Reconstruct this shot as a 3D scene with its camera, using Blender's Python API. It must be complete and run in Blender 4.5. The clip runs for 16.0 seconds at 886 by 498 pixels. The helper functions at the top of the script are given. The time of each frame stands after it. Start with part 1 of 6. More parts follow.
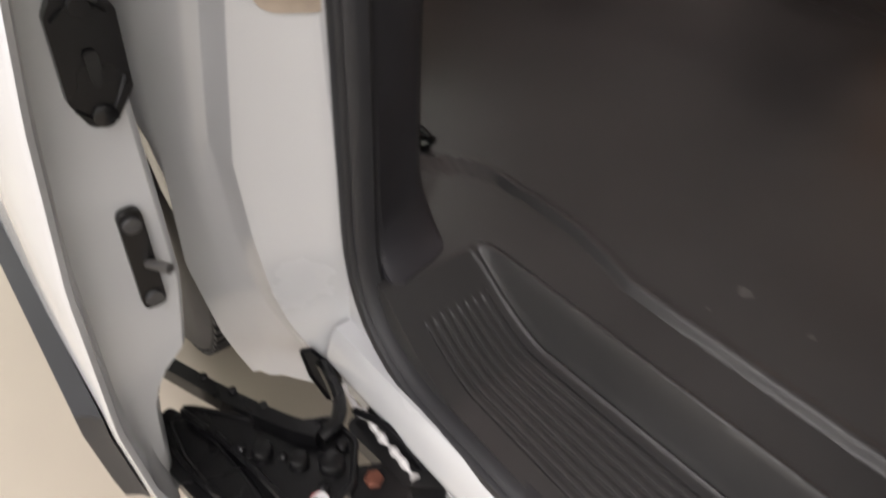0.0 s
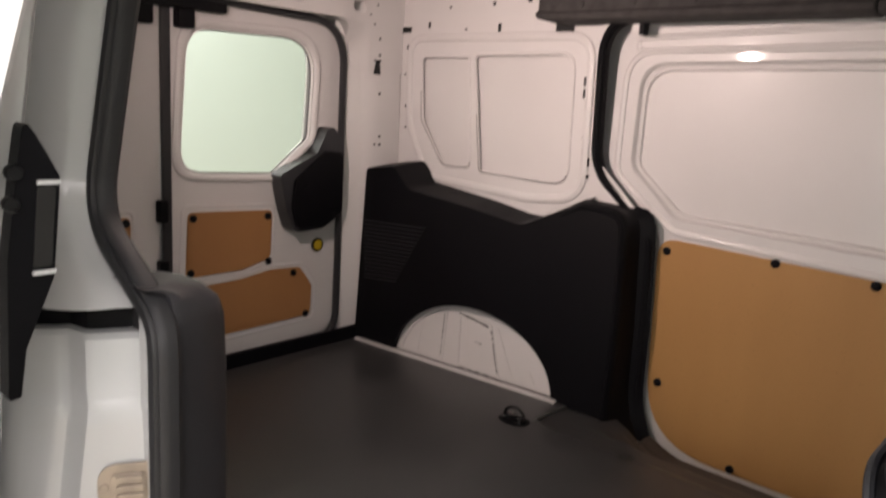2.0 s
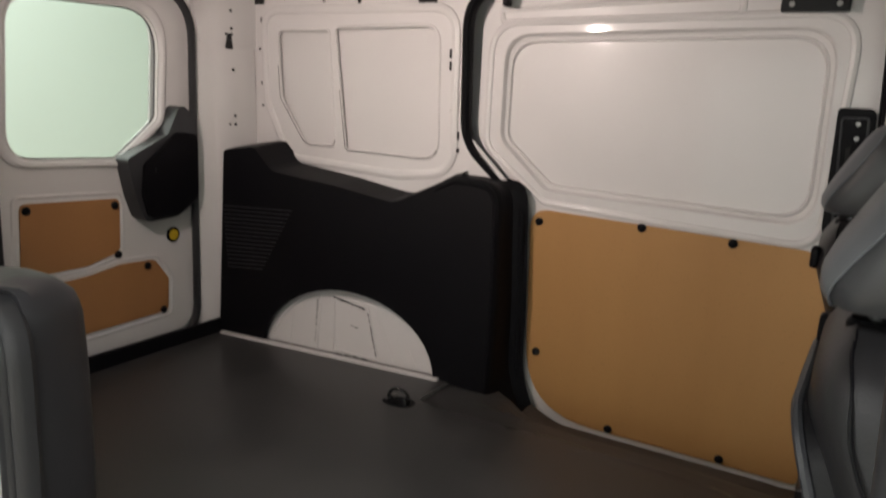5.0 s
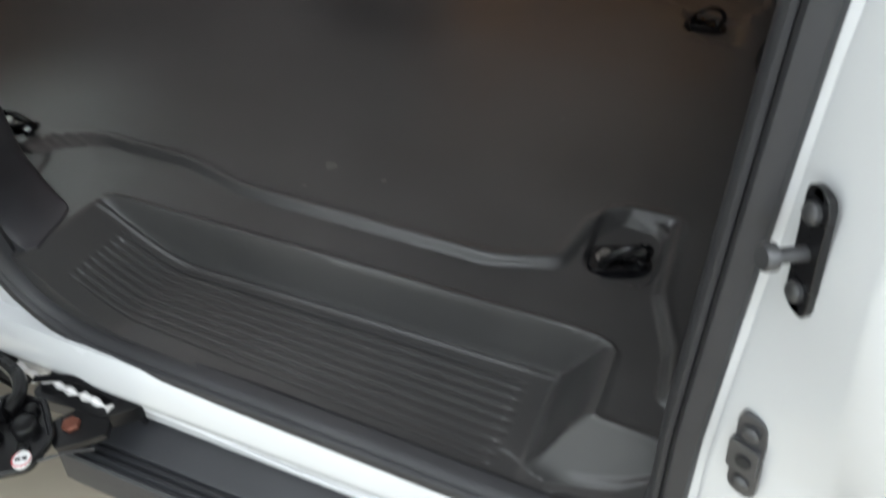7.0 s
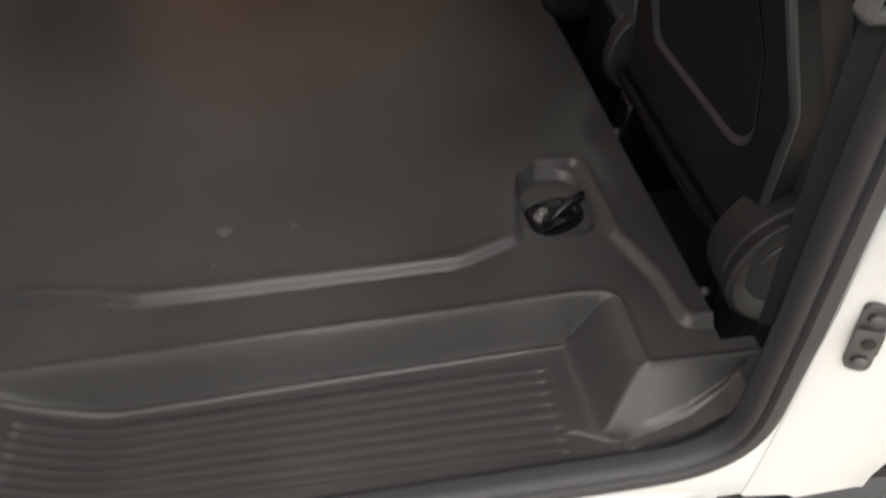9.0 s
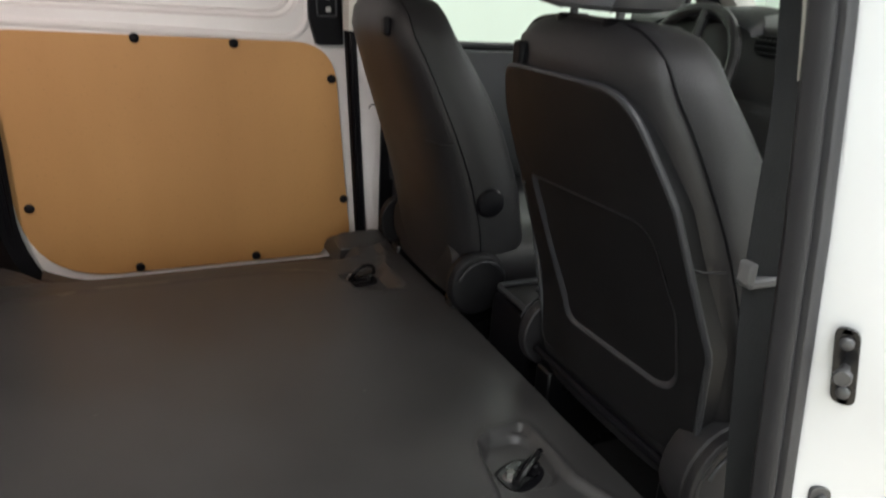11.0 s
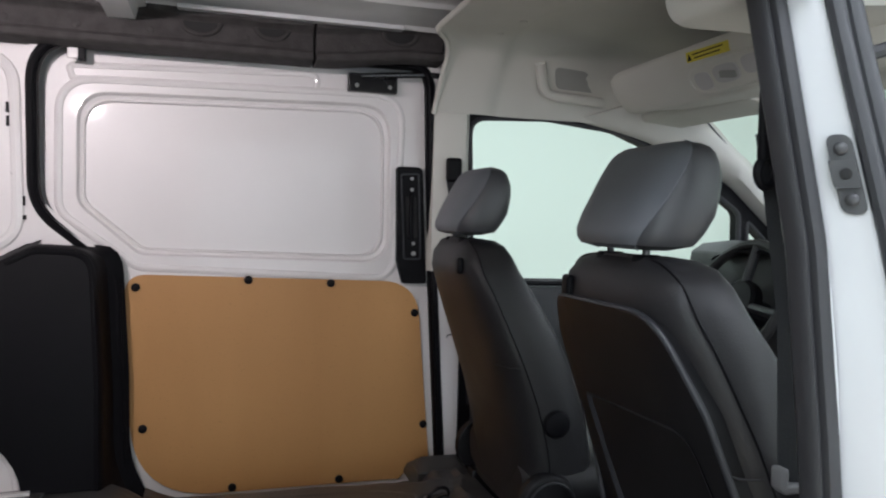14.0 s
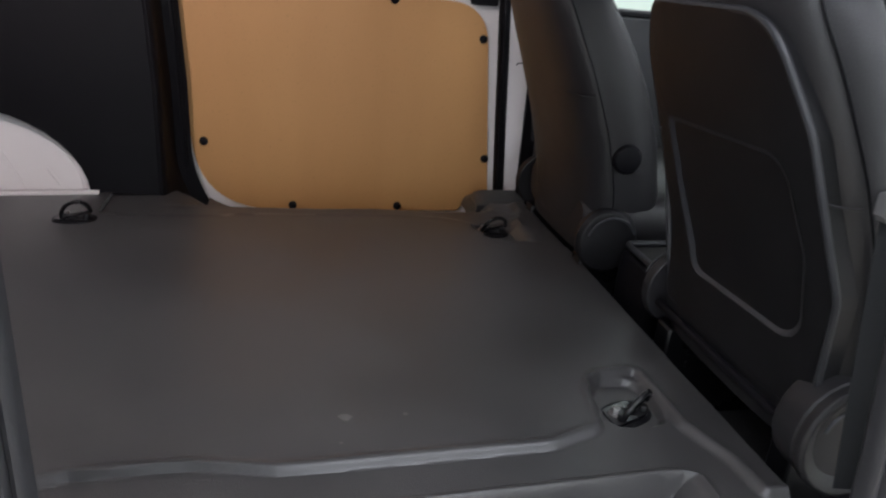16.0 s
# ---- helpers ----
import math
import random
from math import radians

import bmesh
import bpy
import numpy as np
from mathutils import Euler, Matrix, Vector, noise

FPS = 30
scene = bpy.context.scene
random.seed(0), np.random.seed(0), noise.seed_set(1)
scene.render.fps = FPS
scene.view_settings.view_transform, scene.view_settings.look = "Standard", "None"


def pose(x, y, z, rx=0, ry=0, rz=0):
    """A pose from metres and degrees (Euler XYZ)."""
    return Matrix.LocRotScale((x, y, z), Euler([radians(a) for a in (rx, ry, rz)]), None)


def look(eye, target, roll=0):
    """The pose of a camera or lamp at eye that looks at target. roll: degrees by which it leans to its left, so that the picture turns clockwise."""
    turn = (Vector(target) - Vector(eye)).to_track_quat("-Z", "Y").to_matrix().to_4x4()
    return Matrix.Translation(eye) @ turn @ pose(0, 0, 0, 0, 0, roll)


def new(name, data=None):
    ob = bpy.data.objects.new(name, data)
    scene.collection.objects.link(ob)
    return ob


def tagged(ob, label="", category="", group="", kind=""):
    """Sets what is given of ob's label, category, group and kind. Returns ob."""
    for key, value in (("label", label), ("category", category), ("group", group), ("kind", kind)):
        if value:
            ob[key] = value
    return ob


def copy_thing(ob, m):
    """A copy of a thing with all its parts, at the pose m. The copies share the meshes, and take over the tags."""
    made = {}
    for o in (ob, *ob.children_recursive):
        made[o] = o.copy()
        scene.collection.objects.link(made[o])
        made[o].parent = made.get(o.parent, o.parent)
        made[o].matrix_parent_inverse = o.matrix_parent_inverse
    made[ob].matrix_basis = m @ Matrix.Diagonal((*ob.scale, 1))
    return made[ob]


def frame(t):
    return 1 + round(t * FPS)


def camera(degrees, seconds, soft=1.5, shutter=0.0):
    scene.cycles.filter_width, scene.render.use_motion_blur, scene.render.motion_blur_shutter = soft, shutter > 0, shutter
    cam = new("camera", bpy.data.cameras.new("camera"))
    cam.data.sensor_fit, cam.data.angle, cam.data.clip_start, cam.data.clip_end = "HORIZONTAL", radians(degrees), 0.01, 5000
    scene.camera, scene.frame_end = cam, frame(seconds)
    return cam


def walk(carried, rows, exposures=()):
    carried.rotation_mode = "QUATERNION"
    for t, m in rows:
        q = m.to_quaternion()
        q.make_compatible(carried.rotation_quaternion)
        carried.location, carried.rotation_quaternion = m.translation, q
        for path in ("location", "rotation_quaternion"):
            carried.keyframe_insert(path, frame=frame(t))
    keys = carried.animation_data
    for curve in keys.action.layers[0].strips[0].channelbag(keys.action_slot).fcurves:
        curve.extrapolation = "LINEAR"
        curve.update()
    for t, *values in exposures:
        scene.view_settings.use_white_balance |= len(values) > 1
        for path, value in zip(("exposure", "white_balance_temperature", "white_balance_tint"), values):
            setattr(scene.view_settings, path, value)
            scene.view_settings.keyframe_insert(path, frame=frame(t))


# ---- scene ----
cam = camera(62.6, 16.0, soft=2.0, shutter=0.5)
PATH = [
    (0, (-0.189, -1.128, 1.216), (-1.33, -0.172, -0.12), 3.0),
    (0.5, (-0.027, -1.195, 1.249), (-1.087, -0.122, -0.065), 4.5),
    (1, (0.072, -1.246, 1.352), (-1.105, 0.027, 0.354), 4.2),
    (1.5, (0.125, -1.252, 1.461), (-1.148, 0.145, 0.806), 3.7),
    (2, (0.141, -1.238, 1.506), (-1.161, 0.228, 1.11), 3.6),
    (2.5, (0.131, -1.259, 1.519), (-1.135, 0.27, 1.275), 3.8),
    (3, (0.144, -1.242, 1.519), (-1.075, 0.335, 1.352), 4.1),
    (5.5, (0.048, -1.216, 1.425), (-0.865, 0.459, 0.823), 2.6),
    (6, (0.06, -1.208, 1.358), (-0.777, 0.395, 0.505), 2.4),
    (6.5, (0.072, -1.202, 1.305), (-0.653, 0.292, 0.19), 2.0),
    (7, (0.079, -1.206, 1.25), (-0.497, 0.167, -0.085), 2.0),
    (7.5, (0.036, -1.216, 1.23), (-0.357, 0.063, -0.256), 1.5),
    (8, (-0.151, -1.279, 1.244), (-0.316, -0.001, -0.285), 1.3),
    (8.5, (-0.239, -1.256, 1.247), (-0.177, 0.078, -0.242), 2.2),
    (9, (-0.289, -1.157, 1.262), (-0.024, 0.238, -0.146), 2.8),
    (9.5, (-0.351, -1.107, 1.286), (0.168, 0.334, 0.0), 4.3),
    (10, (-0.464, -1.126, 1.320), (0.203, 0.400, 0.214), 3.5),
    (10.2, (-0.487, -1.141, 1.331), (0.224, 0.420, 0.302), 3.4),
    (12.5, (-0.55, -1.439, 1.305), (0.186, 0.406, 1.075), 3.1),
    (13, (-0.545, -1.432, 1.315), (0.146, 0.438, 1.154), 2.5),
    (13.5, (-0.541, -1.431, 1.324), (0.096, 0.461, 1.21), 1.9),
    (14, (-0.546, -1.425, 1.331), (0.024, 0.489, 1.243), 1.5),
    (14.5, (-0.545, -1.413, 1.331), (-0.041, 0.52, 1.239), 1.3),
    (15, (-0.553, -1.415, 1.301), (-0.073, 0.51, 1.05), 2.2),
    (15.5, (-0.549, -1.409, 1.232), (-0.071, 0.449, 0.669), 4.0),
    (16, (-0.527, -1.343, 1.229), (-0.117, 0.471, 0.495), 4.6),
]
LIGHT = [(0, 0.2, 6800, 24), (0.5, 0.25, 6850, 25), (1, 0.22, 7100, 28), (2, 0.38, 7000, 23), (3, 0.2, 6700, 18), (5.5, 0.3, 6700, 14), (6, 0.55, 6400, 18), (6.5, 0.65, 6300, 18), (7, 0.45, 6100, 13), (7.5, 0.1, 6000, 9), (8, 0.27, 6350, 12), (8.5, 0.4, 6600, 15),
         (9.0, 0.70, 6900, 20), (9.5, 0.80, 7000, 17), (10.2, 0.95, 6800, 15), (12.5, 0.40, 6000, 15), (14, 0.5, 5900, 16), (15, 0.38, 5900, 16), (15.5, 0.4, 6000, 19), (16, 0.75, 6000, 20)]
walk(cam, [(t, look(eye, target, roll)) for t, eye, target, roll in PATH], LIGHT)
# ---------------------------------------------------------------- light
world = bpy.data.worlds.new("studio")
scene.world = world
world.use_nodes = True
world.node_tree.nodes["Background"].inputs[0].default_value = (0.86, 0.93, 0.88, 1)
world.node_tree.nodes["Background"].inputs[1].default_value = 0.3


def area_lamp(name, x, y, z, sx, sy, watts, color, aim=None):
    data = bpy.data.lights.new(name, "AREA")
    data.shape, data.size, data.size_y, data.energy, data.color = "RECTANGLE", sx, sy, watts, color
    ob = new(name, data)
    ob.matrix_world = look((x, y, z), aim) if aim else pose(x, y, z)
    return ob


GREENISH = (0.92, 1.0, 0.95)
WARM = (0.96, 0.985, 1.0)
# unseen fill lamp, added to push light in through the doorway
area_lamp("side_fill", -0.3, -4.6, 1.15, 8.0, 2.2, 58, WARM, (-0.3, 0.0, 1.3))
area_lamp("cargo_lamp", -1.17, -0.60, 1.80, 0.06, 0.03, 6.1, (1.0, 0.86, 0.79), (-1.1, 0.80, 1.80)).data.spread = radians(140)
area_lamp("ceiling_lamp", -0.1, -2.4, 3.25, 6.0, 0.9, 102, WARM)
area_lamp("ceiling_lamp", 0.0, 3.2, 3.25, 7.0, 0.8, 38, GREENISH)
area_lamp("ceiling_lamp", -5.0, 0.0, 3.25, 0.8, 5.0, 62, GREENISH)
area_lamp("ceiling_lamp", 3.9, -1.8, 3.25, 0.8, 6.0, 84, WARM)


# ---------------------------------------------------------------- materials
def mat(name, color, rough=0.5, metal=0.0, grain=0.0, grain_size=300.0, vary=0.0, vary_size=4.0, tint=None, coat=0.0,
        spec=0.5, wear=0.0, stretch=(1, 1, 1)):
    m = bpy.data.materials.new(name)
    m.use_nodes = True
    nt = m.node_tree
    b = nt.nodes["Principled BSDF"]
    b.inputs["Base Color"].default_value = (*color, 1)
    b.inputs["Roughness"].default_value = rough
    b.inputs["Metallic"].default_value = metal
    b.inputs["Coat Weight"].default_value = coat
    b.inputs["Coat Roughness"].default_value = 0.07
    b.inputs["Specular IOR Level"].default_value = spec
    geo = nt.nodes.new("ShaderNodeNewGeometry")
    mp = nt.nodes.new("ShaderNodeMapping")
    mp.inputs["Scale"].default_value = stretch
    nt.links.new(geo.outputs["Position"], mp.inputs["Vector"])
    if vary:
        n = nt.nodes.new("ShaderNodeTexNoise")
        n.inputs["Scale"].default_value = vary_size
        n.inputs["Detail"].default_value = 6
        nt.links.new(mp.outputs[0], n.inputs["Vector"])
        mix = nt.nodes.new("ShaderNodeMix")
        mix.data_type = "RGBA"
        dark = tint or tuple(c * (1 - vary) for c in color)
        mix.inputs[6].default_value = (*color, 1)
        mix.inputs[7].default_value = (*dark, 1)
        ramp = nt.nodes.new("ShaderNodeMapRange")
        ramp.inputs[1].default_value, ramp.inputs[2].default_value = 0.35, 0.7
        nt.links.new(n.outputs[0], ramp.inputs[0])
        nt.links.new(ramp.outputs[0], mix.inputs[0])
        nt.links.new(mix.outputs[2], b.inputs["Base Color"])
        r2 = nt.nodes.new("ShaderNodeMapRange")
        r2.inputs[3].default_value, r2.inputs[4].default_value = max(0.02, rough - 0.08 - wear), min(1, rough + 0.08 + wear)
        nt.links.new(n.outputs[0], r2.inputs[0])
        nt.links.new(r2.outputs[0], b.inputs["Roughness"])
    if grain:
        g = nt.nodes.new("ShaderNodeTexNoise")
        g.inputs["Scale"].default_value = grain_size
        g.inputs["Detail"].default_value = 3
        nt.links.new(mp.outputs[0], g.inputs["Vector"])
        bump = nt.nodes.new("ShaderNodeBump")
        bump.inputs["Strength"].default_value = grain
        bump.inputs["Distance"].default_value = 0.002
        nt.links.new(g.outputs[0], bump.inputs["Height"])
        nt.links.new(bump.outputs[0], b.inputs["Normal"])
    return m


def wood_mat(name, color, dark):
    m = mat(name, color, 0.55, vary=0.2, vary_size=3.0, tint=dark, grain=0.12, grain_size=90, stretch=(1, 1, 0.25))
    nt = m.node_tree
    b = nt.nodes["Principled BSDF"]
    src = b.inputs["Base Color"].links[0].from_socket
    geo = nt.nodes.new("ShaderNodeNewGeometry")
    n = nt.nodes.new("ShaderNodeTexNoise")
    n.inputs["Scale"].default_value, n.inputs["Detail"].default_value = 140, 2
    nt.links.new(geo.outputs["Position"], n.inputs["Vector"])
    spot = nt.nodes.new("ShaderNodeMapRange")
    spot.inputs[1].default_value, spot.inputs[2].default_value = 0.62, 0.80
    spot.inputs[4].default_value = 0.35
    nt.links.new(n.outputs[0], spot.inputs[0])
    mix = nt.nodes.new("ShaderNodeMix")
    mix.data_type = "RGBA"
    mix.inputs[7].default_value = (*[c * 0.6 for c in dark], 1)
    nt.links.new(spot.outputs[0], mix.inputs[0])
    nt.links.new(src, mix.inputs[6])
    nt.links.new(mix.outputs[2], b.inputs["Base Color"])
    return m


PAINT = mat("white_paint", (0.62, 0.63, 0.64), 0.25, coat=0.6, vary=0.03, vary_size=2.5)
PRIMER = mat("inner_white_paint", (0.74, 0.72, 0.71), 0.42, coat=0.35, vary=0.05, vary_size=3.0, grain=0.02, grain_size=60)
ZINC = mat("grey_primer", (0.72, 0.73, 0.72), 0.35, vary=0.15, vary_size=5.0, coat=0.03, spec=0.3)
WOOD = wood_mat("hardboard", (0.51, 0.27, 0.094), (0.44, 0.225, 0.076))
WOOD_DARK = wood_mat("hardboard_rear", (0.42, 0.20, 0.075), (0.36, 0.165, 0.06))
BLACK = mat("black_plastic", (0.0050, 0.0049, 0.0064), 0.48, spec=0.125, grain=0.25, grain_size=700, vary=0.25, vary_size=5)
MATT = mat("matt_black_liner", (0.0360, 0.0352, 0.0352), 0.36, spec=0.50, grain=0.22, grain_size=500, vary=0.3, vary_size=3.6, tint=(0.051, 0.0494, 0.0490), wear=0.05)
RUBBER = mat("black_rubber", (0.026, 0.026, 0.029), 0.55, grain=0.1, grain_size=200, vary=0.2, vary_size=9)
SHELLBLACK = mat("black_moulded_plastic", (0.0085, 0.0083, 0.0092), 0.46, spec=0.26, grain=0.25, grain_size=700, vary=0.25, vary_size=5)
LEATHER = mat("black_leather", (0.0180, 0.0174, 0.0188), 0.46, spec=0.36, grain=0.2, grain_size=420, vary=0.2, vary_size=6)
LEATHER_SIDE = mat("dark_grey_leather", (0.050, 0.051, 0.055), 0.42, grain=0.2, grain_size=420, vary=0.12, vary_size=6)
LEATHER_GREY = mat("grey_leather", (0.125, 0.135, 0.150), 0.48, grain=0.2, grain_size=420, vary=0.12, vary_size=6)
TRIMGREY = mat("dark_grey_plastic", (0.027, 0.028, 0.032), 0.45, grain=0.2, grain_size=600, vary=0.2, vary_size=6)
FOAM = mat("black_foam", (0.050, 0.046, 0.045), 0.85, grain=0.9, grain_size=180, vary=0.35, vary_size=30)
HEADLINE = mat("headliner_cloth", (0.62, 0.61, 0.56), 0.95, grain=0.3, grain_size=500, vary=0.06, vary_size=5, spec=0.1)
STEEL = mat("bright_steel", (0.42, 0.41, 0.40), 0.42, 1.0, vary=0.2, vary_size=20)
# striker steel: the warm reflection on it is put into the base colour
WARMSTEEL = mat("warm_reflection_steel", (0.50, 0.43, 0.37), 0.40, 0.75, vary=0.25, vary_size=25)
DARKSTEEL = mat("dark_steel", (0.10, 0.10, 0.104), 0.42, 0.6, vary=0.3, vary_size=20)
ADHESIVE = mat("grey_adhesive", (0.42, 0.42, 0.41), 0.7, vary=0.3, vary_size=30)
BLACKSTEEL = mat("black_steel", (0.007, 0.007, 0.008), 0.28, 0.1, vary=0.3, vary_size=12)
BELT = mat("belt_webbing", (0.013, 0.0145, 0.017), 0.8, grain=0.5, grain_size=500, vary=0.15, vary_size=12)
YELLOW = mat("yellow_plastic", (0.62, 0.42, 0.02), 0.45, vary=0.15, vary_size=30)
LENS = mat("frosted_lens", (0.47, 0.46, 0.46), 0.3)
LEMON = mat("yellow_label", (0.66, 0.55, 0.03), 0.5, vary=0.05, vary_size=30)
CAPGREY = mat("grained_grey_plastic", (0.036, 0.035, 0.040), 0.45, grain=0.2, grain_size=600, vary=0.2, vary_size=6)
WHITELABEL = mat("white_label", (0.8, 0.8, 0.8), 0.4)
REDLABEL = mat("red_label", (0.5, 0.05, 0.06), 0.4)
COPPER = mat("rusty_bolt", (0.24, 0.09, 0.06), 0.5, 0.6, vary=0.3, vary_size=60)
CONCRETE = mat("showroom_concrete", (0.55, 0.48, 0.39), 0.45, vary=0.12, vary_size=1.6, grain=0.05, grain_size=60)
WALLWHITE = mat("studio_wall", (0.82, 0.90, 0.85), 0.8, vary=0.02, vary_size=0.6)
# near-black that puts the shade inside holes, slots and hollows into colour
DARKHOLE = mat("shade_black", (0.012, 0.012, 0.012), 0.8)
MARK = mat("pale_scuff", (0.11, 0.105, 0.10), 0.6)


def glass_mat():
    m = bpy.data.materials.new("window_glass")
    m.use_nodes = True
    b = m.node_tree.nodes["Principled BSDF"]
    b.inputs["Base Color"].default_value = (0.97, 1.0, 0.98, 1)
    b.inputs["Roughness"].default_value = 0.0
    b.inputs["Transmission Weight"].default_value = 1.0
    b.inputs["IOR"].default_value = 1.02
    return m


GLASS = glass_mat()


# ---------------------------------------------------------------- building helpers
def finish(name, bm, material, parent=None, label="", smooth=True, bevel=0.0, seg=2):
    bmesh.ops.recalc_face_normals(bm, faces=bm.faces)
    me = bpy.data.meshes.new(name)
    bm.to_mesh(me)
    bm.free()
    me.materials.append(material)
    if smooth:
        me.polygons.foreach_set("use_smooth", [True] * len(me.polygons))
        me.set_sharp_from_angle(angle=radians(35))
    ob = new(name, me)
    if parent is not None:
        ob.parent = parent
    if label:
        ob["label"] = label
    if bevel:
        mod = ob.modifiers.new("round", "BEVEL")
        mod.width, mod.segments, mod.limit_method, mod.angle_limit = bevel, seg, "ANGLE", radians(40)
        mod.harden_normals = False
    return ob


def part(name, bm, material, parent, label="", smooth=True, bevel=0.0, seg=2):
    return finish(name, bm, material, parent, label, smooth, bevel, seg)


def thing(name, label, category, group="", kind="", at=(0, 0, 0)):
    ob = new(name)
    ob.location = at
    ob.empty_display_size = 0.05
    bpy.context.view_layer.update()
    return tagged(ob, label, category, group, kind)


def box(bm, x0, x1, y0, y1, z0, z1, m=None):
    vs = [bm.verts.new((x, y, z)) for x in (x0, x1) for y in (y0, y1) for z in (z0, z1)]
    if m:
        for v in vs:
            v.co = m @ v.co
    for f in ((0, 1, 3, 2), (4, 6, 7, 5), (0, 4, 5, 1), (2, 3, 7, 6), (0, 2, 6, 4), (1, 5, 7, 3)):
        bm.faces.new([vs[i] for i in f])
    return vs


def rounded(pts, steps=6):
    """A closed outline from corners (u, v, radius)."""
    out = []
    n = len(pts)
    for i in range(n):
        p = Vector(pts[i][:2])
        r = pts[i][2] if len(pts[i]) > 2 else 0
        a, b = Vector(pts[i - 1][:2]) - p, Vector(pts[(i + 1) % n][:2]) - p
        if r <= 0:
            out.append(tuple(p))
            continue
        la, lb = a.length, b.length
        a.normalize(), b.normalize()
        ang = a.angle(b)
        d = min(r / math.tan(ang / 2), 0.49 * la, 0.49 * lb)
        s, e = p + a * d, p + b * d
        for k in range(steps + 1):
            t = k / steps
            out.append(tuple((1 - t) ** 2 * s + 2 * t * (1 - t) * p + t * t * e))
    return out


def sheet(outline, place, depth, holes=(), cuts_u=(), cuts_v=()):
    """A plate: a flat outline (u, v) with holes, laid on place(u, v, d), d from 0 to depth."""
    bm = bmesh.new()
    edges = []
    for loop in (outline, *holes):
        vs = [bm.verts.new((u, v, 0)) for u, v in loop]
        edges += [bm.edges.new((vs[i], vs[(i + 1) % len(vs)])) for i in range(len(vs))]
    bmesh.ops.triangle_fill(bm, use_beauty=True, use_dissolve=False, edges=edges)
    for c in cuts_u:
        bmesh.ops.bisect_plane(bm, geom=bm.verts[:] + bm.edges[:] + bm.faces[:], plane_co=(c, 0, 0), plane_no=(1, 0, 0))
    for c in cuts_v:
        bmesh.ops.bisect_plane(bm, geom=bm.verts[:] + bm.edges[:] + bm.faces[:], plane_co=(0, c, 0), plane_no=(0, 1, 0))
    rim = [e for e in bm.edges if e.is_boundary]
    flat = {v: (v.co.x, v.co.y) for v in bm.verts}
    front = list(bm.faces)
    if depth:
        twin = {v: bm.verts.new(place(*uv, depth)) for v, uv in flat.items()}
        for f in front:
            bm.faces.new([twin[v] for v in reversed(f.verts)])
        for e in rim:
            a, b = e.verts
            try:
                bm.faces.new((a, b, twin[b], twin[a]))
            except ValueError:
                pass
    for v, uv in flat.items():
        v.co = place(*uv, 0)
    return bm


def sweep(path, profile, closed=True, normal=(0, 1, 0), bm=None, caps=True):
    """Profile points (side, up) swept along a path of points; up is the given normal."""
    bm = bm or bmesh.new()
    path = [Vector(p) for p in path]
    up = Vector(normal).normalized()
    n = len(path)
    rings = []
    for i, p in enumerate(path):
        q0 = path[i - 1] if (closed or i > 0) else p
        q1 = path[(i + 1) % n] if (closed or i < n - 1) else p
        tan = (q1 - q0).normalized()
        side = tan.cross(up)
        if side.length < 1e-4:
            side = tan.orthogonal()
        side.normalize()
        u = side.cross(tan).normalized()
        rings.append([bm.verts.new(p + side * a + u * b) for a, b in profile])
    k = len(profile)
    for i in range(n if closed else n - 1):
        r0, r1 = rings[i], rings[(i + 1) % n]
        for j in range(k):
            bm.faces.new((r0[j], r0[(j + 1) % k], r1[(j + 1) % k], r1[j]))
    if not closed and caps:
        bm.faces.new(rings[0])
        bm.faces.new(list(reversed(rings[-1])))
    return bm


def circle(r, n=10, sx=1.0, sy=1.0):
    return [(r * sx * math.cos(2 * math.pi * i / n), r * sy * math.sin(2 * math.pi * i / n)) for i in range(n)]


def ell(n, p=2.6):
    out = []
    for i in range(n):
        a = 2 * math.pi * i / n
        c, s = math.cos(a), math.sin(a)
        out.append((math.copysign(abs(c) ** (2 / p), c), math.copysign(abs(s) ** (2 / p), s)))
    return out


def tube(path, r, closed=False, n=10, normal=(0.13, 0.97, 0.2), bm=None):
    return sweep(path, circle(r, n), closed, normal, bm)


def smooth_path(pts, steps=8, closed=False):
    """A Catmull-Rom curve through points."""
    pts = [Vector(p) for p in pts]
    n = len(pts)
    out = []
    for i in range(n if closed else n - 1):
        g = (lambda k: pts[k % n]) if closed else (lambda k: pts[max(0, min(n - 1, k))])
        p0, p1, p2, p3 = g(i - 1), g(i), g(i + 1), g(i + 2)
        for s in range(steps):
            t = s / steps
            out.append(0.5 * (2 * p1 + (p2 - p0) * t + (2 * p0 - 5 * p1 + 4 * p2 - p3) * t * t + (3 * p1 - p0 - 3 * p2 + p3) * t ** 3))
    if not closed:
        out.append(pts[-1])
    return out


def loft(rings, bm=None, caps=True, closed=True):
    bm = bm or bmesh.new()
    vs = [[bm.verts.new(p) for p in ring] for ring in rings]
    k = len(vs[0])
    for a, b in zip(vs, vs[1:]):
        for j in range(k if closed else k - 1):
            bm.faces.new((a[j], a[(j + 1) % k], b[(j + 1) % k], b[j]))
    if caps:
        bm.faces.new(list(reversed(vs[0])))
        bm.faces.new(vs[-1])
    return bm


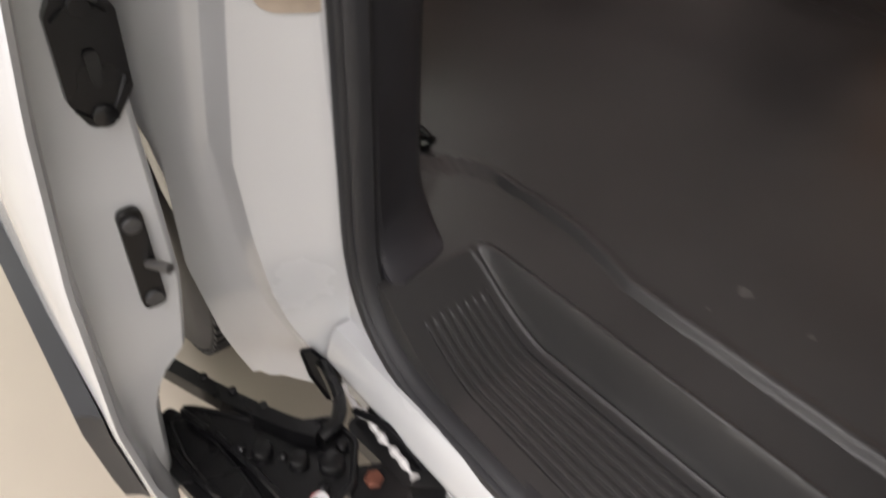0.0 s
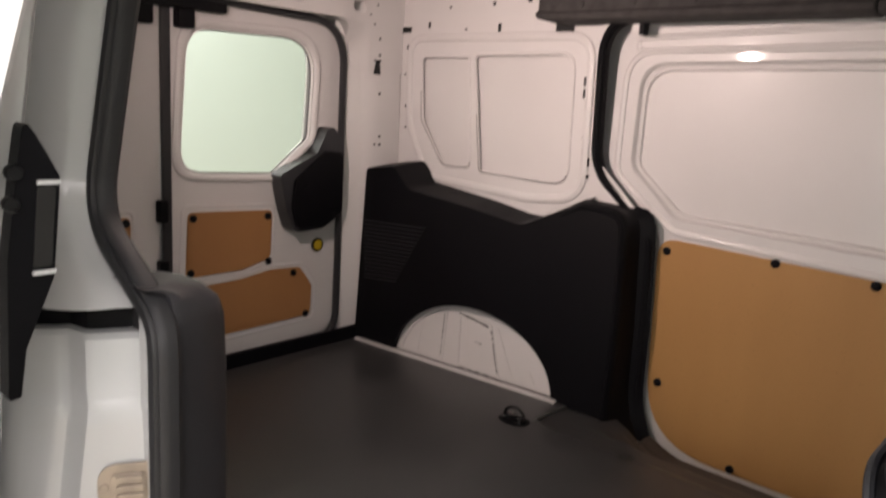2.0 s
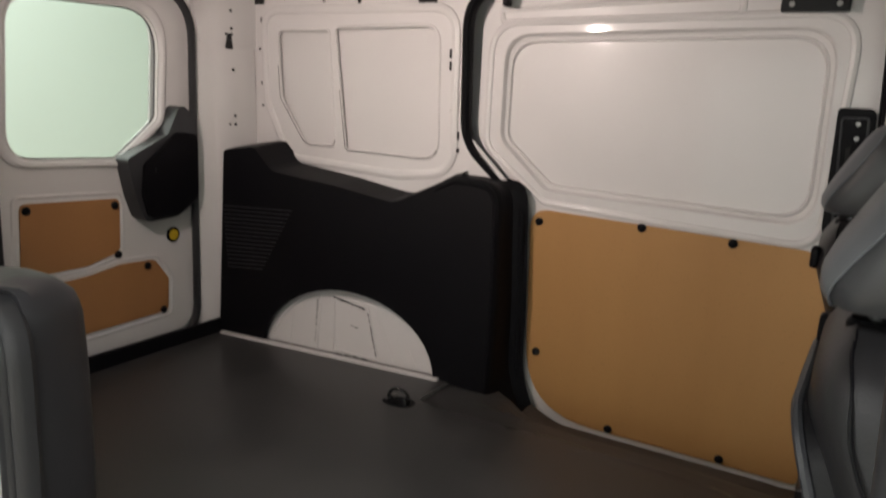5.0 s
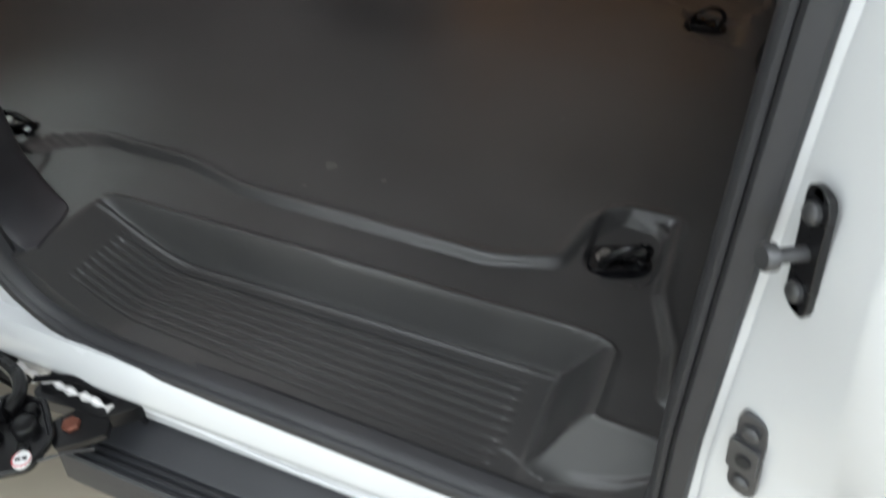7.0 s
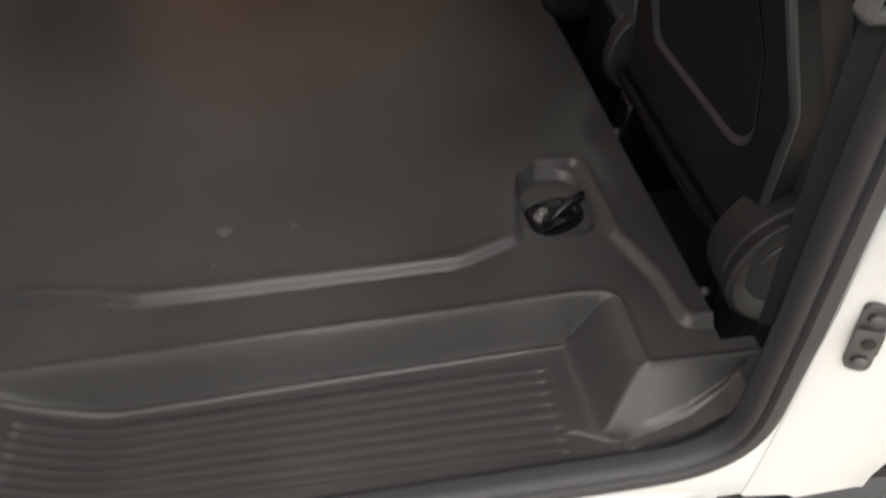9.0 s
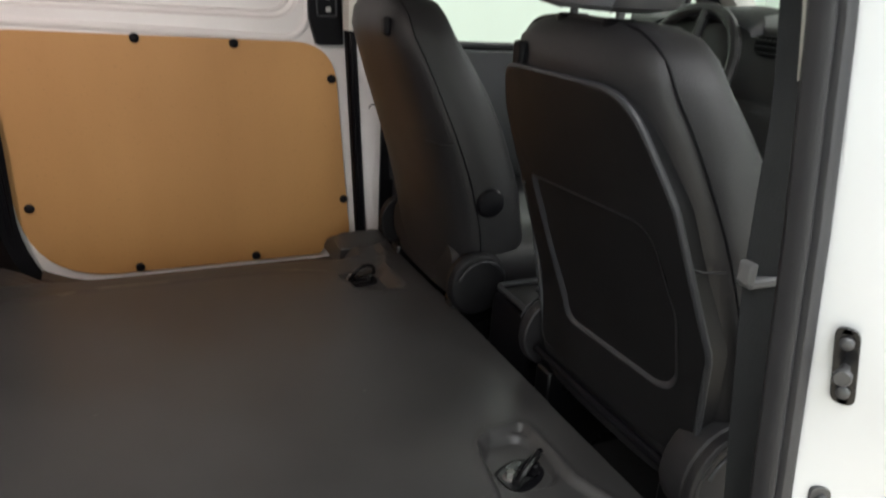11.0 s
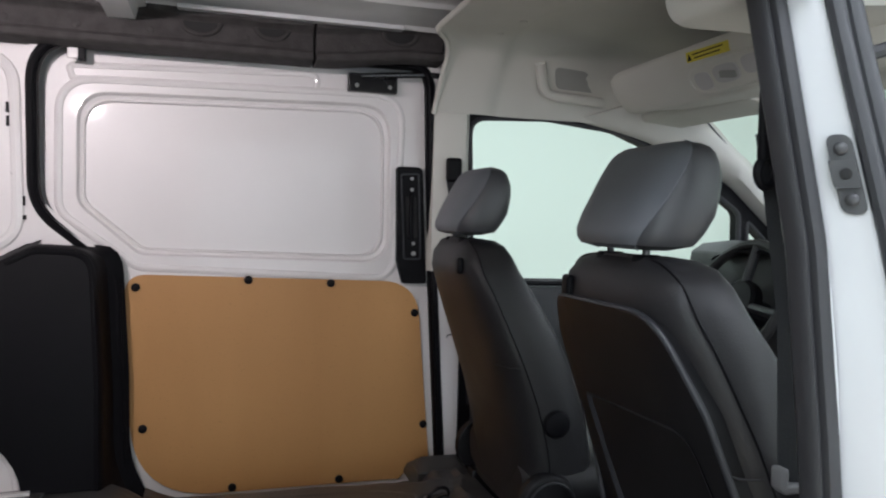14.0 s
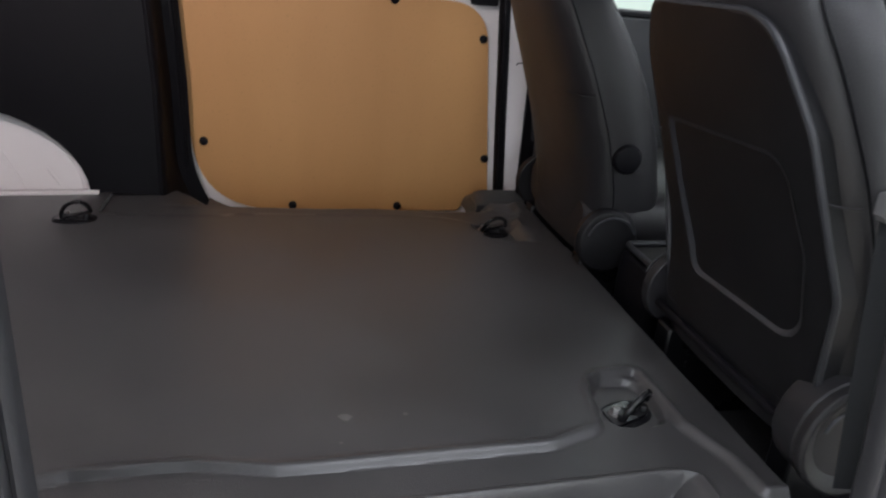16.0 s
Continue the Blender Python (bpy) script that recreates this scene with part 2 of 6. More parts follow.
def disc(bm, m, r, h, n=16, dome=0.0):
    """A short cylinder along the local z of m, from 0 to h."""
    rings = [[m @ Vector((x, y, 0)) for x, y in circle(r, n)], [m @ Vector((x, y, h * (1 - 0.25))) for x, y in circle(r, n)],
             [m @ Vector((x, y, h)) for x, y in circle(r * 0.85, n)]]
    if dome:
        rings.append([m @ Vector((x, y, h + dome)) for x, y in circle(r * 0.4, n)])
    return loft(rings, bm)


def on_y(y):
    return lambda u, v, d: (u, y + d, v)


def on_x(x):
    return lambda u, v, d: (x + d, u, v)


def on_z(z):
    return lambda u, v, d: (u, v, z + d)


def to_y(sign=-1):
    """A turn that lays local z along y."""
    return Matrix.Rotation(radians(90 if sign < 0 else -90), 4, "X")


def to_x(sign=1):
    return Matrix.Rotation(radians(90 * sign), 4, "Y")


FLOOR = 0.58
ROOF = 1.90


# ---------------------------------------------------------------- the studio round the van
def studio():
    bm = bmesh.new()
    box(bm, -6, 6, -5, 5.2, -0.15, 0)
    tagged(finish("ground", bm, CONCRETE), "smooth beige concrete showroom floor under the van", "floor", kind="structure")
    for name, b in (("wall_north", (-6, 6, 5.0, 5.2, 0, 3.4)), ("wall_south", (-6, 6, -5.2, -5.0, 0, 3.4)),
                    ("wall_east", (6.0, 6.2, -5.2, 5.2, 0, 3.4)), ("wall_west", (-6.2, -6.0, -5.2, 5.2, 0, 3.4))):
        bm = bmesh.new()
        box(bm, *b)
        tagged(finish(name, bm, WALLWHITE), "plain pale greenish-white studio wall", "wall", kind="structure")
    bm = bmesh.new()
    box(bm, -6.2, 6.2, -5.2, 5.2, 3.4, 3.5)
    tagged(finish("ceiling", bm, WALLWHITE), "plain white studio ceiling", "ceiling", kind="structure")


studio()


# ---------------------------------------------------------------- floor liner
def ss(t):
    t = np.clip(t, 0, 1)
    return t * t * (3 - 2 * t)


def inside(x, y, corners):
    """Signed distance to a polygon, positive inside."""
    d = np.full_like(x, 9.0)
    odd = np.zeros(x.shape, bool)
    for (ax, ay), (bx, by) in zip(corners, corners[1:] + corners[:1]):
        ex, ey = bx - ax, by - ay
        t = np.clip(((x - ax) * ex + (y - ay) * ey) / (ex * ex + ey * ey + 1e-12), 0, 1)
        d = np.minimum(d, np.hypot(x - ax - t * ex, y - ay - t * ey))
        cross = ((ay > y) != (by > y)) & (x < (bx - ax) * (y - ay) / (by - ay + 1e-12) + ax)
        odd ^= cross
    return np.where(odd, d, -d)


BORDER = rounded([(-1.0, -0.95), (-1.0, -0.60, 0.02), (-0.915, -0.580, 0.03), (-0.880, -0.536, 0.03), (-0.825, -0.508, 0.05), (-0.66, -0.500, 0.08), (-0.545, -0.521, 0.05), (-0.145, -0.502, 0.06), (-0.055, -0.466, 0.03),
                  (-0.038, -0.366, 0.012), (0.002, -0.312, 0.015), (0.076, -0.308, 0.014), (0.080, -0.47, 0.02), (0.112, -0.56, 0.04), (0.120, -0.636, 0.012), (0.30, -0.640), (0.30, -0.95)], 4)


def liner_height(x, y, v):
    """Height of the moulded liner on the doorway side; y is minus the distance from the middle of the van."""
    b = inside(x, y, BORDER)
    z = FLOOR - 0.011 * ss((b + 0.002) / (0.012 - 0.005 * ss((-0.50 - x) / 0.1))) + 0.0022 * np.exp(-((b + 0.006) / 0.006) ** 2) * (x > -0.93)
    # lower seat of the tie-down ring
    well = (1 - (np.abs((x - 0.018) / 0.052) ** 4.0 + np.abs((y + 0.392) / 0.072) ** 4.0) ** 0.25)
    z = z - 0.012 * ss(well / 0.13) + 0.0018 * np.exp(-((well + 0.04) / 0.05) ** 2) * (y > -0.44)
    # step well
    top = z
    inner = np.interp(x, [-0.74, -0.70, 0.0, 0.03, 0.045, 0.056, 0.06], [-0.622, -0.612, -0.572, -0.574, -0.580, -0.595, -0.615])
    bottom = 0.485 + 0.085 * np.clip((-0.575 - x) / 0.148, 0, 1) ** 1.5
    bottom = np.where(x < -0.723, top, bottom)
    wall = (inner - y) / 0.012
    frontw = (0.050 - x) / 0.066
    depth = ss(np.minimum(wall, frontw))
    z = top + (bottom - top) * depth
    z = z + 0.0028 * np.exp(-((np.minimum(inner - y, (0.050 - x)) + 0.003) / 0.004) ** 2) * ((x > -0.72) & (y < -0.56) & (y > -0.70))
    # bead along the foot of the inner wall
    z = z + 0.0030 * np.exp(-((inner - y - 0.016) / 0.0035) ** 2) * ((x > -0.722) & (y > -0.70)) * ss((0.02 - x) / 0.04)
    # ribs of the tread
    tread = (x > -0.675) & (x < -0.036) & (v < -0.632) & (v > -0.744)
    rib = np.abs(((-0.632 - v) / 0.0142) % 1.0 - 0.5)
    z = z - 0.0038 * tread * ss((rib - 0.22) / 0.16) * ss((-0.036 - x) / 0.03)
    # bowl at the front corner
    rim = [-0.03, -0.015, 0.005, 0.058, 0.102, 0.14, 0.161, 0.178]
    edge = np.interp(x, rim, [-0.724, -0.730, -0.738, -0.741, -0.734, -0.721, -0.706, -0.694])
    low = np.interp(x, rim, [0.487, 0.489, 0.494, 0.504, 0.519, 0.546, 0.566, 0.570])
    u = (-0.692 - y) / np.maximum(0.004, -0.692 - edge)
    bowl = 0.577 - (0.588 - low) * np.clip(u, 0, 1) ** 0.85 + 0.011 * ss((u - 0.65) / 0.35) * ss((x - 0.015) / 0.04)
    bowl = np.maximum(bowl, 0.486)
    soft = -0.004 * np.log(np.exp(-(z - 0.5) / 0.004) + np.exp(-(bowl - 0.5) / 0.004)) + 0.5
    z = np.where((x > -0.06) & (y < -0.690), soft * ss((x + 0.06) / 0.03) + z * (1 - ss((x + 0.06) / 0.03)), z)
    z = z + 0.0025 * np.exp(-((y + 0.689) / 0.0045) ** 2) * ss((x - 0.03) / 0.02)
    return np.where(y < -0.748 - 0.008 * ss(x / 0.03), np.minimum(z, np.maximum(0.486, np.where(x < -0.723, 0.572, bottom))), z)


def floor_liner():
    van = thing("floor_liner", "moulded black rubber cargo floor liner with a ribbed step well", "floor liner")
    bm = bmesh.new()

    def grid(xs, ys, sign, full):
        X, Y = np.meshgrid(xs, ys, indexing="ij")
        V = Y
        if full:
            lead = np.interp(X, [-0.74, -0.70, 0.0, 0.06], [-0.022, -0.012, 0.028, 0.028])
            Y = Y + lead * np.clip(1 - np.abs(Y + 0.61) / 0.13, 0, 1) * np.where(X > 0.06, np.clip(1 - (X - 0.06) / 0.05, 0, 1), 1)
        XX = X if sign > 0 else np.where(X < -0.3, -0.3 + (X + 0.3) * 0.80, X)
        Z = liner_height(XX, Y, V) if full else np.full_like(X, FLOOR)
        Z = Z + 0.0012 * np.sin(3.1 * X + 1.3) * np.sin(4.2 * Y * sign) * ss((0.45 - np.abs(Y)) / 0.12)
        vs = [[bm.verts.new((X[i, j], sign * Y[i, j], Z[i, j])) for j in range(len(ys))] for i in range(len(xs))]
        for i in range(len(xs) - 1):
            for j in range(len(ys) - 1):
                if xs[i] > 0.152 and ys[j + 1] > -0.664 or xs[i + 1] < -0.752 and ys[j] < -0.73:
                    continue
                bm.faces.new((vs[i][j], vs[i + 1][j], vs[i + 1][j + 1], vs[i][j + 1]))

    xs = np.concatenate([np.arange(-1.0, -0.76, 0.02), np.arange(-0.76, -0.06, 0.006), np.arange(-0.06, 0.2, 0.0033)])
    ys = np.concatenate([[-0.774, -0.766, -0.759], np.arange(-0.752, -0.632, 0.00142), np.arange(-0.632, -0.560, 0.002), np.arange(-0.560, -0.27, 0.0033), [-0.268]])
    grid(xs, ys, 1, True)
    xs2 = np.concatenate([np.arange(-1.0, -0.76, 0.04), np.arange(-0.76, 0.2, 0.016)])
    ys2 = np.concatenate([np.arange(-0.80, -0.6, 0.01), np.arange(-0.60, -0.27, 0.0133), [-0.268]])
    grid(xs2, ys2, -1, True)
    grid(np.concatenate([np.arange(-1.0, 0.12, 0.06), [0.13, 0.145, 0.152, 0.156, 0.16]]), np.linspace(-0.268, 0.268, 12), 1, False)
    grid(np.linspace(-1.95, -1.0, 16), np.linspace(-0.72, 0.72, 20), 1, False)
    front = [e for e in bm.edges if e.is_boundary and all(0.150 < v.co.x < 0.168 and abs(v.co.y) < 0.64 for v in e.verts)]
    r = bmesh.ops.extrude_edge_only(bm, edges=front)
    for v in r["geom"]:
        if isinstance(v, bmesh.types.BMVert):
            v.co += Vector((0.004, 0, -0.06))
    skirt = [e for e in bm.edges if e.is_boundary and all(v.co.y < -0.765 and v.co.x > -0.78 for v in e.verts)]
    r = bmesh.ops.extrude_edge_only(bm, edges=skirt)
    for v in r["geom"]:
        if isinstance(v, bmesh.types.BMVert):
            v.co += Vector((0, -0.002, -0.08))
    part("liner", bm, MATT, van)
    # rear threshold with its raised lip
    bm = sweep([(-1.955, y, 0.58) for y in np.linspace(-0.60, 0.60, 9)], [(-0.06, 0.001), (-0.05, 0.012), (0.0, 0.016), (0.03, 0.05), (0.045, 0.05), (0.045, -0.03), (-0.06, -0.03)], False, (0, 0, 1))
    part("threshold", bm, BLACK, van, "black plastic rear threshold")
    # pale scuffs
    for i, (x, y, s) in enumerate(((-0.447, -0.415, 0.011), (-0.355, -0.415, 0.005), (-0.16, -0.12, 0.004), (-0.62, -0.05, 0.004), (-0.457, -0.478, 0.003), (0.013, -0.044, 0.003), (0.129, -0.215, 0.003), (0.140, -0.382, 0.002), (-0.30, 0.05, 0.002), (-0.78, -0.30, 0.002))):
        bm = bmesh.new()
        ring = [bm.verts.new((x + s * random.uniform(0.6, 1.2) * math.cos(a), y + s * random.uniform(0.5, 1.1) * math.sin(a), FLOOR + 0.0016)) for a in np.linspace(0, 2 * math.pi, 12)[:-1]]
        bm.faces.new(ring)
        part("scuff", bm, MARK, van, "pale scuff mark")
    return van


floor_liner()


# ---------------------------------------------------------------- van shell
def opening(side):
    """Outline of the sliding door's opening (x, z)."""
    return rounded([(-0.962, 1.716, 0.12), (-1.004, 1.302, 0.11), (-0.761, 1.182, 0.08), (-0.763, 0.457, 0.18), (0.150, 0.497, 0.14), (0.128, 0.72, 0.5), (0.107, 1.08, 0.8), (0.099, 1.31, 0.6), (0.069, 1.700, 0.09)]
                   if side < 0 else
                   [(-1.050, 1.783, 0.12), (-1.048, 1.33, 0.16), (-0.838, 1.15, 0.12), (-0.815, 0.442, 0.20), (0.128, 0.442, 0.10), (0.085, 1.1, 0.6), (0.048, 1.792, 0.07)], 9)


def side_y(z):
    """Distance of the body side from the middle; it leans in above the belt line."""
    return 0.775 - 0.11 * max(0.0, z - 1.15)


def front_y(x, z):
    """The same, with the deeper flange of the front pillar."""
    deep = float(np.interp(z, [0.75, 0.92, 1.05, 1.18, 1.32, 1.42, 1.60, 1.85], [0.775, 0.762, 0.754, 0.745, 0.725, 0.7065, 0.6705, 0.62]))
    w = min(1.0, max(0.0, (x + 0.6) / 0.65))
    return side_y(z) * (1 - w) + deep * w


def sill_slant(x):
    """The sill runs a little outwards towards the rear wheel."""
    return 0.045 * (min(x, 0.3) + 0.2)


SHELL = thing("van_shell", "white painted cargo van body with bare inner metal", "van body")


PADS = [(x, y) for y in (0.373, 0.158, -0.058) for x in (-1.55, -1.18, -0.55, -0.2)]


def van_shell():
    # roof sheet with long ribs
    ys = np.linspace(-0.80, 0.80, 321)
    ribs = (-0.595, -0.38, -0.165, 0.05, 0.265, 0.48, 0.695)
    zs = [ROOF - 0.02 * (abs(y) / 0.8) ** 4 - 0.011 * max(0.0, 1 - (min(abs(y - r) for r in ribs) / 0.011) ** 2) for y in ys]
    bm = bmesh.new()
    for x0, x1 in ((-2.0, -0.86), (-0.86, 0.12)):
        a = [bm.verts.new((x0, y, z)) for y, z in zip(ys, zs)]
        b = [bm.verts.new((x1, y, z)) for y, z in zip(ys, zs)]
        for i in range(len(ys) - 1):
            bm.faces.new((a[i], b[i], b[i + 1], a[i + 1]))
    part("roof_sheet", bm, ZINC, SHELL, "ribbed pale grey primed metal roof underside")
    for x, y in PADS:
        bm = bmesh.new()
        disc(bm, Matrix.Translation((x, y, ROOF - 0.003)), 0.030, 0.004, 18)
        part("adhesive_pad", bm, ADHESIVE, SHELL, "grey adhesive pad on the roof sheet")
    bm = bmesh.new()
    box(bm, -2.05, 0.12, -0.82, 0.82, ROOF + 0.03, ROOF + 0.05)
    part("roof_skin", bm, PAINT, SHELL)
    # roof bow
    bm = sweep([(-0.82, y, ROOF - 0.012 * (abs(y) / 0.7) ** 2) for y in np.linspace(-0.70, 0.70, 15)],
               [(-0.062, -0.012), (-0.062, -0.018), (-0.042, -0.022), (-0.034, -0.052), (0.034, -0.052), (0.042, -0.022), (0.062, -0.018), (0.062, -0.012)], False, (0, 0, 1))
    bow = part("roof_bow", bm, ZINC, SHELL, "grey pressed metal roof bow with holes")
    for y in (-0.35, -0.22, -0.05, 0.08, 0.22, 0.31, 0.40, 0.50):
        bm = bmesh.new()
        box(bm, -0.789, -0.783, y, y + 0.006, ROOF - 0.046, ROOF - 0.030)
        part("slot", bm, DARKHOLE, bow)
    # rear header with slots
    slots = [rounded([(c - w, 1.822 - h, 0.02), (c + w, 1.822 - h, 0.02), (c + w, 1.822 + h, 0.02), (c - w, 1.822 + h, 0.02)], 4) for c, w, h in
             ((-0.132, 0.050, 0.020), (0.097, 0.022, 0.017), (0.280, 0.013, 0.025), (0.566, 0.036, 0.018), (-0.42, 0.03, 0.018))]
    def head_x(y, z):
        """Front of the header; it falls back to the rear pillars at its ends."""
        a = abs(y)
        front = -1.905 - 0.034 * float(ss((a - 0.40) / 0.26))
        pillar = float(np.interp(a + 0.03 * max(0.0, z - 1.3), [0.548, 0.560, 0.612, 0.622, 0.630, 0.705, 0.80], [-1.976, -1.966, -1.944, -1.938, -1.930, -1.916, -1.920])) - 0.02 * (z - 0.58) + 0.002
        w = float(ss((1.775 - z) / 0.10)) * float(ss((a - 0.42) / 0.12))
        return front * (1 - w) + pillar * w
    rim = rounded([(-0.80, 1.60), (-0.600, 1.60, 0.03), (-0.555, 1.772, 0.16), (0.535, 1.772, 0.16), (0.565, 1.60, 0.03), (0.80, 1.60), (0.80, 1.875), (-0.80, 1.875)], 8)
    bm = sheet(rim, lambda u, v, q: (head_x(u, v) + q, u, v), -0.004, slots, cuts_u=np.concatenate([np.arange(-0.76, -0.39, 0.02), np.arange(0.40, 0.78, 0.02)]), cuts_v=(1.63, 1.66, 1.69, 1.72, 1.75, 1.775))
    head = part("rear_header", bm, PRIMER, SHELL, "white rear roof header with slots")
    low = [p for p in rim if 1.60 < p[1] < 1.80]
    part("lower_flange", loft([[(head_x(y, z), y, z), (head_x(y, z) - 0.012, y, z - 0.002), (-1.972, y, z + 0.006), (-1.985, y, z + 0.012)] for y, z in low], caps=False, closed=False), PRIMER, head)
    bm = bmesh.new()
    box(bm, -2.02, -1.99, -0.74, 0.72, 1.772, 1.90)
    part("header_back", bm, PRIMER, head)
    for y, w in ((-0.02, 0.012), (0.10, 0.020), (0.17, 0.010), (0.30, 0.026), (0.36, 0.008)):
        bm = bmesh.new()
        box(bm, -1.955, -1.943, y - w, y + w, 1.7690, 1.7725)
        part("flange_slot", bm, DARKHOLE, head)
    for y, z, r in ((0.375, 1.825, 0.006), (0.235, 1.853, 0.004), (-0.03, 1.846, 0.004), (0.625, 1.800, 0.004), (0.648, 1.770, 0.004), (0.660, 1.838, 0.004)):
        bm = bmesh.new()
        disc(bm, Matrix.Translation((head_x(y, z) - 0.001, y, z)) @ to_x(), r, 0.003, 8)
        part("hole", bm, DARKHOLE, head)
    # quarter walls over the trim
    for s in (1, -1):
        left_cut = rounded([(-1.835, 1.668, 0.03), (-1.598, 1.668, 0.02), (-1.565, 1.275, 0.02), (-1.70, 1.272, 0.05), (-1.815, 1.43, 0.05)], 5)
        right_cut = rounded([(-1.575, 1.675, 0.02), (-1.16, 1.682, 0.06), (-1.145, 1.262, 0.06), (-1.52, 1.268, 0.02)], 5)
        fore = [(-0.90, 1.15), (-0.845, 1.175), (-1.047, 1.36), (-1.047, 1.78), (-0.98, 1.80), (-0.98, 1.90)] if s > 0 else [(-1.12, 1.15), (-1.12, 1.90)]
        bm = sheet([(-1.99, 1.15), *fore, (-1.99, 1.90)], on_y(s * 0.80), s * 0.006, [left_cut, right_cut])
        wall = part("quarter_wall", bm, PRIMER, SHELL, "white inner quarter wall with a blanked window")
        bm = sheet([(-1.87, 1.24), (-1.11, 1.24), (-1.11, 1.70), (-1.87, 1.70)], on_y(s * 0.818), s * 0.004)
        part("window_blank", bm, PRIMER, wall, "blanked window panel in white metal")
        for loop in (left_cut, right_cut):
            bm = sweep([(x, s * 0.800, z) for x, z in loop], circle(0.006, 6), True, (0, 1, 0))
            part("window_bead", bm, PRIMER, wall)
            gap = [(x + 0.002 * math.sin(60 * z) + 0.0015 * math.sin(37 * z + 50 * x), s * 0.7955, z + 0.0015 * math.sin(47 * x)) for x, z in loop]
            gap = [p for a, b in zip(gap, gap[1:] + gap[:1]) for p in (a, tuple((u + v) / 2 for u, v in zip(a, b)))]
            first = next(i for i, p in enumerate(gap) if p[2] < 1.30)
            gap = [p for p in gap[first:] if p[2] < 1.30 or p[0] < (-1.6 if loop is left_cut else -1.5)]
            part("sealer_gap", sweep(gap, circle(0.0017, 5), False, (0, 1, 0)), DARKHOLE, wall)
        ring = rounded([(-1.90, 1.735, 0.07), (-1.10, 1.735, 0.09), (-1.085, 1.225, 0.10), (-1.30, 1.20, 0.2), (-1.78, 1.22, 0.10), (-1.885, 1.42, 0.1)], 7)
        bm = sweep([(x, s * 0.803, z) for x, z in ring], circle(0.017, 8, 1, 0.8), True, (0, 1, 0))
        part("pressed_bead", bm, PRIMER, wall)
        for x, z, w, h in ((-1.112, 1.595, 0.005, 0.014), (-1.112, 1.558, 0.004, 0.014), (-1.075, 1.345, 0.005, 0.013), (-1.073, 1.30, 0.006, 0.006), (-1.10, 1.42, 0.004, 0.004), (-1.205, 1.757, 0.034, 0.017), (-1.47, 1.765, 0.006, 0.014),
                           (-1.93, 1.765, 0.035, 0.010), (-1.905, 1.70, 0.006, 0.009), (-1.915, 1.60, 0.004, 0.004), (-1.905, 1.48, 0.003, 0.006), (-1.90, 1.40, 0.004, 0.004), (-1.80, 1.78, 0.004, 0.010),
                           (-1.5, 1.845, 0.005, 0.006), (-1.35, 1.85, 0.008, 0.006), (-1.28, 1.85, 0.006, 0.005), (-1.70, 1.84, 0.004, 0.004), (-1.62, 1.762, 0.004, 0.004)):
            bm = bmesh.new()
            box(bm, x - w, x + w, s * 0.794, s * 0.7965, z - h, z + h)
            part("hole", bm, DARKHOLE, wall)
        # rear pillar beside the back door
        prof = [(-1.995, 0.542), (-1.976, 0.548), (-1.966, 0.560), (-1.944, 0.612), (-1.938, 0.622), (-1.930, 0.630), (-1.916, 0.705), (-1.920, 0.800), (-1.995, 0.80)]
        bm = loft([[(x - 0.02 * (z - 0.58), s * (y - 0.03 * max(0, z - 1.3) + 0.02 * math.exp(-((z - 0.58) / 0.10))), z) for x, y in prof] for z in (0.56, 0.62, 0.7, 0.9, 1.2, 1.5, 1.76, 1.88)])
        pil = part("rear_pillar", bm, PRIMER, SHELL, "white rear pillar with small holes")
        for z in (0.70, 0.83, 0.95, 1.04, 1.13, 1.33, 1.36, 1.52, 1.64, 1.66, 1.72):
            for y, r in ((0.690, 0.005), (0.668, 0.004)) if z in (0.83, 1.04, 1.33, 1.64) else ((0.690, 0.005),):
                bm = bmesh.new()
                x = -1.916 - 0.02 * (z - 0.58) + 0.0005 - (0.004 if y < 0.68 else 0)
                disc(bm, Matrix.Translation((x - 0.002, s * (y - 0.03 * max(0, z - 1.3)), z)) @ to_x(), r, 0.005, 8)
                part("hole", bm, DARKHOLE, pil)
        bm = sheet(rounded([(s * 0.648, 1.590, 0.006), (s * 0.684, 1.590, 0.006), (s * 0.676, 1.638, 0.006), (s * 0.662, 1.645, 0.006)], 3), on_x(-1.937), 0.003)
        part("hole", bm, DARKHOLE, pil)
    # wheel housings behind the trim
    for s in (1, -1):
        arc = [(-1.385 + 0.345 * math.cos(a), 0.575 + 0.265 * math.sin(a)) for a in np.linspace(0, math.pi, 28)]
        bm = sheet(arc, lambda u, v, d: (u, s * (0.705 + 0.10 * (u + 1.05) + 0.10 * (v - 0.58) + d), v), s * 0.15)
        house = part("wheel_housing", bm, PRIMER, SHELL, "white metal wheel housing")
        skin = lambda u, v: 0.703 + 0.10 * (u + 1.05) + 0.10 * (v - 0.58)
        # rolled rim, spot-welded panel joints and their broken sealer
        part("rim", sweep([(-1.385 + 0.318 * math.cos(a), s * skin(-1.385 + 0.318 * math.cos(a), 0.57 + 0.236 * math.sin(a)), 0.57 + 0.236 * math.sin(a)) for a in np.linspace(0.05, math.pi - 0.05, 30)], circle(0.009, 6, 1, 0.7), False, (0, 1, 0)), PRIMER, house)
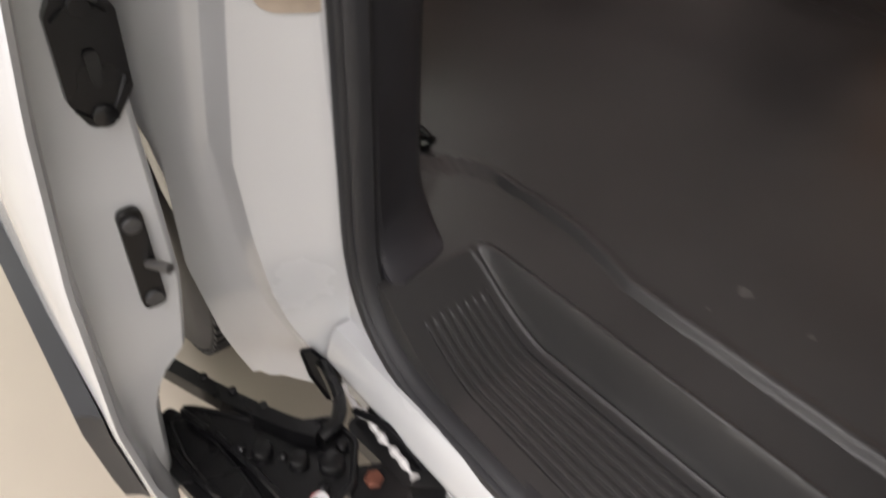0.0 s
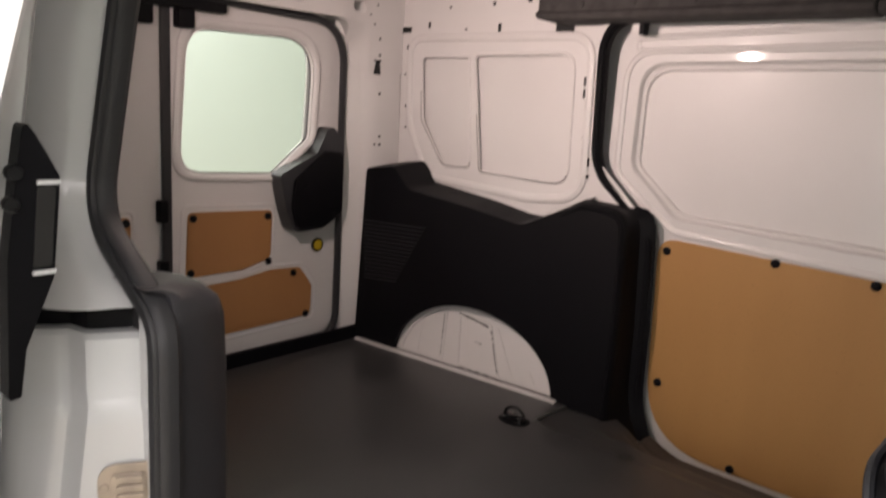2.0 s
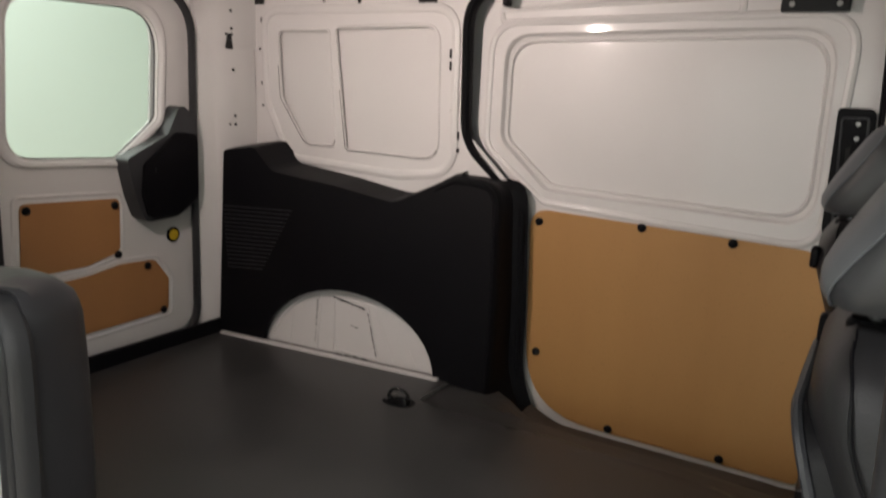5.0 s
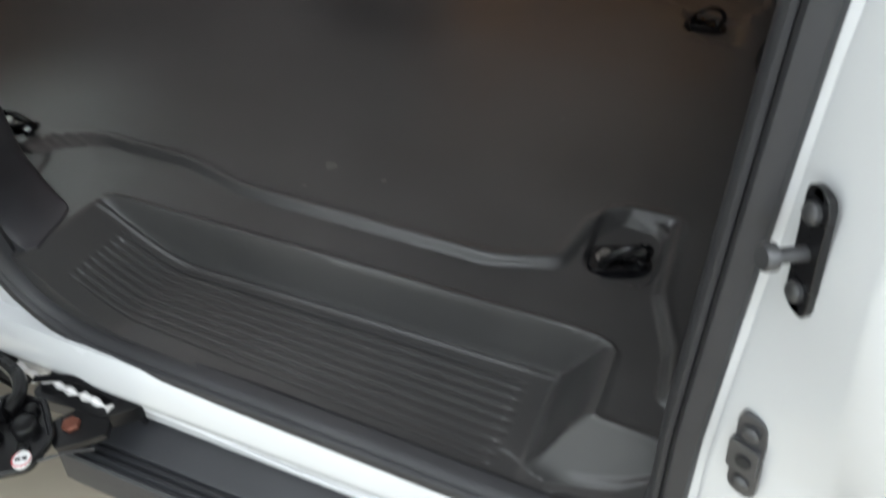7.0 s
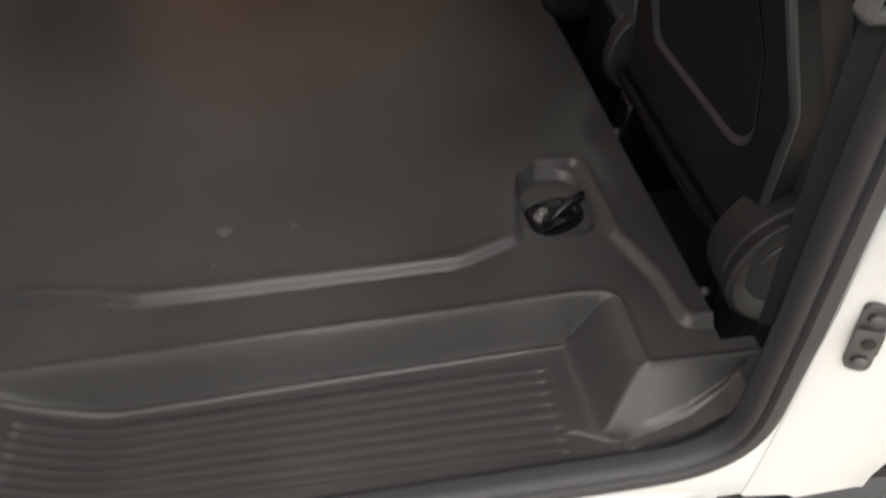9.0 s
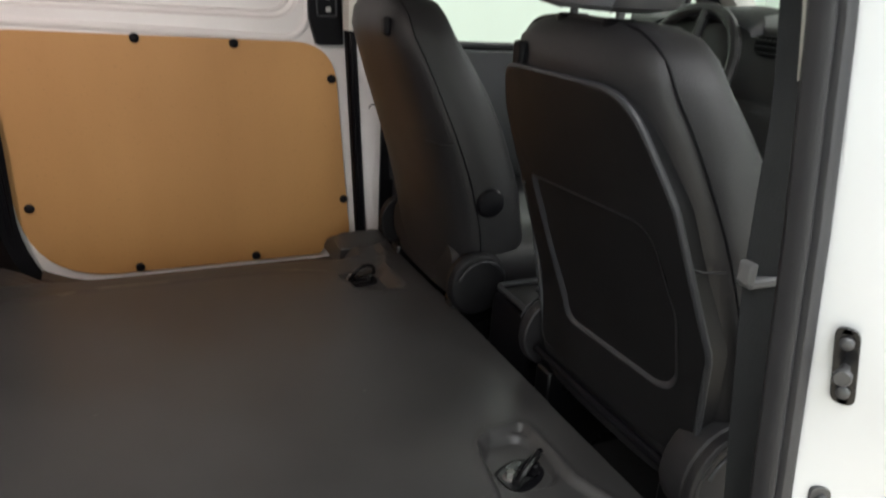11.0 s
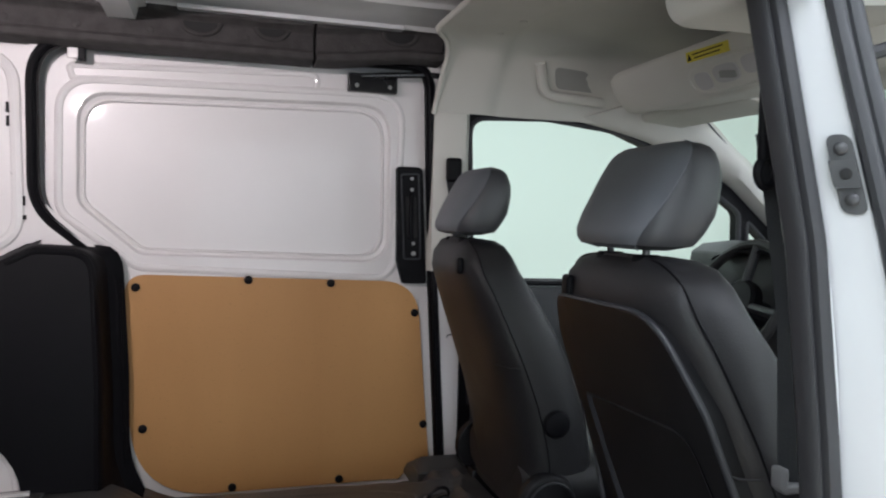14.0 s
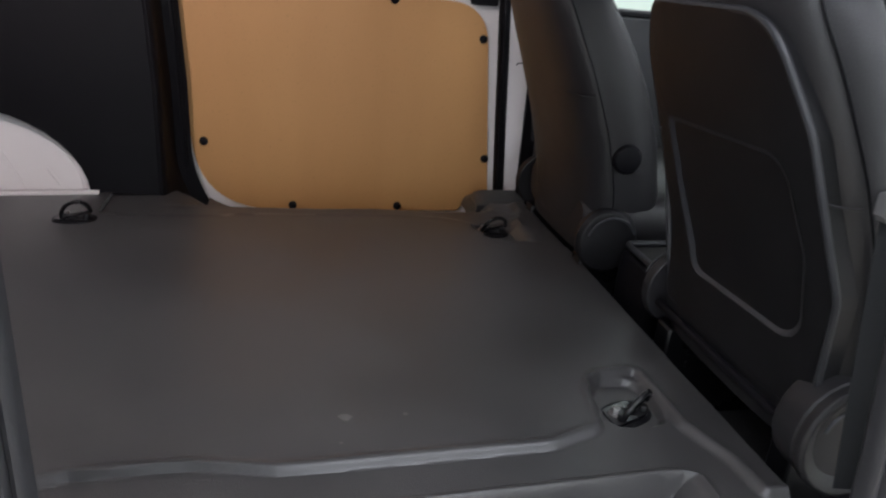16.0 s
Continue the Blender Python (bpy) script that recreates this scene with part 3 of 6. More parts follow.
        for (u0, v0), (u1, v1), r, m in (((-1.629, 0.580), (-1.621, 0.718), 0.0035, PRIMER), ((-1.515, 0.580), (-1.518, 0.775), 0.0060, PRIMER), ((-1.462, 0.775), (-1.445, 0.59), 0.0070, PRIMER), ((-1.465, 0.782), (-1.329, 0.757), 0.0050, PRIMER), ((-1.329, 0.757), (-1.274, 0.588), 0.0060, PRIMER),
                                         ((-1.445, 0.592), (-1.278, 0.590), 0.0040, PRIMER), ((-1.300, 0.752), (-1.215, 0.590), 0.0030, PRIMER), ((-1.160, 0.640), (-1.130, 0.592), 0.0035, PRIMER)):
            path = [(u0 + (u1 - u0) * t, s * skin(u0 + (u1 - u0) * t, v0 + (v1 - v0) * t), v0 + (v1 - v0) * t) for t in np.linspace(0, 1, 6)]
            part("seam", sweep(path, circle(r, 6, 1, 0.7), False, (0, 1, 0)), m, house)
        dash = random.Random(7)
        for (u0, v0), (u1, v1), n, w in (((-1.462, 0.776), (-1.334, 0.752), 9, 0.0026), ((-1.324, 0.745), (-1.278, 0.600), 7, 0.0017), ((-1.524, 0.76), (-1.521, 0.60), 6, 0.0011), ((-1.385, 0.690), (-1.350, 0.684), 2, 0.0012), ((-1.440, 0.585), (-1.30, 0.583), 4, 0.0015)):
            for k in range(n):
                t0, t1 = (k + dash.uniform(0.0, 0.25)) / n, (k + dash.uniform(0.6, 1.0)) / n
                ends = [(u0 + (u1 - u0) * t, v0 + (v1 - v0) * t + dash.uniform(-0.0015, 0.0015)) for t in (t0, (t0 + t1) / 2, t1)]
                part("sealer_gap", tube([(u, s * (skin(u, v) - 0.0045), v) for u, v in ends], w * dash.uniform(0.7, 1.3), n=5), DARKHOLE, house)
        path = [(x, s * (0.676 + 0.10 * (x + 1.05)), 0.579) for x in np.linspace(-1.90, -1.03, 12)]
        part("floor_flange", sweep(path, [(-0.008, -0.01), (-0.008, 0.005), (0.0, 0.009), (0.02, 0.009), (0.02, -0.01)] if s > 0 else [(0.008, -0.01), (0.008, 0.005), (0.0, 0.009), (-0.02, 0.009), (-0.02, -0.01)], False, (0, 0, 1)), PRIMER, house)
    # body side round the doorway: rocker, lower jamb, upper jamb
    sill = [(-0.745, 0.470), (-0.782, 0.464), (-0.789, 0.455), (-0.795, 0.436), (-0.7995, 0.418), (-0.800, 0.408), (-0.797, 0.398), (-0.790, 0.389), (-0.783, 0.383), (-0.780, 0.374), (-0.779, 0.335), (-0.74, 0.325)]
    for s in (1, -1):
        bm = loft([[(x, -s * (y + sill_slant(x) + 0.035 * float(ss((x - 0.13) / 0.28)) * (z > 0.38)), z - 0.022 * float(ss((x - 0.15) / 0.12)) * (z < 0.43) * (z > 0.36)) for y, z in sill] for x in np.linspace(-0.79, 0.90, 60)])
        part("rocker", bm, PAINT, SHELL, "glossy white rocker sill")
    bm = tube([(x, -0.7825 + sill_slant(x) + 0.002 * max(0.0, (x + 0.35) / 0.3), 0.356 + 0.006 * math.sin(9 * x) + 0.02 * max(0.0, x + 0.3)) for x in np.linspace(-0.62, -0.02, 16)], 0.0022)
    part("wire", bm, PAINT, SHELL)
    bm = bmesh.new()
    box(bm, 0.053, 0.060, -0.7820 + sill_slant(0.056), -0.7700, 0.354, 0.370)
    part("hole", bm, DARKHOLE, SHELL)


van_shell()


def doorway_frames():
    for s in (-1, 1):
        loop = opening(s)
        yy = (lambda x, z: s * front_y(x, z)) if s < 0 else (lambda x, z: 0.815 - 0.05 * max(0, z - 1.2))
        path = [(x, yy(x, z), z) for x, z in loop]
        sealth = thing("door_seal", "black rubber door seal round the sliding door opening", "door seal", group="door seals")
        if s < 0:
            bulb = [(-0.022, -0.006), (-0.0215, -0.014), (-0.017, -0.021), (-0.009, -0.0235), (-0.001, -0.021), (0.0025, -0.014), (0.001, 0.0), (-0.018, 0.0)]
            grip = [(0.0015, -0.006), (0.0035, -0.015), (0.008, -0.017), (0.012, -0.013), (0.014, -0.003), (0.0145, 0.008), (0.010, 0.015), (-0.006, 0.015), (-0.012, 0.008), (-0.006, 0.0)]
        else:
            bulb = [(-0.020, 0.006), (-0.019, -0.010), (-0.012, -0.018), (-0.002, -0.020), (0.004, -0.016), (0.005, 0.006)]
            grip = [(0.004, 0.008), (0.005, -0.012), (0.008, -0.013), (0.011, -0.006), (0.011, 0.010), (0.005, 0.012)]
        # light put into the colour: paler near seal, near-black far seal
        part("seal_bulb", sweep(path, bulb, True, (0, 1, 0)), RUBBER if s < 0 else BLACK, sealth)
        part("seal_grip", sweep(path, grip, True, (0, 1, 0)), RUBBER if s < 0 else BLACK, sealth)
        # painted flange behind the seal, carried outwards
        outer = rounded([(-1.04, 1.83), (-1.055, 1.33), (-0.985, 1.255), (-0.890, 1.206), (-0.832, 1.188), (-0.822, 1.14), (-0.835, 0.40), (-0.78, 0.40), (0.16, 0.40), (0.28, 0.40), (0.215, 1.1), (0.14, 1.60, 0.05), (0.12, 1.83)], 4)
        if s < 0:
            bm = sheet(outer, lambda u, v, d: (u, -front_y(u, v) - 0.003 - d, v), 0.007, [loop], cuts_v=np.arange(1.15, 1.8, 0.08), cuts_u=(-0.6, -0.3, 0.0))
            part("door_frame", bm, PAINT, SHELL, "glossy white painted door frame")
        else:
            outer = [(-1.06, 1.90), (-1.06, 1.30), (-0.9, 1.10), (-0.9, 0.40), (0.20, 0.40), (0.19, 1.1), (0.13, 1.90)]
            bm = sheet(outer, lambda u, v, d: (u, 0.812 - 0.05 * max(0, v - 1.2) + d, v), 0.012, [loop], cuts_v=(1.2,))
            part("door_frame", bm, PRIMER, SHELL, "white painted door frame")


doorway_frames()


def near_header():
    rings = [[(x, -0.795, 1.700), (x, -0.728, 1.715), (x, -0.705, 1.724), (x, -0.69, 1.76), (x, -0.70, 1.86), (x, -0.79, 1.90), (x, -0.83, 1.80)] for x in np.linspace(-1.75, 0.10, 10)]
    part("side_header", loft(rings), PRIMER, SHELL, "white roof side rail over the doorway")
    h = thing("header_trim", "black plastic upper door rail over the doorway", "door rail")
    part("rail", loft([[(x, -0.760, 1.700), (x, -0.715, 1.704), (x, -0.694, 1.716), (x, -0.690, 1.732), (x, -0.75, 1.730)] for x in np.linspace(-0.92, 0.03, 8)]), BLACKSTEEL, h)


near_header()


def jamb_x(y, z):
    """The slanting forward face of the jamb."""
    return float(np.interp(z, [0.6, 0.8, 1.05], [-0.79, -0.805, -0.82])) - 0.54 * (-0.785 - y)


def jamb():
    """White jamb behind the doorway, with the guide rail slot between its two halves."""
    def prof(z):
        c = float(np.interp(z, [0.34, 0.40, 0.47, 0.53, 0.62, 0.73, 0.85, 1.05], [-0.800, -0.832, -0.858, -0.872, -0.882, -0.886, -0.872, -0.847]))
        b = float(np.interp(z, [0.34, 0.5, 0.62, 0.73, 0.85, 1.05], [-0.860, -0.900, -0.909, -0.911, -0.902, -0.872]))
        o = float(np.interp(z, [0.28, 0.34, 0.40, 0.55, 0.69, 0.80, 0.91, 1.12], [-0.886, -0.905, -0.921, -0.945, -0.942, -0.938, -0.930, -0.905]))
        xs = jamb_x(-0.785, z)
        return [(xs + 0.014, -0.770), (xs + 0.004, -0.780), (xs - 0.006, -0.793), (jamb_x(c + 0.012, z), c + 0.012), (jamb_x(c, z) - 0.001, c + 0.001), (jamb_x(c, z) - 0.010, c - 0.001), (jamb_x(c, z) - 0.034, c - 0.006), (jamb_x(c, z) - 0.040, c - 0.010), (-0.897, b + 0.006), (-0.902, b - 0.002), (-0.909, b - 0.010),
                (-0.924, o + 0.010), (-0.930, o), (-0.942, o - 0.008), (-1.0, o - 0.012), (-1.75, o - 0.012), (-1.75, -0.70), (-0.85, -0.70)]
    rings = []
    for z in np.linspace(0.285, 1.040, 40):
        arch = -1.40 + math.sqrt(max(0.0, 0.385 ** 2 - (z - 0.33) ** 2)) if z < 0.71 else -1.75
        k = min(1.0, max(0.0, (0.76 - z) / 0.12))
        rings.append([(max(x, arch), y + (0.012 if x > -0.95 else 0.045) * k * (x < -0.935 and y < -0.8), z) for x, y in prof(z)])
    for z, dx, dy in ((1.050, 0.003, 0.001), (1.058, 0.008, 0.003), (1.075, 0.016, 0.005), (1.125, 0.028, 0.010), (1.142, 0.033, 0.012), (1.149, 0.042, 0.016)):
        rings.append([(x - dx * (x > -1.2), min(-0.70, y + dy), z) for x, y in prof(1.05)])
    part("lower_jamb", loft(rings), PAINT, SHELL, "glossy white stepped door jamb")
    rail = thing("guide_rail", "black slot and guide rail of the sliding door", "guide rail")
    slot = [(x - 0.060 * (x > -1.2), min(-0.74, y + 0.026)) for x, y in prof(1.05)]
    part("channel", loft([[(x, y, z) for x, y in slot] for z in (1.10, 1.195)]), BLACK, rail)
    rings = []
    for z in np.linspace(1.186, 1.80, 20):
        x0 = float(np.interp(z, [1.186, 1.22, 1.25, 1.30, 1.36, 1.45, 1.6, 1.70, 1.80], [-0.868, -0.900, -0.950, -1.000, -1.020, -1.016, -1.000, -0.985, -0.95]))
        q = -0.11 * max(0, z - 1.15) - 0.05 * max(0, z - 1.5)
        up = [(x0 + 0.006, -0.770), (x0 + 0.002, -0.786)] + [(x0 - 0.115 * (1 - math.cos(a)) - 0.004, -0.788 - 0.104 * math.sin(a)) for a in np.linspace(0.12, 1.5, 9)] + [(-1.30, -0.898), (-1.75, -0.900), (-1.75, -0.775), (x0 - 0.03, -0.768)]
        rings.append([(x, y - q, z) for x, y in up])
    part("upper_jamb", loft(rings), PAINT, SHELL, "glossy white upper jamb")
    st = thing("door_striker", "bare steel striker plate screwed on the white jamb", "striker")
    lay = lambda u, v, d: (jamb_x(u, 0.936) + 0.002 + d * 0.88, u - d * 0.47, v)
    plate = part("plate", sheet(rounded([(-0.842, 0.902, 0.028), (-0.782, 0.902, 0.004), (-0.782, 0.970, 0.004), (-0.842, 0.970, 0.028)], 6), lay, 0.005), WARMSTEEL, st, bevel=0.002)
    bm = sheet(rounded([(-0.826, 0.916, 0.008), (-0.786, 0.916, 0.004), (-0.786, 0.956, 0.004), (-0.826, 0.956, 0.008)], 4), lambda u, v, d: lay(u, v, d + 0.006), 0.004)
    part("pad", bm, WARMSTEEL, plate, bevel=0.002)
    for v in (0.922, 0.936, 0.950):
        part("fin", sheet(rounded([(-0.820, v - 0.004, 0.003), (-0.788, v - 0.004, 0.003), (-0.788, v + 0.004, 0.003), (-0.820, v + 0.004, 0.003)], 3), lambda u, w, d: lay(u, w, d + 0.010), 0.005), WARMSTEEL, plate, bevel=0.0015)
    for u, z in ((-0.834, 0.936),):
        bm = bmesh.new()
        disc(bm, Matrix.Translation(lay(u, z, 0.005)) @ Matrix.Rotation(radians(62), 4, "Z") @ to_y(), 0.006, 0.003, 12)
        part("screw", bm, WARMSTEEL, plate)


jamb()


# ---------------------------------------------------------------- black side trims
def trim_y(x, z):
    return 0.672 + 0.10 * (x + 1.05) + 0.06 * (z - 0.58)


def side_trim(s):
    t = thing("side_trim", "black grained plastic cargo side trim cut round the wheel housing", "trim panel", group="side trims")
    arch = [(-1.385 + 0.335 * math.cos(a), 0.565 + 0.248 * math.sin(a)) for a in np.linspace(0.06, math.pi - 0.06, 22)]
    top = rounded([(-1.915, 0.575), (-1.925, 1.242, 0.02), (-1.795, 1.262, 0.03), (-1.715, 1.185, 0.06), (-1.45, 1.158, 0.1), (-1.235, 1.126, 0.08), (-1.035, 1.222 if s > 0 else 1.205, 0.05), (-0.885, 1.216 if s > 0 else 1.195, 0.09 if s > 0 else 0.05), (-0.868, 0.57)], 6)
    outline = top + arch
    bm = sheet(outline, lambda u, v, d: (u, s * (trim_y(u, v) + d), v), 0.02, cuts_v=(0.8, 1.0))
    part("trim_face", bm, BLACK, t, smooth=False, bevel=0.006, seg=3)
    # sloped shoulder from the face up to the wall
    up = [p for p in top if p[1] > 1.0 and p[0] < (-1.03 if s > 0 else -0.95)]
    rings = [[(x, s * (trim_y(x, z)), z) for x, z in up], [(x, s * (trim_y(x, z) + 0.04), z + 0.006) for x, z in up], [(x - 0.0, s * 0.800, z + 0.018) for x, z in up]]
    part("shoulder", loft(rings, caps=False, closed=False), BLACK, t)
    # front return down to the doorway
    if s > 0:
        edge = [p for p in top if p[0] > -1.06 and p[1] > 0.9] + [(-0.868 + 0.0005 * k, 0.9 - 0.04 * k) for k in range(1, 11)]
        edge = [(-1.10, 1.188)] + edge
        rings = []
        for k, (x, z) in enumerate(edge):
            a, b = edge[max(0, k - 1)], edge[min(len(edge) - 1, k + 1)]
            tx, tz = b[0] - a[0], b[1] - a[1]
            q = math.hypot(tx, tz)
            nx, nz = -tz / q, tx / q
            yf = trim_y(x, z)
            low = 0.05 * max(0.0, (0.68 - z) / 0.18) ** 2
            flat = 1 - 0.85 * max(0.0, nz) ** 2
            rings.append([(x + nx * o + (low if o > 0.01 else 0), y, z + nz * o * (flat if o > 0.01 else 1)) for o, y in ((-0.016, yf - 0.0015), (-0.012, yf - 0.004), (-0.006, yf - 0.004), (0.0, yf + 0.002), (0.005, yf + 0.010), (0.008, yf + 0.022), (0.011, 0.765), (0.020, 0.788), (0.044, 0.801), (0.060, 0.811))])
        part("front_return", loft(rings, caps=False, closed=False), BLACK, t)
    else:
        rings = []
        for z in [0.50, 0.5725, 0.574, 0.5765, 0.581, 0.588, 0.597, 0.61, 0.625, 0.645, 0.660, *np.linspace(0.674, 1.17, 14), 1.185, 1.198, 1.208, 1.216, 1.222, 1.226]:
            yr = float(np.interp(z, [0.5, 0.56, 0.64, 1.10, 1.17, 1.198, 1.216, 1.226], [0.637, 0.648, 0.658, 0.666, 0.670, 0.678, 0.697, 0.735]))
            far = max(0.745, yr + 0.032)
            top_in = 0.5 * max(0.0, z - 1.19) + 20 * max(0.0, z - 1.205) ** 2
            cap = -0.020 + 0.010 * float(ss((z - 0.72) / 0.3)) - top_in
            u = min(1.0, max(0.0, (0.672 - z) / 0.100))
            foot = 1 - math.sqrt(1 - min(0.9999, u) ** 2)
            rings.append([(-0.90, -yr + 0.017, z)] + [(x + cap + 0.078 * foot, -yr - d - 0.022 * foot, z) for x, d in ((-0.834, -0.018), (-0.820, -0.0175), (-0.808, -0.015), (-0.799, -0.010), (-0.792, -0.003), (-0.786, 0.008), (-0.781, 0.022))] +
                         [(-0.768 - top_in + 0.055 * foot, -far, z), (-0.770 - top_in + 0.05 * foot, -far - 0.013, z), (-0.80, -far - 0.02, z), (-0.90, -far - 0.02, z)])
        part("front_return", loft(rings), CAPGREY, t, "dark grey plastic end cap of the trim")
    if s > 0:
        for i in range(16):
            z = 1.045 - 0.0145 * i
            x1 = -1.62 - 0.0075 * i
            x0 = -1.915 + 0.0018 * i
            path = [(x0, trim_y(x0, z) - 0.001, z), (x1, trim_y(x1, z) - 0.001, z + 0.012)]
            # ribs paler than the black trim: their highlights are put into the colour
            part("vent_rib", sweep(path, circle(0.0019, 6), False, (0, 1, 0)), TRIMGREY, t)


side_trim(1)
side_trim(-1)


# ---------------------------------------------------------------- closed sliding door on the far side
def board_bolt(parent, m):
    bm = bmesh.new()
    disc(bm, m, 0.0125, 0.007, 14, 0.002)
    return part("trim_bolt", bm, BLACK, parent)


def far_door():
    d = thing("sliding_door", "closed white sliding door with a hardboard panel", "van door", group="sliding doors")
    Y = 0.85
    outline = rounded([(-1.035, 1.77, 0.09), (-1.035, 1.33, 0.16), (-0.825, 1.15, 0.12), (-0.808, 0.432, 0.20), (0.14, 0.432, 0.06), (0.112, 1.1, 0.6), (0.082, 1.78, 0.05)], 8)
    win = rounded([(-0.955, 1.660, 0.09), (-0.050, 1.682, 0.10), (-0.045, 1.178, 0.09), (-0.790, 1.196, 0.06), (-0.955, 1.342, 0.07)], 8)
    slot = rounded([(-0.975, 1.730, 0.012), (-0.285, 1.757, 0.024), (-0.283, 1.708, 0.024), (-0.965, 1.693, 0.012)], 5)
    bm = sheet(outline, on_y(Y), 0.008, [win])
    part("door_shell", bm, PRIMER, d, "glossy white pressed door shell")
    rings = [[(x, Y, z) for x, z in win]]
    cx = sum(x for x, z in win) / len(win)
    cz = sum(z for x, z in win) / len(win)
    for k, dy in ((0.992, 0.003), (0.982, 0.020), (0.957, 0.026), (0.950, 0.021), (0.940, 0.019), (0.930, 0.030)):
        rings.append([(cx + (x - cx) * (1 - (1 - k) * 0.75), Y + dy, cz + (z - cz) * (1 - (1 - k) * 1.5)) for x, z in win])
    part("window_recess", loft(rings, caps=False), PRIMER, d)
    inner = [(p[0], p[2]) for p in rings[-1]]
    part("blank_panel", sheet(inner, on_y(Y + 0.030), 0.004), PRIMER, d, "flat white blanked window")
    for loop, r in ((rounded([(-1.000, 1.692, 0.10), (-0.012, 1.712, 0.10), (-0.030, 1.128, 0.08), (-0.792, 1.162, 0.07), (-1.000, 1.318, 0.08)], 8), 0.012), (slot, 0.010)):
        part("pressed_bead", sweep([(x, Y + 0.002, z) for x, z in loop], circle(r, 8, 1, 0.85), True, (0, 1, 0)), PRIMER, d)
    pan = rounded([(-0.828, 1.142, 0.06), (0.045, 1.120, 0.13), (0.098, 0.535, 0.02), (0.045, 0.534, 0.01), (0.0, 0.480, 0.01), (-0.80, 0.480, 0.24)], 10)
    board = part("hardboard_panel", sheet(pan, on_y(Y - 0.004), -0.005), WOOD, d, "tan hardboard lining panel with black bolts", bevel=0.0015)
    for x, z in ((-0.796, 1.104), (-0.481, 1.126), (-0.233, 1.116), (0.038, 1.020), (0.076, 0.655), (-0.774, 0.688), (-0.520, 0.494), (-0.195, 0.495)):
        board_bolt(board, Matrix.Translation((x, Y - 0.009, z)) @ to_y())
    # latch cover
    cov = rounded([(-0.033, 1.486, 0.012), (0.050, 1.486, 0.02), (0.070, 1.116, 0.008), (-0.007, 1.116, 0.008), (-0.029, 1.19, 0.01)], 5)
    latch = part("latch_cover", sheet(cov, on_y(Y - 0.003), -0.024), BLACK, d, "black plastic inner latch handle", bevel=0.006, seg=3)
    frame_path = rounded([(-0.021, 1.462, 0.008), (0.036, 1.464, 0.008), (0.048, 1.195, 0.008), (-0.006, 1.195, 0.008)], 4)
    part("bezel", sweep([(x, Y - 0.029, z) for x, z in frame_path], circle(0.003, 6), True, (0, 1, 0)), TRIMGREY, latch)
    rec = rounded([(-0.004, 1.392, 0.006), (0.030, 1.392, 0.006), (0.036, 1.262, 0.006), (0.004, 1.262, 0.006)], 4)
    part("pull_recess", sheet(rec, on_y(Y - 0.0275), -0.002), DARKHOLE, latch)
    bm = bmesh.new()
    box(bm, 0.006, 0.020, Y - 0.040, Y - 0.028, 1.256, 1.40)
    part("pull_lever", bm, BLACK, latch, bevel=0.004)
    for x, z, r in ((0.015, 1.449, 0.006), (0.016, 1.414, 0.006), (0.024, 1.244, 0.006), (0.025, 1.212, 0.008)):
        bm = bmesh.new()
        disc(bm, Matrix.Translation((x, Y - 0.028, z)) @ to_y(), r, 0.003, 10)
        part("screw", bm, STEEL, latch)
    # upper roller bracket and rear bracket
    bm = bmesh.new()
    box(bm, -0.193, -0.040, Y - 0.034, Y - 0.002, 1.710, 1.766)
    br = part("roller_bracket", bm, BLACKSTEEL, d, "black steel roller bracket", bevel=0.004)
    part("roller_arm", tube([(-0.15, Y - 0.03, 1.758), (-0.04, Y - 0.055, 1.764), (0.03, Y - 0.07, 1.768), (0.085, Y - 0.075, 1.768)], 0.009), BLACKSTEEL, br)
    for x in (-0.168, -0.064):
        bm = bmesh.new()
        disc(bm, Matrix.Translation((x, Y - 0.034, 1.728)) @ to_y(), 0.007, 0.003, 10)
        part("screw", bm, STEEL, br)
    bm = bmesh.new()
    box(bm, -0.967, -0.940, Y - 0.065, Y - 0.058, 1.736, 1.800)
    part("hanger", bm, PRIMER, d, bevel=0.003)
    bm = bmesh.new()
    box(bm, -0.940, -0.922, Y - 0.070, Y - 0.040, 1.733, 1.795)
    part("buffer", bm, BLACK, d, bevel=0.003)
    # outer skin
    bm = bmesh.new()
    box(bm, -1.06, 0.15, Y + 0.045, Y + 0.06, 0.42, 1.80)
    part("outer_skin", bm, PAINT, d)
    bm = bmesh.new()
    box(bm, -2.12, 0.19, 0.912, 0.925, 0.25, 1.95)
    box(bm, -2.12, 0.19, 0.80, 0.925, 1.935, 1.95)
    part("body_side", bm, PAINT, SHELL, "white outer body side")


far_door()


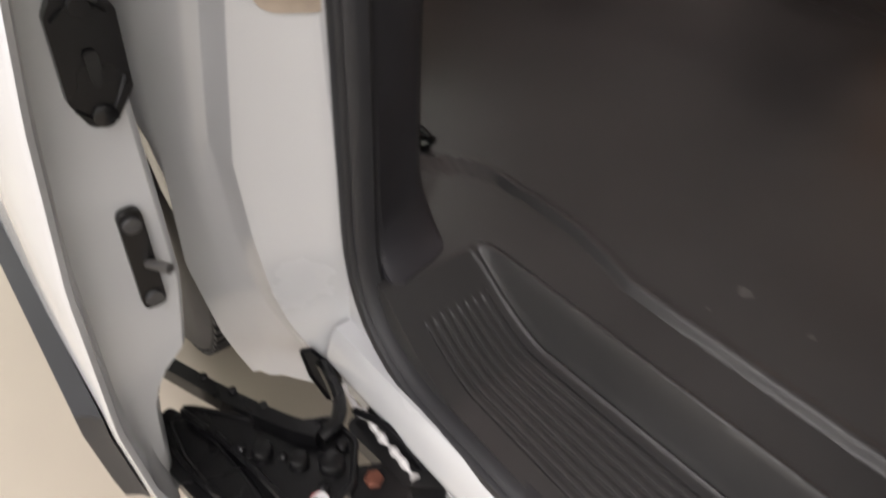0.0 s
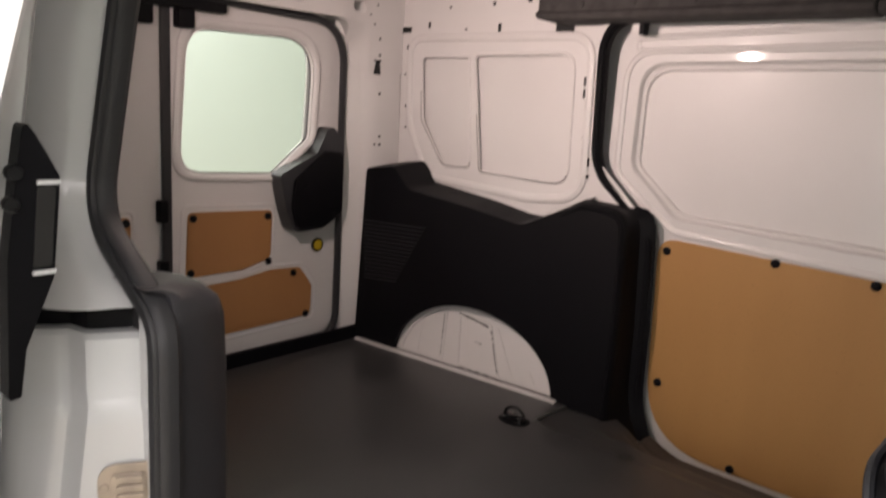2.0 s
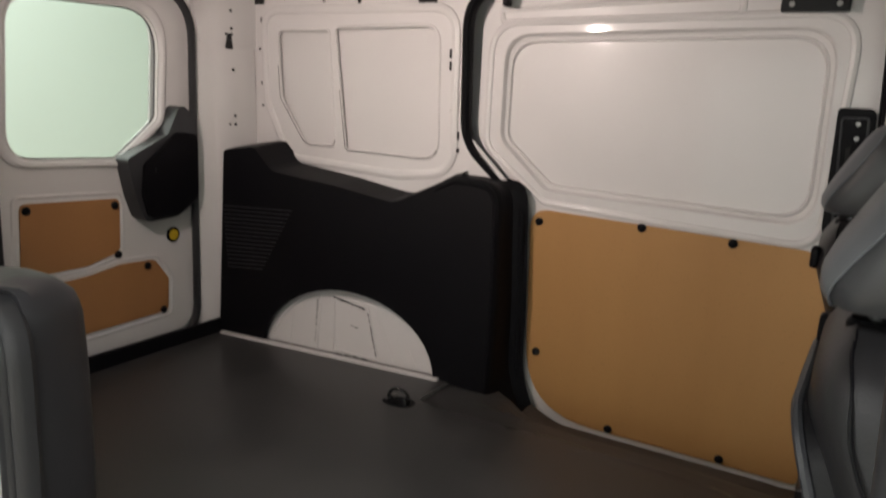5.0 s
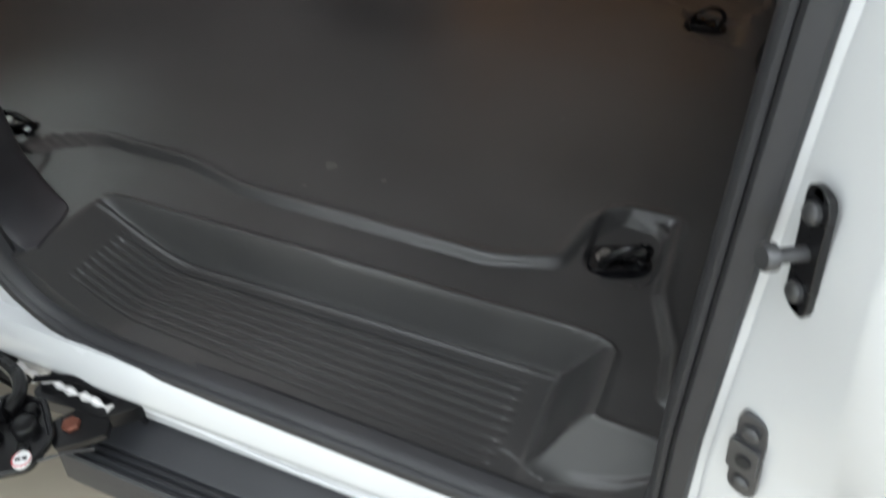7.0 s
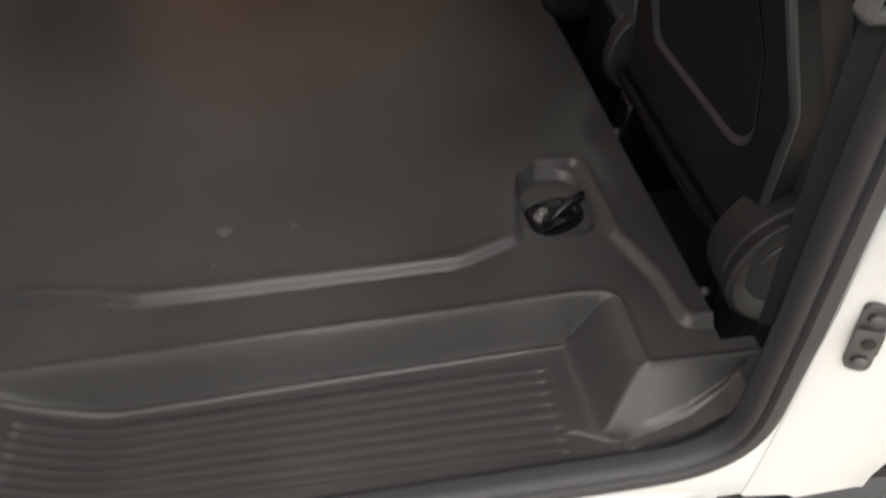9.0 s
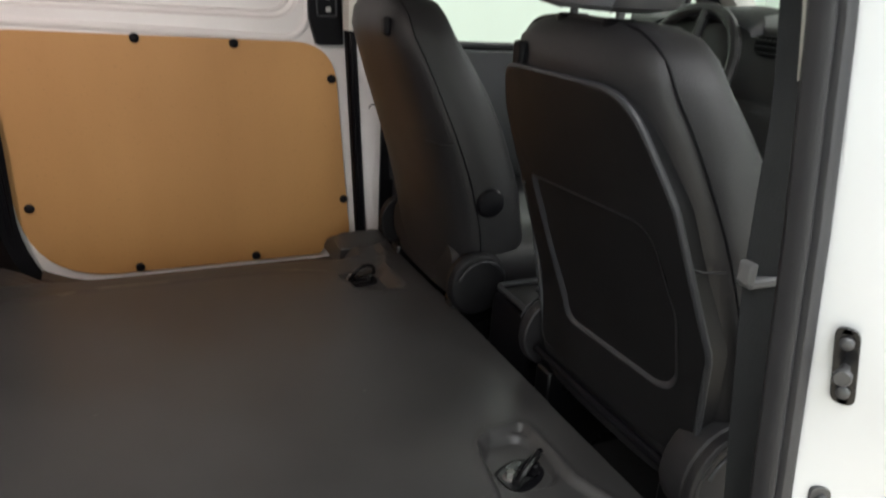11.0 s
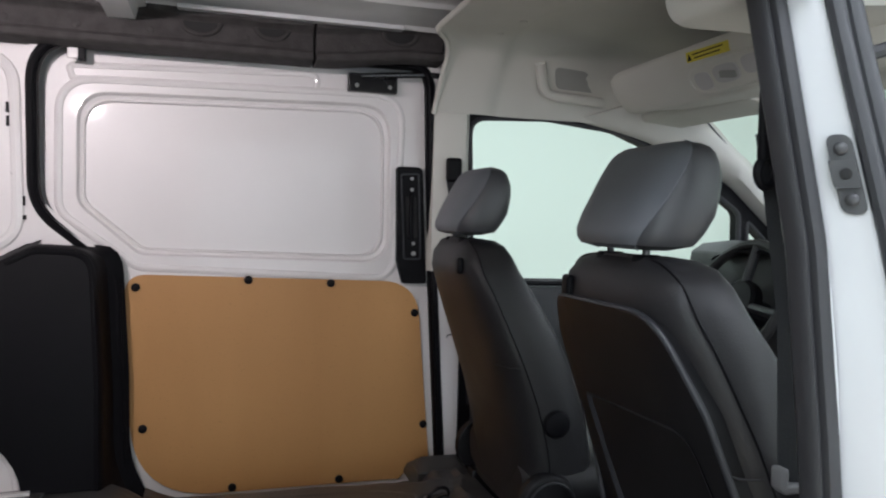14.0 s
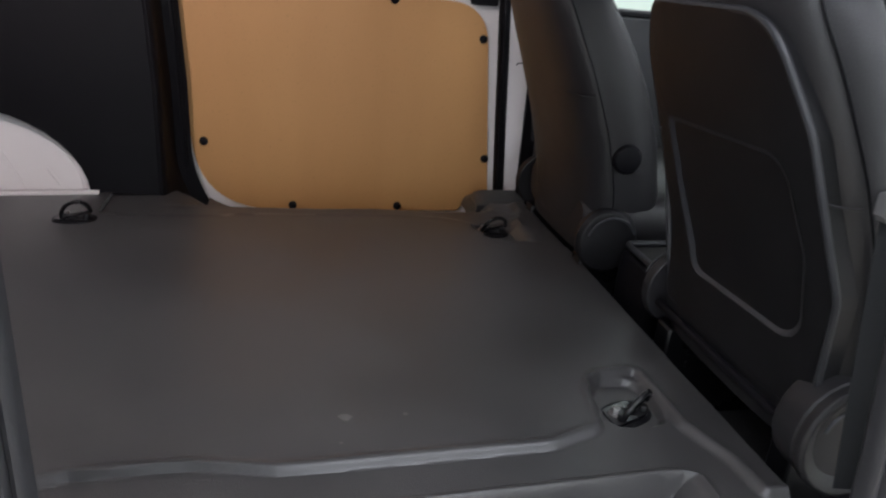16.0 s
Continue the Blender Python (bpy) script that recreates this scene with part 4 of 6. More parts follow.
# ---------------------------------------------------------------- rear doors
def rear_doors():
    X = -2.0
    for s in (1, -1):
        d = thing("rear_door", "closed white rear door with a window and hardboard panels" if s > 0 else "narrow closed white rear door", "van door", group="rear doors")
        if s > 0:
            outline = rounded([(-0.128, 1.775, 0.02), (0.545, 1.762, 0.15), (0.545, 0.60, 0.10), (-0.145, 0.60, 0.02)], 8)
            win = rounded([(-0.062, 1.680, 0.09), (0.427, 1.692, 0.13), (0.407, 1.345, 0.04), (0.255, 1.222, 0.03), (-0.092, 1.235, 0.085)], 8)
        else:
            outline = rounded([(-0.598, 1.765, 0.12), (-0.150, 1.775, 0.02), (-0.165, 0.60, 0.02), (-0.60, 0.60, 0.10)], 8)
            win = rounded([(-0.56, 1.675, 0.07), (-0.345, 1.675, 0.06), (-0.350, 1.232, 0.06), (-0.56, 1.222, 0.06)], 8)
        part("door_shell", sheet(outline, on_x(X), -0.006, [win]), PRIMER, d, "white pressed inner door shell")
        big = [(-0.14, 0.30), (-0.14, 1.945), (0.91 * s, 1.945), (0.91 * s, 0.30)]
        cy = sum(p[0] for p in win) / len(win)
        cz = sum(p[1] for p in win) / len(win)
        wide = [(cy + (y - cy) * (1.12 if s > 0 else 1.06), cz + (z - cz) * 1.16) for y, z in win]
        part("outer_skin", sheet(big, on_x(X - 0.07), -0.01, [wide]), PAINT, d)
        rings = [[(X + dx, cy + (y - cy) * k, cz + (z - cz) * k) for y, z in win] for k, dx in ((1.13, -0.001), (1.12, 0.008), (1.09, 0.012), (1.05, 0.010), (1.02, 0.002), (1.0, -0.012), (0.995, -0.016))]
        part("window_frame", loft(rings, caps=False), PRIMER, d)
        pane = part("window_pane", sheet([(cy + (y - cy) * 1.02, cz + (z - cz) * 1.02) for y, z in win], on_x(X - 0.020), -0.004), GLASS, d, "clear window glass")
        pane.visible_shadow = False
        part("window_rubber", sweep([(X - 0.016, y, z) for y, z in win], circle(0.0035, 6), True, (1, 0, 0)), RUBBER, d)
        if s > 0:
            p1 = rounded([(-0.068, 1.108, 0.02), (0.250, 1.096, 0.02), (0.245, 0.925, 0.03), (0.13, 0.895, 0.05), (-0.078, 0.893, 0.02)], 5)
            p2 = rounded([(-0.085, 0.855, 0.02), (0.13, 0.862, 0.04), (0.25, 0.880, 0.04), (0.375, 0.875, 0.03), (0.430, 0.800, 0.02), (0.425, 0.685, 0.02), (-0.09, 0.672, 0.02)], 5)
            bolts = (((-0.052, 1.088), (0.231, 1.076), (0.236, 0.915), (-0.062, 0.908)), ((0.345, 0.858), (0.404, 0.692), (-0.06, 0.69)))
        else:
            p1 = rounded([(-0.50, 1.096, 0.02), (-0.255, 1.108, 0.02), (-0.255, 0.893, 0.02), (-0.50, 0.90, 0.03)], 5)
            p2 = rounded([(-0.50, 0.862, 0.03), (-0.255, 0.862, 0.02), (-0.255, 0.672, 0.02), (-0.50, 0.675, 0.02)], 5)
            bolts = (((-0.27, 1.09), (-0.48, 1.08), (-0.27, 0.91)), ((-0.27, 0.69),))
        for p, bs in zip((p1, p2), bolts):
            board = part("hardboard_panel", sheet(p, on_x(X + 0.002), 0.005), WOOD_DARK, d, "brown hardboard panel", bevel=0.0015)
            for y, z in bs:
                board_bolt(board, Matrix.Translation((X + 0.006, y, z)) @ to_x())
            part("pressed_bead", sweep([(X, cyy, czz) for cyy, czz in [(sum(q[0] for q in p) / len(p) + (y - sum(q[0] for q in p) / len(p)) * 1.10, sum(q[1] for q in p) / len(p) + (z - sum(q[1] for q in p) / len(p)) * 1.16) for y, z in p]], circle(0.006, 6, 1, 0.6), True, (1, 0, 0)), PRIMER, d)
        if s > 0:
            cover = rounded([(0.242, 1.225, 0.02), (0.40, 1.300, 0.03), (0.455, 1.405, 0.03), (0.520, 1.345, 0.03), (0.520, 1.075, 0.05), (0.43, 1.025, 0.05), (0.300, 1.018, 0.04), (0.270, 1.10, 0.03)], 6)
            cap = part("wiper_motor_cover", sheet(cover, on_x(X + 0.003), 0.06), TRIMGREY, d, "dark grey moulded motor cover", bevel=0.02, seg=4)
            lower = rounded([(0.300, 1.205, 0.02), (0.43, 1.305, 0.03), (0.512, 1.30, 0.03), (0.512, 1.085, 0.04), (0.43, 1.035, 0.04), (0.312, 1.03, 0.03), (0.290, 1.11, 0.02)], 6)
            part("cover_face", sheet(lower, on_x(X + 0.062), 0.012), BLACK, cap, bevel=0.008, seg=3)
            for y, z in ((0.335, 1.075), (0.475, 1.075), (0.345, 1.185)):
                bm = bmesh.new()
                disc(bm, Matrix.Translation((X + 0.074, y, z)) @ to_x(), 0.010, 0.004, 10)
                part("bolt", bm, BLACK, cap)
            bm = bmesh.new()
            disc(bm, Matrix.Translation((X + 0.001, 0.456, 0.950)) @ to_x(), 0.026, 0.006, 20)
            plug = part("door_plug", bm, BLACK, d)
            bm = bmesh.new()
            disc(bm, Matrix.Translation((X + 0.006, 0.456, 0.950)) @ to_x(), 0.019, 0.004, 20)
            part("plug_cap", bm, YELLOW, plug, "yellow plug cap")
            for z in (1.12, 0.93):
                bm = bmesh.new()
                box(bm, X + 0.001, X + 0.035, -0.175, -0.145, z - 0.035, z + 0.035)
                part("latch", bm, BLACK, d, "black latch", bevel=0.006)
            bm = bmesh.new()
            box(bm, X + 0.001, X + 0.05, -0.40, 0.045, 1.730, 1.762)
            part("strut_rail", bm, BLACK, d, bevel=0.004)
            for y in (-0.085, -0.215):
                bm = bmesh.new()
                box(bm, X + 0.001, X + 0.042, y - 0.027, y + 0.027, 1.675, 1.732)
                part("bracket", bm, BLACK, d, bevel=0.006)
    gap = thing("rear_door_seal", "black rubber seal round the rear door opening", "door seal")
    loop = rounded([(-0.600, 1.785, 0.12), (0.536, 1.760, 0.16), (0.536, 0.585, 0.10), (-0.600, 0.585, 0.12)], 10)
    part("seal", sweep([(X + 0.025, y, z) for y, z in loop], circle(0.013, 8), True, (1, 0, 0)), RUBBER, gap)
    bm = bmesh.new()
    box(bm, X + 0.004, X + 0.022, -0.158, -0.128, 0.61, 1.76)
    part("centre_seal", bm, RUBBER, gap, bevel=0.005)


rear_doors()


# ---------------------------------------------------------------- foam rail pieces under the roof
def foam_rails():
    for i, (x0, x1) in enumerate(((-1.265, -0.312), (-0.306, 0.078))):
        f = thing("roof_rail_foam", "black moulded foam block along the roof rail" if i == 0 else "short black foam block at the front of the roof rail", "foam trim", group="roof rail foam")
        rings = []
        for k, x in enumerate(np.linspace(x0, x1, 14)):
            lift = 0.028 * ss(np.array((x + 0.3) / 0.3)) if i else 0.0
            b = 0.004 * math.sin(31 * x) + 0.003 * math.sin(57 * x + 1)
            prof = [(0.800, 1.765), (0.715 + b * 0.4, 1.766), (0.700, 1.772), (0.698 + b * 0.3, 1.79), (0.712, 1.796), (0.714 + b * 0.3, 1.845), (0.702, 1.856), (0.69, 1.862 + b), (0.69, 1.882), (0.80, 1.885)]
            rings.append([(x, y, z + lift) for y, z in prof])
        if i == 0:
            rings[0] = [(x - 0.0, y + 0.012, 1.82 + (z - 1.82) * 0.75) for x, y, z in rings[0]]
        body = part("block", loft(rings), FOAM, f, bevel=0.004)
        for x, r in (((-0.62, 0.034), (-0.43, 0.030)) if i == 0 else ((-0.06, 0.034),)):
            bm = bmesh.new()
            lift = 0.02 if i else 0
            pts = [(x + 1.5 * r * math.cos(a), 0.709, 1.848 + lift + r * math.sin(a)) for a in np.linspace(math.pi, 2 * math.pi, 12)]
            part("scoop_rim", tube(pts, 0.006, n=8), FOAM, body)
            arc = [(p[0], p[2]) for p in pts]
            part("scoop", sheet(arc, on_y(0.7105), 0.004), DARKHOLE, body)
        for x in ((-1.1, -0.93, -0.75, -0.50) if i == 0 else (-0.2, 0.02)):
            bm = bmesh.new()
            disc(bm, Matrix.Translation((x, 0.712, 1.815)) @ to_y(), 0.010, 0.004, 12)
            part("stud", bm, FOAM, body)
    r = thing("roof_rail_strip", "white painted metal strip along the roof edge", "metal strip")
    bm = bmesh.new()
    box(bm, -0.68, -0.06, 0.655, 0.685, 1.868, 1.880)
    part("strip", bm, PAINT, r, bevel=0.002)


foam_rails()


# ---------------------------------------------------------------- tie-down rings
def tie_ring():
    t = thing("tie_down_ring", "black steel tie-down ring on its base plate in the floor", "tie-down ring", group="tie-down rings")
    tri = rounded([(-0.046, -0.022, 0.012), (0.040, -0.022, 0.012), (0.028, 0.026, 0.015), (-0.030, 0.026, 0.015)], 4)
    base = part("base_plate", sheet(tri, on_z(0.0), 0.006), BLACKSTEEL, t, bevel=0.002)
    bm = bmesh.new()
    disc(bm, Matrix.Translation((-0.018, 0.004, 0.004)), 0.0125, 0.004, 16)
    part("washer", bm, STEEL, base, "bright washer")
    bm = bmesh.new()
    disc(bm, Matrix.Translation((-0.018, 0.004, 0.008)), 0.0085, 0.010, 6)
    part("bolt", bm, STEEL, base, "bright hexagon bolt")
    part("floor_cup", loft([[(0.0 + 0.052 * k * c, 0.036 * k * e, q) for c, e in ell(24, 2.4)] for k, q in ((1.0, -0.004), (0.96, 0.0012), (0.90, 0.0016))]), BLACK, t, "black moulded cup under the ring")
    for x in (-0.022, 0.030):
        bm = bmesh.new()
        disc(bm, Matrix.Translation((x, -0.012, 0.004)), 0.008, 0.013, 10)
        part("ring_eye", bm, BLACKSTEEL, base)
    loop = [(0.008 + 0.032 * math.cos(a), -0.012 - 0.012 * math.sin(a) + 0.004 * math.cos(a), 0.016 + (0.034 if math.sin(a) > 0 else 0.004) * math.sin(a) + 0.006 * math.cos(a)) for a in np.linspace(0, 2 * math.pi, 28)[:-1]]
    part("ring", tube(loop, 0.0050, True, 8, (0.1, 0.9, 0.4)), BLACKSTEEL, t, "black steel ring half raised")
    return t


ring0 = tie_ring()
ring0.matrix_basis = pose(0.012, -0.412, FLOOR - 0.024, 0, 0, 25)
for x, y, z, a in ((-0.003, 0.428, FLOOR - 0.020, 0), (-1.040, 0.462, FLOOR + 0.001, 0), (-0.962, -0.548, FLOOR - 0.006, 10)):
    copy_thing(ring0, pose(x, y, z, 0, 0, a))


def floor_corner():
    """Raised black corner piece where the liner meets the closed door's front edge."""
    c = thing("corner_cover", "black moulded corner cover beside the closed door", "trim cover")
    rings = []
    for x, h in ((0.012, 0.0), (0.022, 0.018), (0.040, 0.026), (0.12, 0.028), (0.152, 0.026), (0.162, 0.0)):
        rings.append([(x, 0.64, 0.566), (x, 0.66, 0.566 + h * 0.4), (x, 0.72, 0.570 + h * 0.7), (x, 0.80, 0.520 + h), (x, 0.83, 0.515 + h), (x, 0.838, 0.50), (x, 0.66, 0.50)])
    part("cover", loft(rings), MATT, c, bevel=0.005)


floor_corner()


# ---------------------------------------------------------------- front pillar of the doorway
PZ = [0.42, 0.50, 0.60, 0.70, 0.9, 1.05, 1.30, 1.60, 1.82]
EDGE = [0.155, 0.150, 0.142, 0.131, 0.118, 0.109, 0.100, 0.077, 0.062]


def pillar_edge(z):
    return float(np.interp(z, PZ, EDGE))


def pillar_face(z):
    """Start of the slanting face beside the seal, its direction in plan, and its crease."""
    slope = float(np.interp(z, [0.42, 0.50, 0.60, 0.74, 0.945, 1.10, 1.82], [-0.10, -0.16, -0.28, -0.40, -1.5, -1.3, -1.1]))
    d = Vector((1, slope)).normalized()
    start = Vector((pillar_edge(z) + 0.028, -front_y(0.1, z) - 0.013))
    return start, d, start + d * float(np.interp(z, [0.42, 0.75, 0.95, 1.05, 1.15, 1.39, 1.53, 1.82], [0.06, 0.10, 0.092, 0.075, 0.060, 0.045, 0.038, 0.030]))


def pillar_front(z):
    return float(np.interp(z, [0.34, 0.60, 0.85, 0.94, 1.01, 1.09, 1.19, 1.28, 1.39, 1.53, 1.82], [0.36, 0.320, 0.272, 0.240, 0.228, 0.208, 0.198, 0.192, 0.184, 0.178, 0.150]))


def b_pillar():
    rings = []
    for z in np.linspace(0.398, 1.82, 44):
        y, xs, xf = -front_y(0.1, z), pillar_edge(z), pillar_front(z)
        p, d, c = pillar_face(z)
        xf = max(xf, c.x + 0.018) if z < 1.12 else c.x + 0.026
        a, b = p + d * 0.004, c - d * 0.008
        o = float(np.interp(z, [0.42, 0.70, 0.94, 1.15], [0.002, 0.028, 0.028, 0.004]))
        rings.append([(xs + 0.032, y - 0.003, z), (p.x, p.y + 0.002, z), (a.x, a.y, z), (b.x, b.y, z), (c.x, c.y, z), (c.x + 0.008, c.y - 0.005, z), (xf - 0.012, c.y - o, z), (xf - 0.004, c.y - o - 0.001, z), (xf, c.y - o + 0.008, z), (xf + 0.004, y + 0.008, z), (xs + 0.05, y + 0.010, z)])
    part("front_pillar", loft(rings), PAINT, SHELL, "glossy white pillar between the doors")
    # inner trim and belt
    rings = []
    for z in np.linspace(0.55, 1.80, 16):
        y, xs = -front_y(0.1, z), pillar_edge(z)
        rings.append([(xs + 0.004, y + 0.004, z), (xs + 0.005, y + 0.020, z), (xs + 0.014, y + 0.028, z), (xs + 0.040, y + 0.032, z), (xs + 0.075, y + 0.030, z), (xs + 0.070, y + 0.014, z), (xs + 0.03, y + 0.0, z)])
    tr = thing("pillar_trim", "dark plastic inner trim of the door pillar", "pillar trim")
    part("trim", loft(rings), BLACK, tr)
    path = [(pillar_edge(z) + 0.010, -front_y(0.1, z) + 0.031, z) for z in np.linspace(1.24, 1.70, 8)]
    part("pale_edge", tube(path, 0.005, n=8), HEADLINE, tr, "beige edge strip")
    # secondary rubber of the front door
    fs = thing("front_door_seal", "black double rubber seal hanging on the white pillar", "door seal")
    for k in (0, 1):
        path = []
        for z in np.linspace(1.142, 1.80, 12):
            c = pillar_face(z)[2]
            path.append((c.x + 0.008 + 0.0185 * k, c.y - 0.010 - 0.006 * k, z))
        part("seal_lip", sweep(path, circle(0.0125, 10, 1, 0.8), False, (0, 1, 0)), TRIMGREY, fs)
    part("top_lip", sweep(smooth_path([(0.150, -0.716, 1.527), (0.225, -0.706, 1.550), (0.31, -0.698, 1.574), (0.50, -0.690, 1.600), (0.72, -0.690, 1.600)], 4), circle(0.009, 8), False, (0, 1, 0)), RUBBER, fs)
    # belt with its guide and anchor
    b = thing("seat_belt", "dark grey seat belt webbing hanging beside the front seat", "seat belt")
    path = smooth_path([(0.122, -0.648, 1.45), (0.129, -0.655, 1.39), (0.152, -0.657, 1.26), (0.160, -0.660, 1.18), (0.169, -0.662, 1.01), (0.180, -0.668, 0.88), (0.20, -0.69, 0.62)], 5)
    part("webbing", sweep(path, [(-0.0235, -0.0009), (0.0235, -0.0009), (0.0235, 0.0009), (-0.0235, 0.0009)], False, (0.35, 1, 0)), BELT, b)
    bm = bmesh.new()
    box(bm, 0.088, 0.104, -0.668, -0.654, 1.41, 1.52)
    part("upper_anchor", bm, BLACK, b, bevel=0.008, seg=3)
    loop = [(0.103 + 0.014 * math.cos(a), -0.660, 1.397 + 0.018 * math.sin(a)) for a in np.linspace(0, 2 * math.pi, 16)[:-1]]
    part("guide_loop", tube(loop, 0.006, True, 8), BLACK, b)
    bm = bmesh.new()
    box(bm, 0.143, 0.196, -0.672, -0.650, 0.985, 0.998)
    box(bm, 0.138, 0.150, -0.672, -0.650, 0.990, 1.020)
    box(bm, 0.188, 0.198, -0.672, -0.650, 0.990, 1.008)
    part("stop_bar", bm, mat("grey_plastic", (0.15, 0.15, 0.155), 0.5, vary=0.1), b, "pale grey plastic belt guide", bevel=0.004)
    # strikers on the pillar
    def plate(x, z, h, w, kind):
        start, d, c = pillar_face(z)
        at = start + d * ((x - start.x) / d.x)
        n = Vector((d.y, -d.x))
        up = pillar_face(z + 0.05)[0] - pillar_face(z - 0.05)[0]
        lean = Vector((-0.16, up.y / 0.1))
        s = thing("pillar_striker", "grey steel striker plate bolted on the white pillar" if kind != "pin" else "steel guide pin on a black plate on the white pillar", "striker", group="pillar strikers")

        def lay(u, v, q):
            p = at + d * u + lean * v + n * (q + 0.001)
            return (p.x, p.y, z + v)

        turn = math.atan2(n.y, n.x)
        pl = rounded([(-w, -h, 0.012), (w, -h, 0.012), (w, h, 0.012), (-w, h, 0.012)], 5)
        ob = part("plate", sheet(pl, lay, 0.006), DARKSTEEL if kind != "pin" else BLACKSTEEL, s, bevel=0.002)
        for v in (-h * 0.64, h * 0.64):
            bm = bmesh.new()
            disc(bm, Matrix.Translation(lay(0, v, 0.006)) @ Matrix.Rotation(turn, 4, "Z") @ to_x(), 0.0075, 0.005, 14, 0.001)
            part("bolt_head", bm, DARKSTEEL, ob)
        bm = bmesh.new()
        m = Matrix.Translation(lay(0, 0, 0.004)) @ Matrix.Rotation(turn, 4, "Z") @ to_x()
        if kind == "pin":
            disc(bm, m, 0.0055, 0.030, 12)
            disc(bm, m @ Matrix.Translation((0, 0, 0.024)), 0.0095, 0.008, 14)
            part("guide_pin", bm, DARKSTEEL, ob)
        else:
            hp = rounded([(-w * 1.15, -h * 0.36, 0.004), (w * 0.9, -h * 0.36, 0.004), (w * 0.9, h * 0.36, 0.004), (-w * 1.15, h * 0.36, 0.004)], 4)
            part("housing", sheet(hp, lambda u, v, q: lay(u, v, q + 0.005), 0.006), DARKSTEEL, ob, bevel=0.003)
            disc(bm, m @ Matrix.Translation((0, 0, 0.0075)), 0.0065, 0.0015, 14)
            part("socket", bm, DARKHOLE, ob)
    plate(0.140, 1.392, 0.046, 0.0135, "socket")
    plate(0.161, 0.951, 0.046, 0.0125, "pin")
    plate(0.184, 0.741, 0.047, 0.0125, "buffer")


b_pillar()


# ---------------------------------------------------------------- sill cover under the doorway
def sill_cover():
    s = thing("sill_cover", "black plastic sill cover and lower door track", "sill cover")
    prof = [(-0.760, 0.322), (-0.782, 0.319), (-0.788, 0.316), (-0.822, 0.311), (-0.826, 0.309), (-0.828, 0.302), (-0.831, 0.302), (-0.833, 0.308), (-0.838, 0.308), (-0.840, 0.301), (-0.843, 0.301), (-0.845, 0.309), (-0.851, 0.309), (-0.853, 0.303),
            (-0.856, 0.303), (-0.859, 0.308), (-0.863, 0.304), (-0.868, 0.246), (-0.860, 0.218), (-0.76, 0.21)]
    part("track_cover", loft([[(x, y + sill_slant(x), z) for y, z in prof] for x in np.linspace(-0.655, 0.232, 12)]), TRIMGREY, s)
    part("front_cover", loft([[(x, y + sill_slant(x), z) for y, z in prof] for x in np.linspace(0.235, 0.9, 6)]), TRIMGREY, s)
    raised = [(-0.745, 0.325), (-0.765, 0.366), (-0.790, 0.360), (-0.826, 0.320), (-0.830, 0.300), (-0.76, 0.30)]
    part("front_block", loft([[(x + (0.035 if i in (1, 2) else 0) * (1 if x < 0.3 else 0), y + sill_slant(x), z) for i, (y, z) in enumerate(raised)] for x in (0.262, 0.5, 0.9)]), TRIMGREY, s, bevel=0.003)
    bm = bmesh.new()
    box(bm, -1.9, 1.6, -0.76, 0.76, 0.22, 0.40)
    part("underbody", bm, DARKHOLE, SHELL)


sill_cover()


